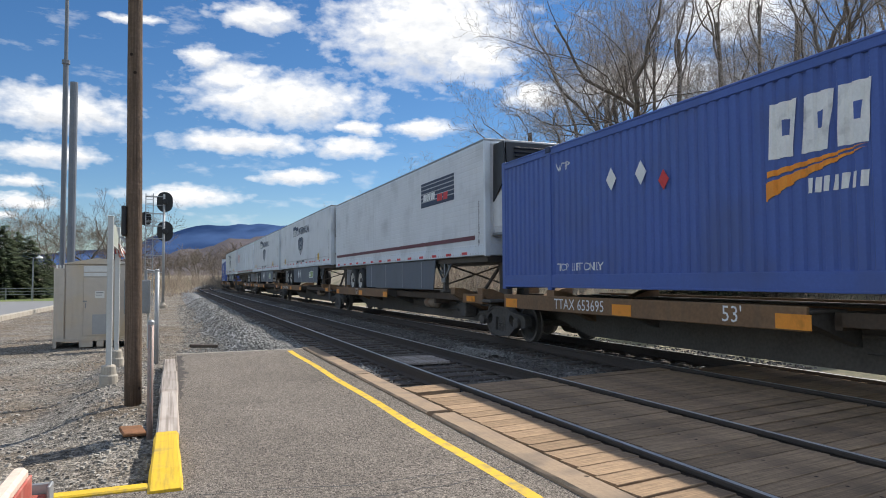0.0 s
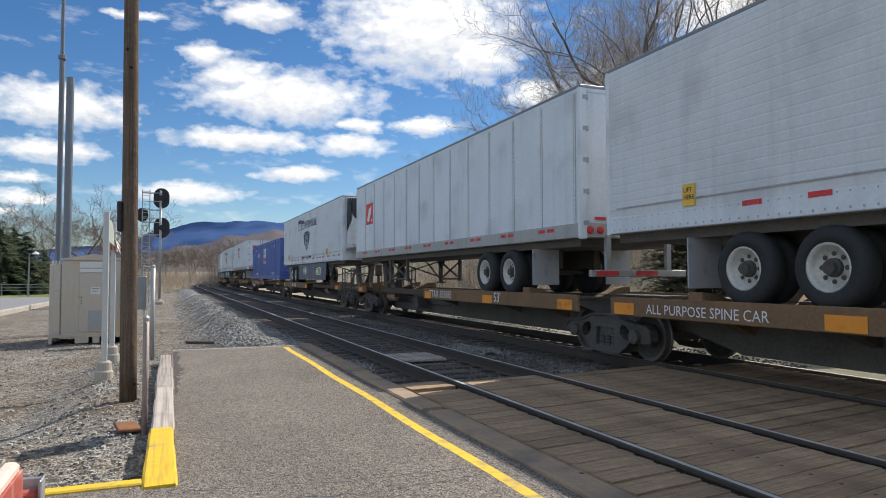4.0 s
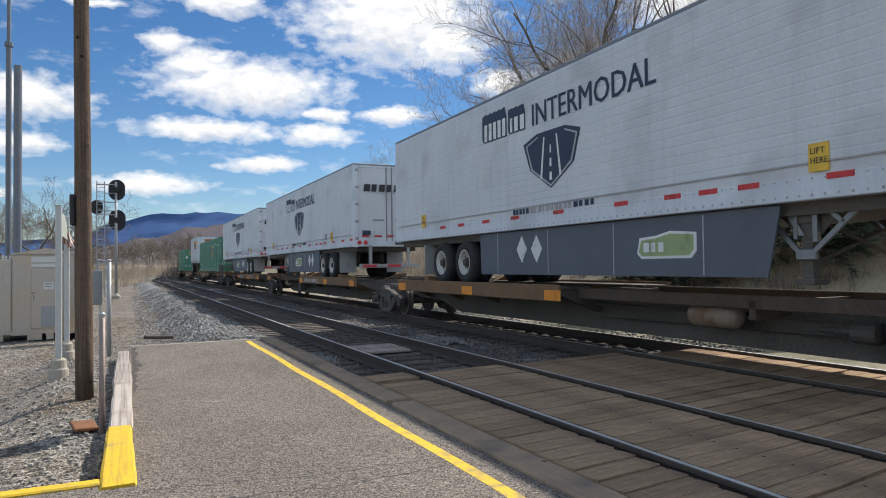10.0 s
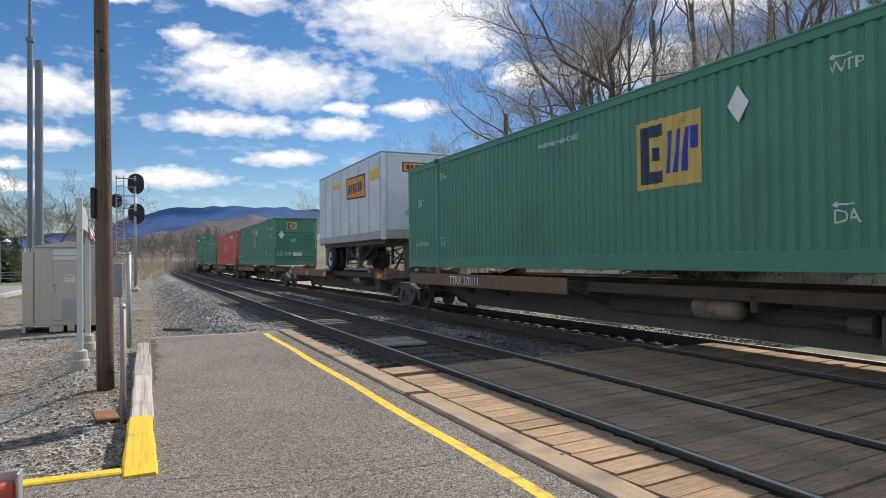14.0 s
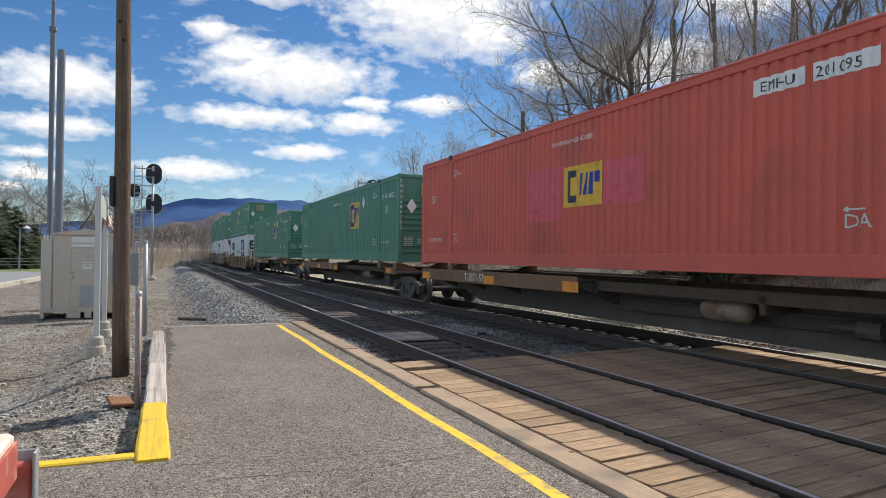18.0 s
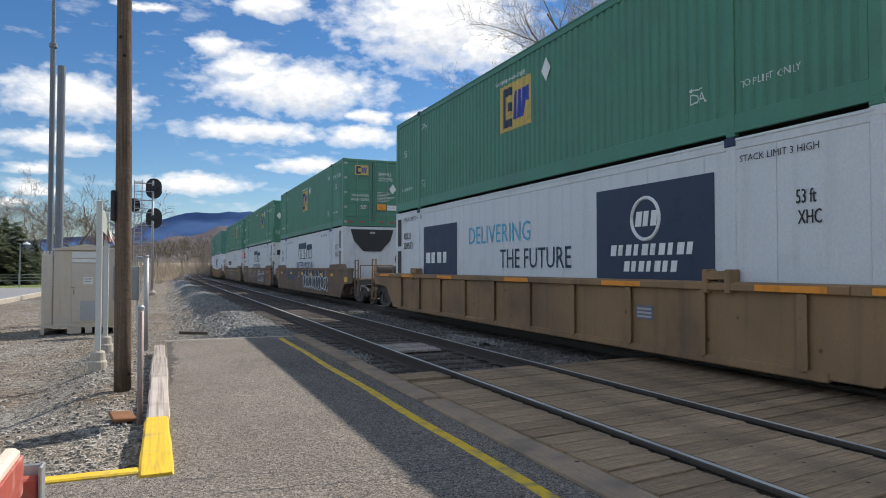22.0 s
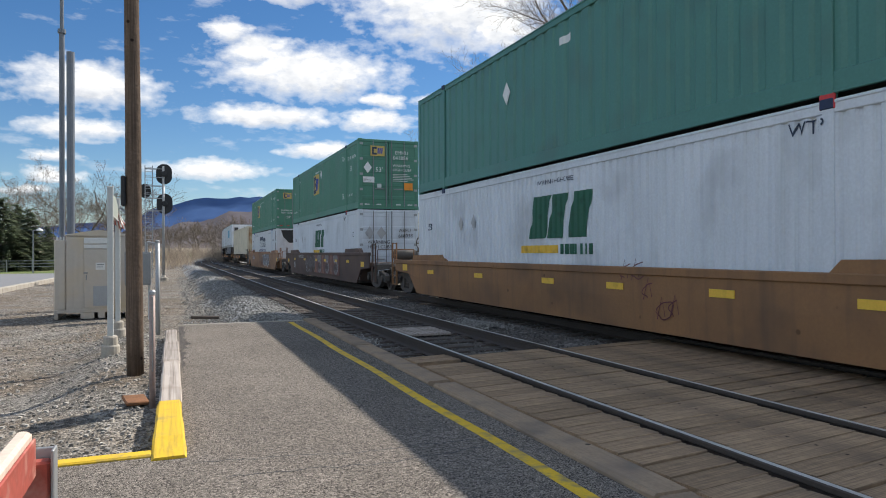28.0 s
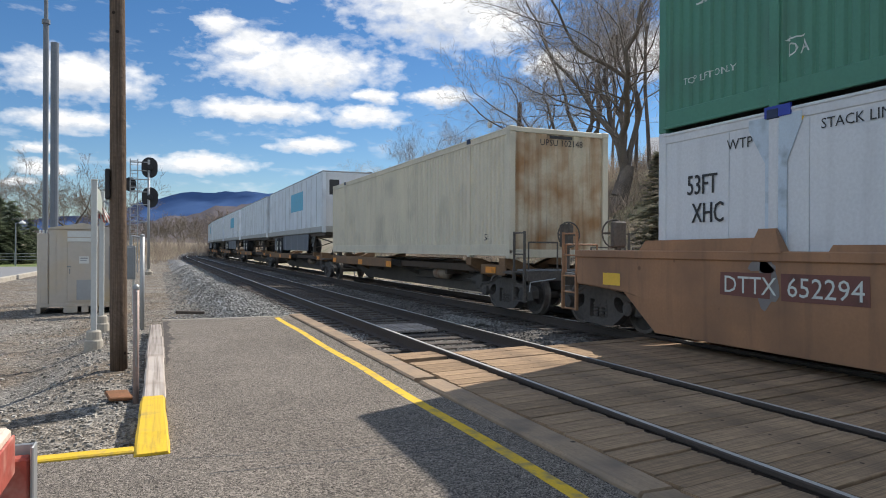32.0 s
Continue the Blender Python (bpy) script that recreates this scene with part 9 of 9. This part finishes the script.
for far in (177.75, 196.1):
    prime_marks(put(trailer(DRY, "white", False, False, True, length=15.85), far - 15.85), False, "", 15.85)
    put(spine_car(SPINE, "near", (("TTRX 552324", 1.0, 0.17), ("1-28'/1-57'", 4.75, 0.2)) if far > 180 else (("ALL PURPOSE SPINE CAR", 0.95, 0.15),), near=-2.15, far_end=far > 180, stand="far"), far - CL)
emp_marks(put(container(GREEN, "green", 1.2, "ribs"), 214.8 - CL), 1.2, 10.0, num="EMHU 643285")
put(spine_car(SPINE, "far", (("TTRX 370111", 2.8, 0.2),), near=0.75, patches=False), 214.8 - CL)
yellow_marks(put(trailer("short white pup trailer with an orange panel", "white", True, False, False, length=8.53, ribs="v", axles=1), 217.2), 8.53)
put(spine_car(SPINE, "far", (), near=-0.9, stand="near"), 216.6)
emp_marks(put(container(GREEN, "green", 1.2, "ribs"), 253.5 - CL), 1.2, 7.43, num="EMHU 213764")
put(spine_car(SPINE, "far", T0[1:], near=-2.3, far_end=True), 253.5 - CL)
emp_marks(put(container("ribbed red 53-foot container with a yellow logo panel", "red", 1.2, "waves"), 271.9 - CL), 1.2, logo=False, num="EMHU 201095")
f = Face(TRAIN[-1][0])
f.bar(6.13, 2.15, 7.5, 3.2, "mk_faded", "faded_patch", 0.003)
f.bar(8.8, 2.35, 9.9, 3.12, "mk_faded", "faded_patch", 0.003)
f.bar(7.55, 2.38, 8.77, 3.14, "mk_yellow", "logo_panel", 0.007)
f.shapes([[(7.65, 2.46), (7.98, 2.46), (7.98, 2.59), (7.78, 2.59), (7.78, 2.93), (7.98, 2.93), (7.98, 3.06), (7.65, 3.06)]], "mk_navy", "logo_block", 0.011)
f.shapes([[(8.03 + i * 0.16, 2.58), (8.14 + i * 0.16, 2.58), (8.19 + i * 0.16, 2.98), (8.08 + i * 0.16, 2.98)] for i in range(3)], "mk_blue", "logo_block", 0.011)
f.bar(8.54, 2.78, 8.68, 2.98, "mk_blue", "logo_block", 0.011)
f.bar(12.0, 3.54, 12.78, 3.76, "mk_white", "number_patch", 0.006)
f.bar(12.86, 3.54, 13.7, 3.76, "mk_white", "number_patch", 0.006)
f.out = 0.004
f.text("EMHU", 12.12, 3.58, 0.13, "mk_black")
f.text("201095", 12.92, 3.58, 0.13, "mk_black")
f.out = 0.0
put(spine_car(SPINE, "far", (("T-2871-57", 3.0, 0.18),), near=0.65), 271.9 - CL)
emp_marks(put(container(GREEN, "green", 1.2, "ribs"), 290.2 - CL), 1.2, 10.05, num="EMHU 686103")
put(spine_car(SPINE, "far", T0[1:], near=-0.2), 290.2 - CL)
emp_marks(put(container(GREEN, "green", 1.2, "ribs"), 310.8 - CL), 1.2, 10.1, num="EMHU 641028")
put(spine_car(SPINE, "far", T0[:1], near=-2.25, far_end=True), 310.8 - CL)

LOW, UP = 0.27, 3.172


def stack(far, car_k, lower, upper, car):
    """A double stack: the well car, its lower box and its upper box."""
    put(well_car(*car[0], **car[1]), far - CL)
    put(lower, far - CL)
    put(upper, far - CL)


WELL = "deep well car with yellow reflectors"
lo = container("smooth white container with navy panels and a slogan", "white", LOW, "doors", True)
kllm_marks(lo, LOW)
up = container(GREEN, "green", UP, "waves")
emp_marks(up, UP, 7.33, num="EMHU 263568", endmarks="waves")
stack(331.7, None, lo, up, (("tan-brown ribbed " + WELL, "car_tan"), dict(ribs=True, patches=False, top=1.24)))
for i, (far, num, tail, near_j, far_j, g) in enumerate(((354.9, "EMHU 272370", "doors", "coupler", "share", (("slabs", 3, "mk_spray", "mk_grey", 2.45, 6.2), ("swirl", 9, "mk_pale", "mk_pale", 6.5, 7.1), ("lobes", 5, "mk_spray", "mk_white", 8.15, 13.6))), (374.5, "EMHU 273533", "waves", "none", "share", (("arches", 4, "mk_dust", "mk_grey", 3.4, 8.6), ("lobes", 7, "mk_spray", "mk_white", 9.4, 12.6))), (394.0, "EMHU 240113", "waves", "none", "coupler", (("arches", 6, "mk_dust", "mk_grey", 5.5, 9.0),)))):
    lo = container("smooth white refrigerated container with dark block marking", "white", LOW, "doors" if i else "plain", True)
    if i < 2:
        prime_box_marks(lo)
    else:
        ff = Face(lo, out=-0.006)
        ff.blocks(9, 3.0, 1.7, 6.2, 2.1, "mk_plum", 0.05, 0.2)
        ff.text("TEMPSTACK", 9.0, 2.45, 0.3, "mk_cyan")
        ff.bar(9.0, 2.2, 11.6, 2.27, "mk_grey", "small_print")
        e = Face(lo, True, 0.03)
        e.bar(0.25, 2.3, 0.7, 2.85, "mk_red", "placard")
        e.text("TRAIN", 0.29, 2.68, 0.09), e.text("DRIVE", 0.29, 2.54, 0.09), e.text("TEAM", 0.29, 2.4, 0.09)
        e.blocks(8, 0.3, 1.9, 1.5, 2.05, "mk_plum", 0.02, 0.2)
    if i == 0:
        reefer_end(lo, LOW)
    if i == 1:
        e = Face(lo, True, 0.03)
        e.blocks(7, 0.3, 2.3, 2.2, 2.65, "mk_black", 0.03, 0.18)
        e.bar(1.4, 2.15, 2.0, 2.21, "mk_black", "small_print")
    up = container(GREEN, "green", UP, tail)
    emp_marks(up, UP, (7.25, 10.14, 10.6)[i], num=num, endmarks=tail)
    if i == 1:
        for k in range(13):
            Face(up).bar(0.8 + k * 1.15, UP + 0.12, 1.2 + k * 1.15, UP + 0.17, "mk_white", "reflector")
    stack(far, None, lo, up, (("brown " + WELL + " and sprayed graffiti", "car_brown"), dict(near=near_j, far=far_j, graffiti=g, mark_53=True)))
lo = container("ribbed white container with dark green slanted marking", "white_b", LOW, "doors")
abf_marks(lo, LOW)
up = container("plain widely ribbed blue-green container with streaks", "teal", UP, "waves", pitch=0.42)
f = Face(up)
diamond(f, 5.95, 5.0, 0.26)
f.bar(8.2, 5.45, 8.6, 5.6, "mk_white")
e = Face(up, True)
e.bar(1.5, 5.2, 1.95, 5.75, "mk_white", "placard"), e.bar(1.5, 4.4, 1.95, 4.9, "mk_white", "placard")
stack(417.3, None, lo, up, (("orange-brown " + WELL, "car_orange"), dict(graffiti=(("swirl", 8, "mk_plum", "mk_plum", 10.3, 11.6),), mark=0.83, top=1.16)))
lo = container("ribbed white container with dark green slanted marking", "white_b", LOW, "doors")
abf_marks(lo, LOW)
up = container(GREEN, "green", UP, "doors")
emp_marks(up, UP, 6.7, num="EMHU 641856", variant=True, endmarks="doors")
stack(440.7, None, lo, up, (("dark brown " + WELL + " and sprayed graffiti", "car_dark"), dict(graffiti=(("swirl", 5, "mk_dust", "mk_grey", 4.8, 6.4), ("blotch", 25, "mk_murk", "mk_dust", 5.4, 7.2), ("bands", 26, "mk_ember", "mk_haze", 7.65, 13.2)), mark=1.02, text=(("CP 527163", 2.69, 1.11, 0.24), ("53", 1.12, 0.52, 0.34)))))
lo = container("smooth white refrigerated container with dark block marking", "white", LOW, "plain", True)
prime_box_marks(lo, "PRIU 81084")
reefer_end(lo, LOW)
up = container(GREEN, "green", UP, "doors")
emp_marks(up, UP, 4.5, num="EMHU 300334", endmarks="doors")
stack(464.3, None, lo, up, (("orange-brown " + WELL + " and sprayed graffiti", "car_rust"), dict(graffiti=(("arches", 12, "mk_plum", "mk_dust", 6.55, 8.6), ("field", 13, "mk_slate", "mk_white", 8.9, 12.9)), patches=False, flanges=True, text=(("DTTX", 1.42, 0.86, 0.22), ("652294", 2.4, 0.86, 0.23)), number_field=True)))
for far, lab in ((485.2, "rust-streaked beige ribbed container"),):
    c = put(container(lab, "beige", 1.2, "waves", end_k="beige_rust"), far - CL)
    e = Face(c, True)
    e.text("UPSU 102148", 0.75, 3.72, 0.14, "mk_black")
    e.bar(1.0, 3.88, 1.6, 3.95, "mk_black", "plate")
    f = Face(c)
    f.text("53", 14.9, 1.6, 0.16, "mk_black")
    put(spine_car(SPINE, "far", (), near=0.6), far - CL)
for i, far in enumerate((503.3, 521.0, 538.4, 556.0, 573.4, 591.0)):
    c = put(trailer("white panel trailer with a faded blue field", "white_b", True, i % 2 == 1, i % 2 == 0, ribs="v"), far - CL)
    if i % 2 == 0:
        Face(c).bar(8.0, 3.4, 11.5, 4.4, "mk_cyan", "faded_field", 0.003)
        Face(c, True, 0.012).blocks(1, 0.3, 3.9, 0.9, 4.6, "mk_black")
    put(spine_car(SPINE, "far", (), stand="near"), far - CL)


# ---- timber crossing between and beside the rails ----
M["gap_shade"] = mat("rail_gap_shade", (0.025, 0.023, 0.02), 0.9, 0, 0.4, 20, 3, 0.01, 30)


def crossing():
    ob = thing("timber_crossing", "worn tan timber boards laid across the tracks", "crossing", kind="structure")
    M["board"] = mat("crossing_board", (0.40, 0.275, 0.17), 0.95, 0, 0.25, 22, 1.6, 0.008, 28, island=0.2, tint=(0.19, 0.135, 0.095), tint_amt=0.55, tint_scale=2.2, spec=0.08, grain=((2.2, 90, 60), 0.75, (0.15, 0.11, 0.08)), spots=(4.5, 0.09, (0.05, 0.035, 0.027)))
    rnd = random.Random(44)
    # added near-black strips stand in for the shade down in the rail gaps
    for xa, xb in ((3.595, 3.632), (3.7, 3.805), (5.09, 5.137), (5.207, 5.262), (7.445, 7.54), (7.612, 7.725)):
        part("flangeway", MB().box(xa, xb, -4.0, 8.7, -0.2, -0.07), M["gap_shade"], ob, "dark strip standing in for shade in the gap beside the rail")
    for x0, x1, ya, yb in ((2.937, 3.585, -4.0, 8.66), (3.81, 5.085, -4.0, 8.62), (5.265, 7.44, -4.0, 8.6), (7.73, 8.95, -4.0, 8.5)):
        kinds = []
        for k in range(3):
            w = 0.242
            mb = MB()
            rings = []
            n = 5
            for i in range(n + 1):
                x = (x1 - x0) * i / n
                j = [rnd.uniform(-0.003, 0.003) for _ in range(6)]
                rings.append([(x, 0.004, -0.16), (x, w, -0.16), (x, w + j[0] * 0.5, -0.018 + j[1] * 0.6), (x, w - 0.004, -0.012 + j[2] * 0.5), (x, 0.007, -0.012 + j[3] * 0.5), (x, 0.004 + j[4] * 0.5, -0.018)])
            mb.loft(rings)
            kinds.append(mb.mesh("board", M["board"]))
        y = ya
        lost = 8.05 if x0 < 3 else -9
        while y < yb:
            if abs(y - lost) < 0.13:
                y += 0.2
                lost = -9
                continue
            p = part("board", kinds[rnd.randrange(3)], None, ob)
            p.matrix_basis = pose(x0 + rnd.uniform(-0.012, 0.012), y, -0.02 + rnd.uniform(-0.003, 0.002), rnd.uniform(-0.3, 0.3), rnd.uniform(-0.15, 0.15), rnd.uniform(-0.25, 0.25) + 8)
            y += 0.247 + rnd.choice((0, 0, 0, 0.006, 0.012, 0.03))
    return ob


crossing()


# ---- what moves ----
def gone(t):
    """Metres that the train has run at t seconds."""
    return 13.85 * t + 0.0125 * t * t


def turning(ob, u):
    """Wheelsets roll while their car passes; each row is less than a quarter turn on."""
    for w in [o for o in ob.children_recursive if o.name.startswith("wheelset")]:
        base = w.matrix_basis.copy()
        y = u + w.parent.matrix_basis.translation.y + base.translation.y
        passing = [k / FPS for k in range(int(32 * FPS) + 1) if -6 < y - gone(k / FPS) < 48]
        if not passing:
            continue
        start = gone(passing[0])
        rows = [] if passing[0] <= 0 else [(0, base)]
        rows += [(t, base @ Matrix.Rotation((gone(t) - start) / 0.42, 4, "X")) for t in passing]
        if passing[-1] < 32 - 0.5 / FPS:
            rows.append((32, rows[-1][1]))
        walk(w, rows)


def motions():
    for ob, u, lift in TRAIN:
        rows = []
        for t in range(0, 33):
            s = u + CL / 2 - gone(t)
            x, y, h = along(s)
            m = pose(x, y, lift, 0, 0, -h) @ Matrix.Translation((0, -CL / 2, 0))
            rows.append((t, m))
        walk(ob, rows)
        turning(ob, u)
    walk(CLOUDS, [(0, pose(0, 0, 0, 0, 0, 1.40)), (32, pose(0, 0, 0, 0, 0, -0.96))])


motions()
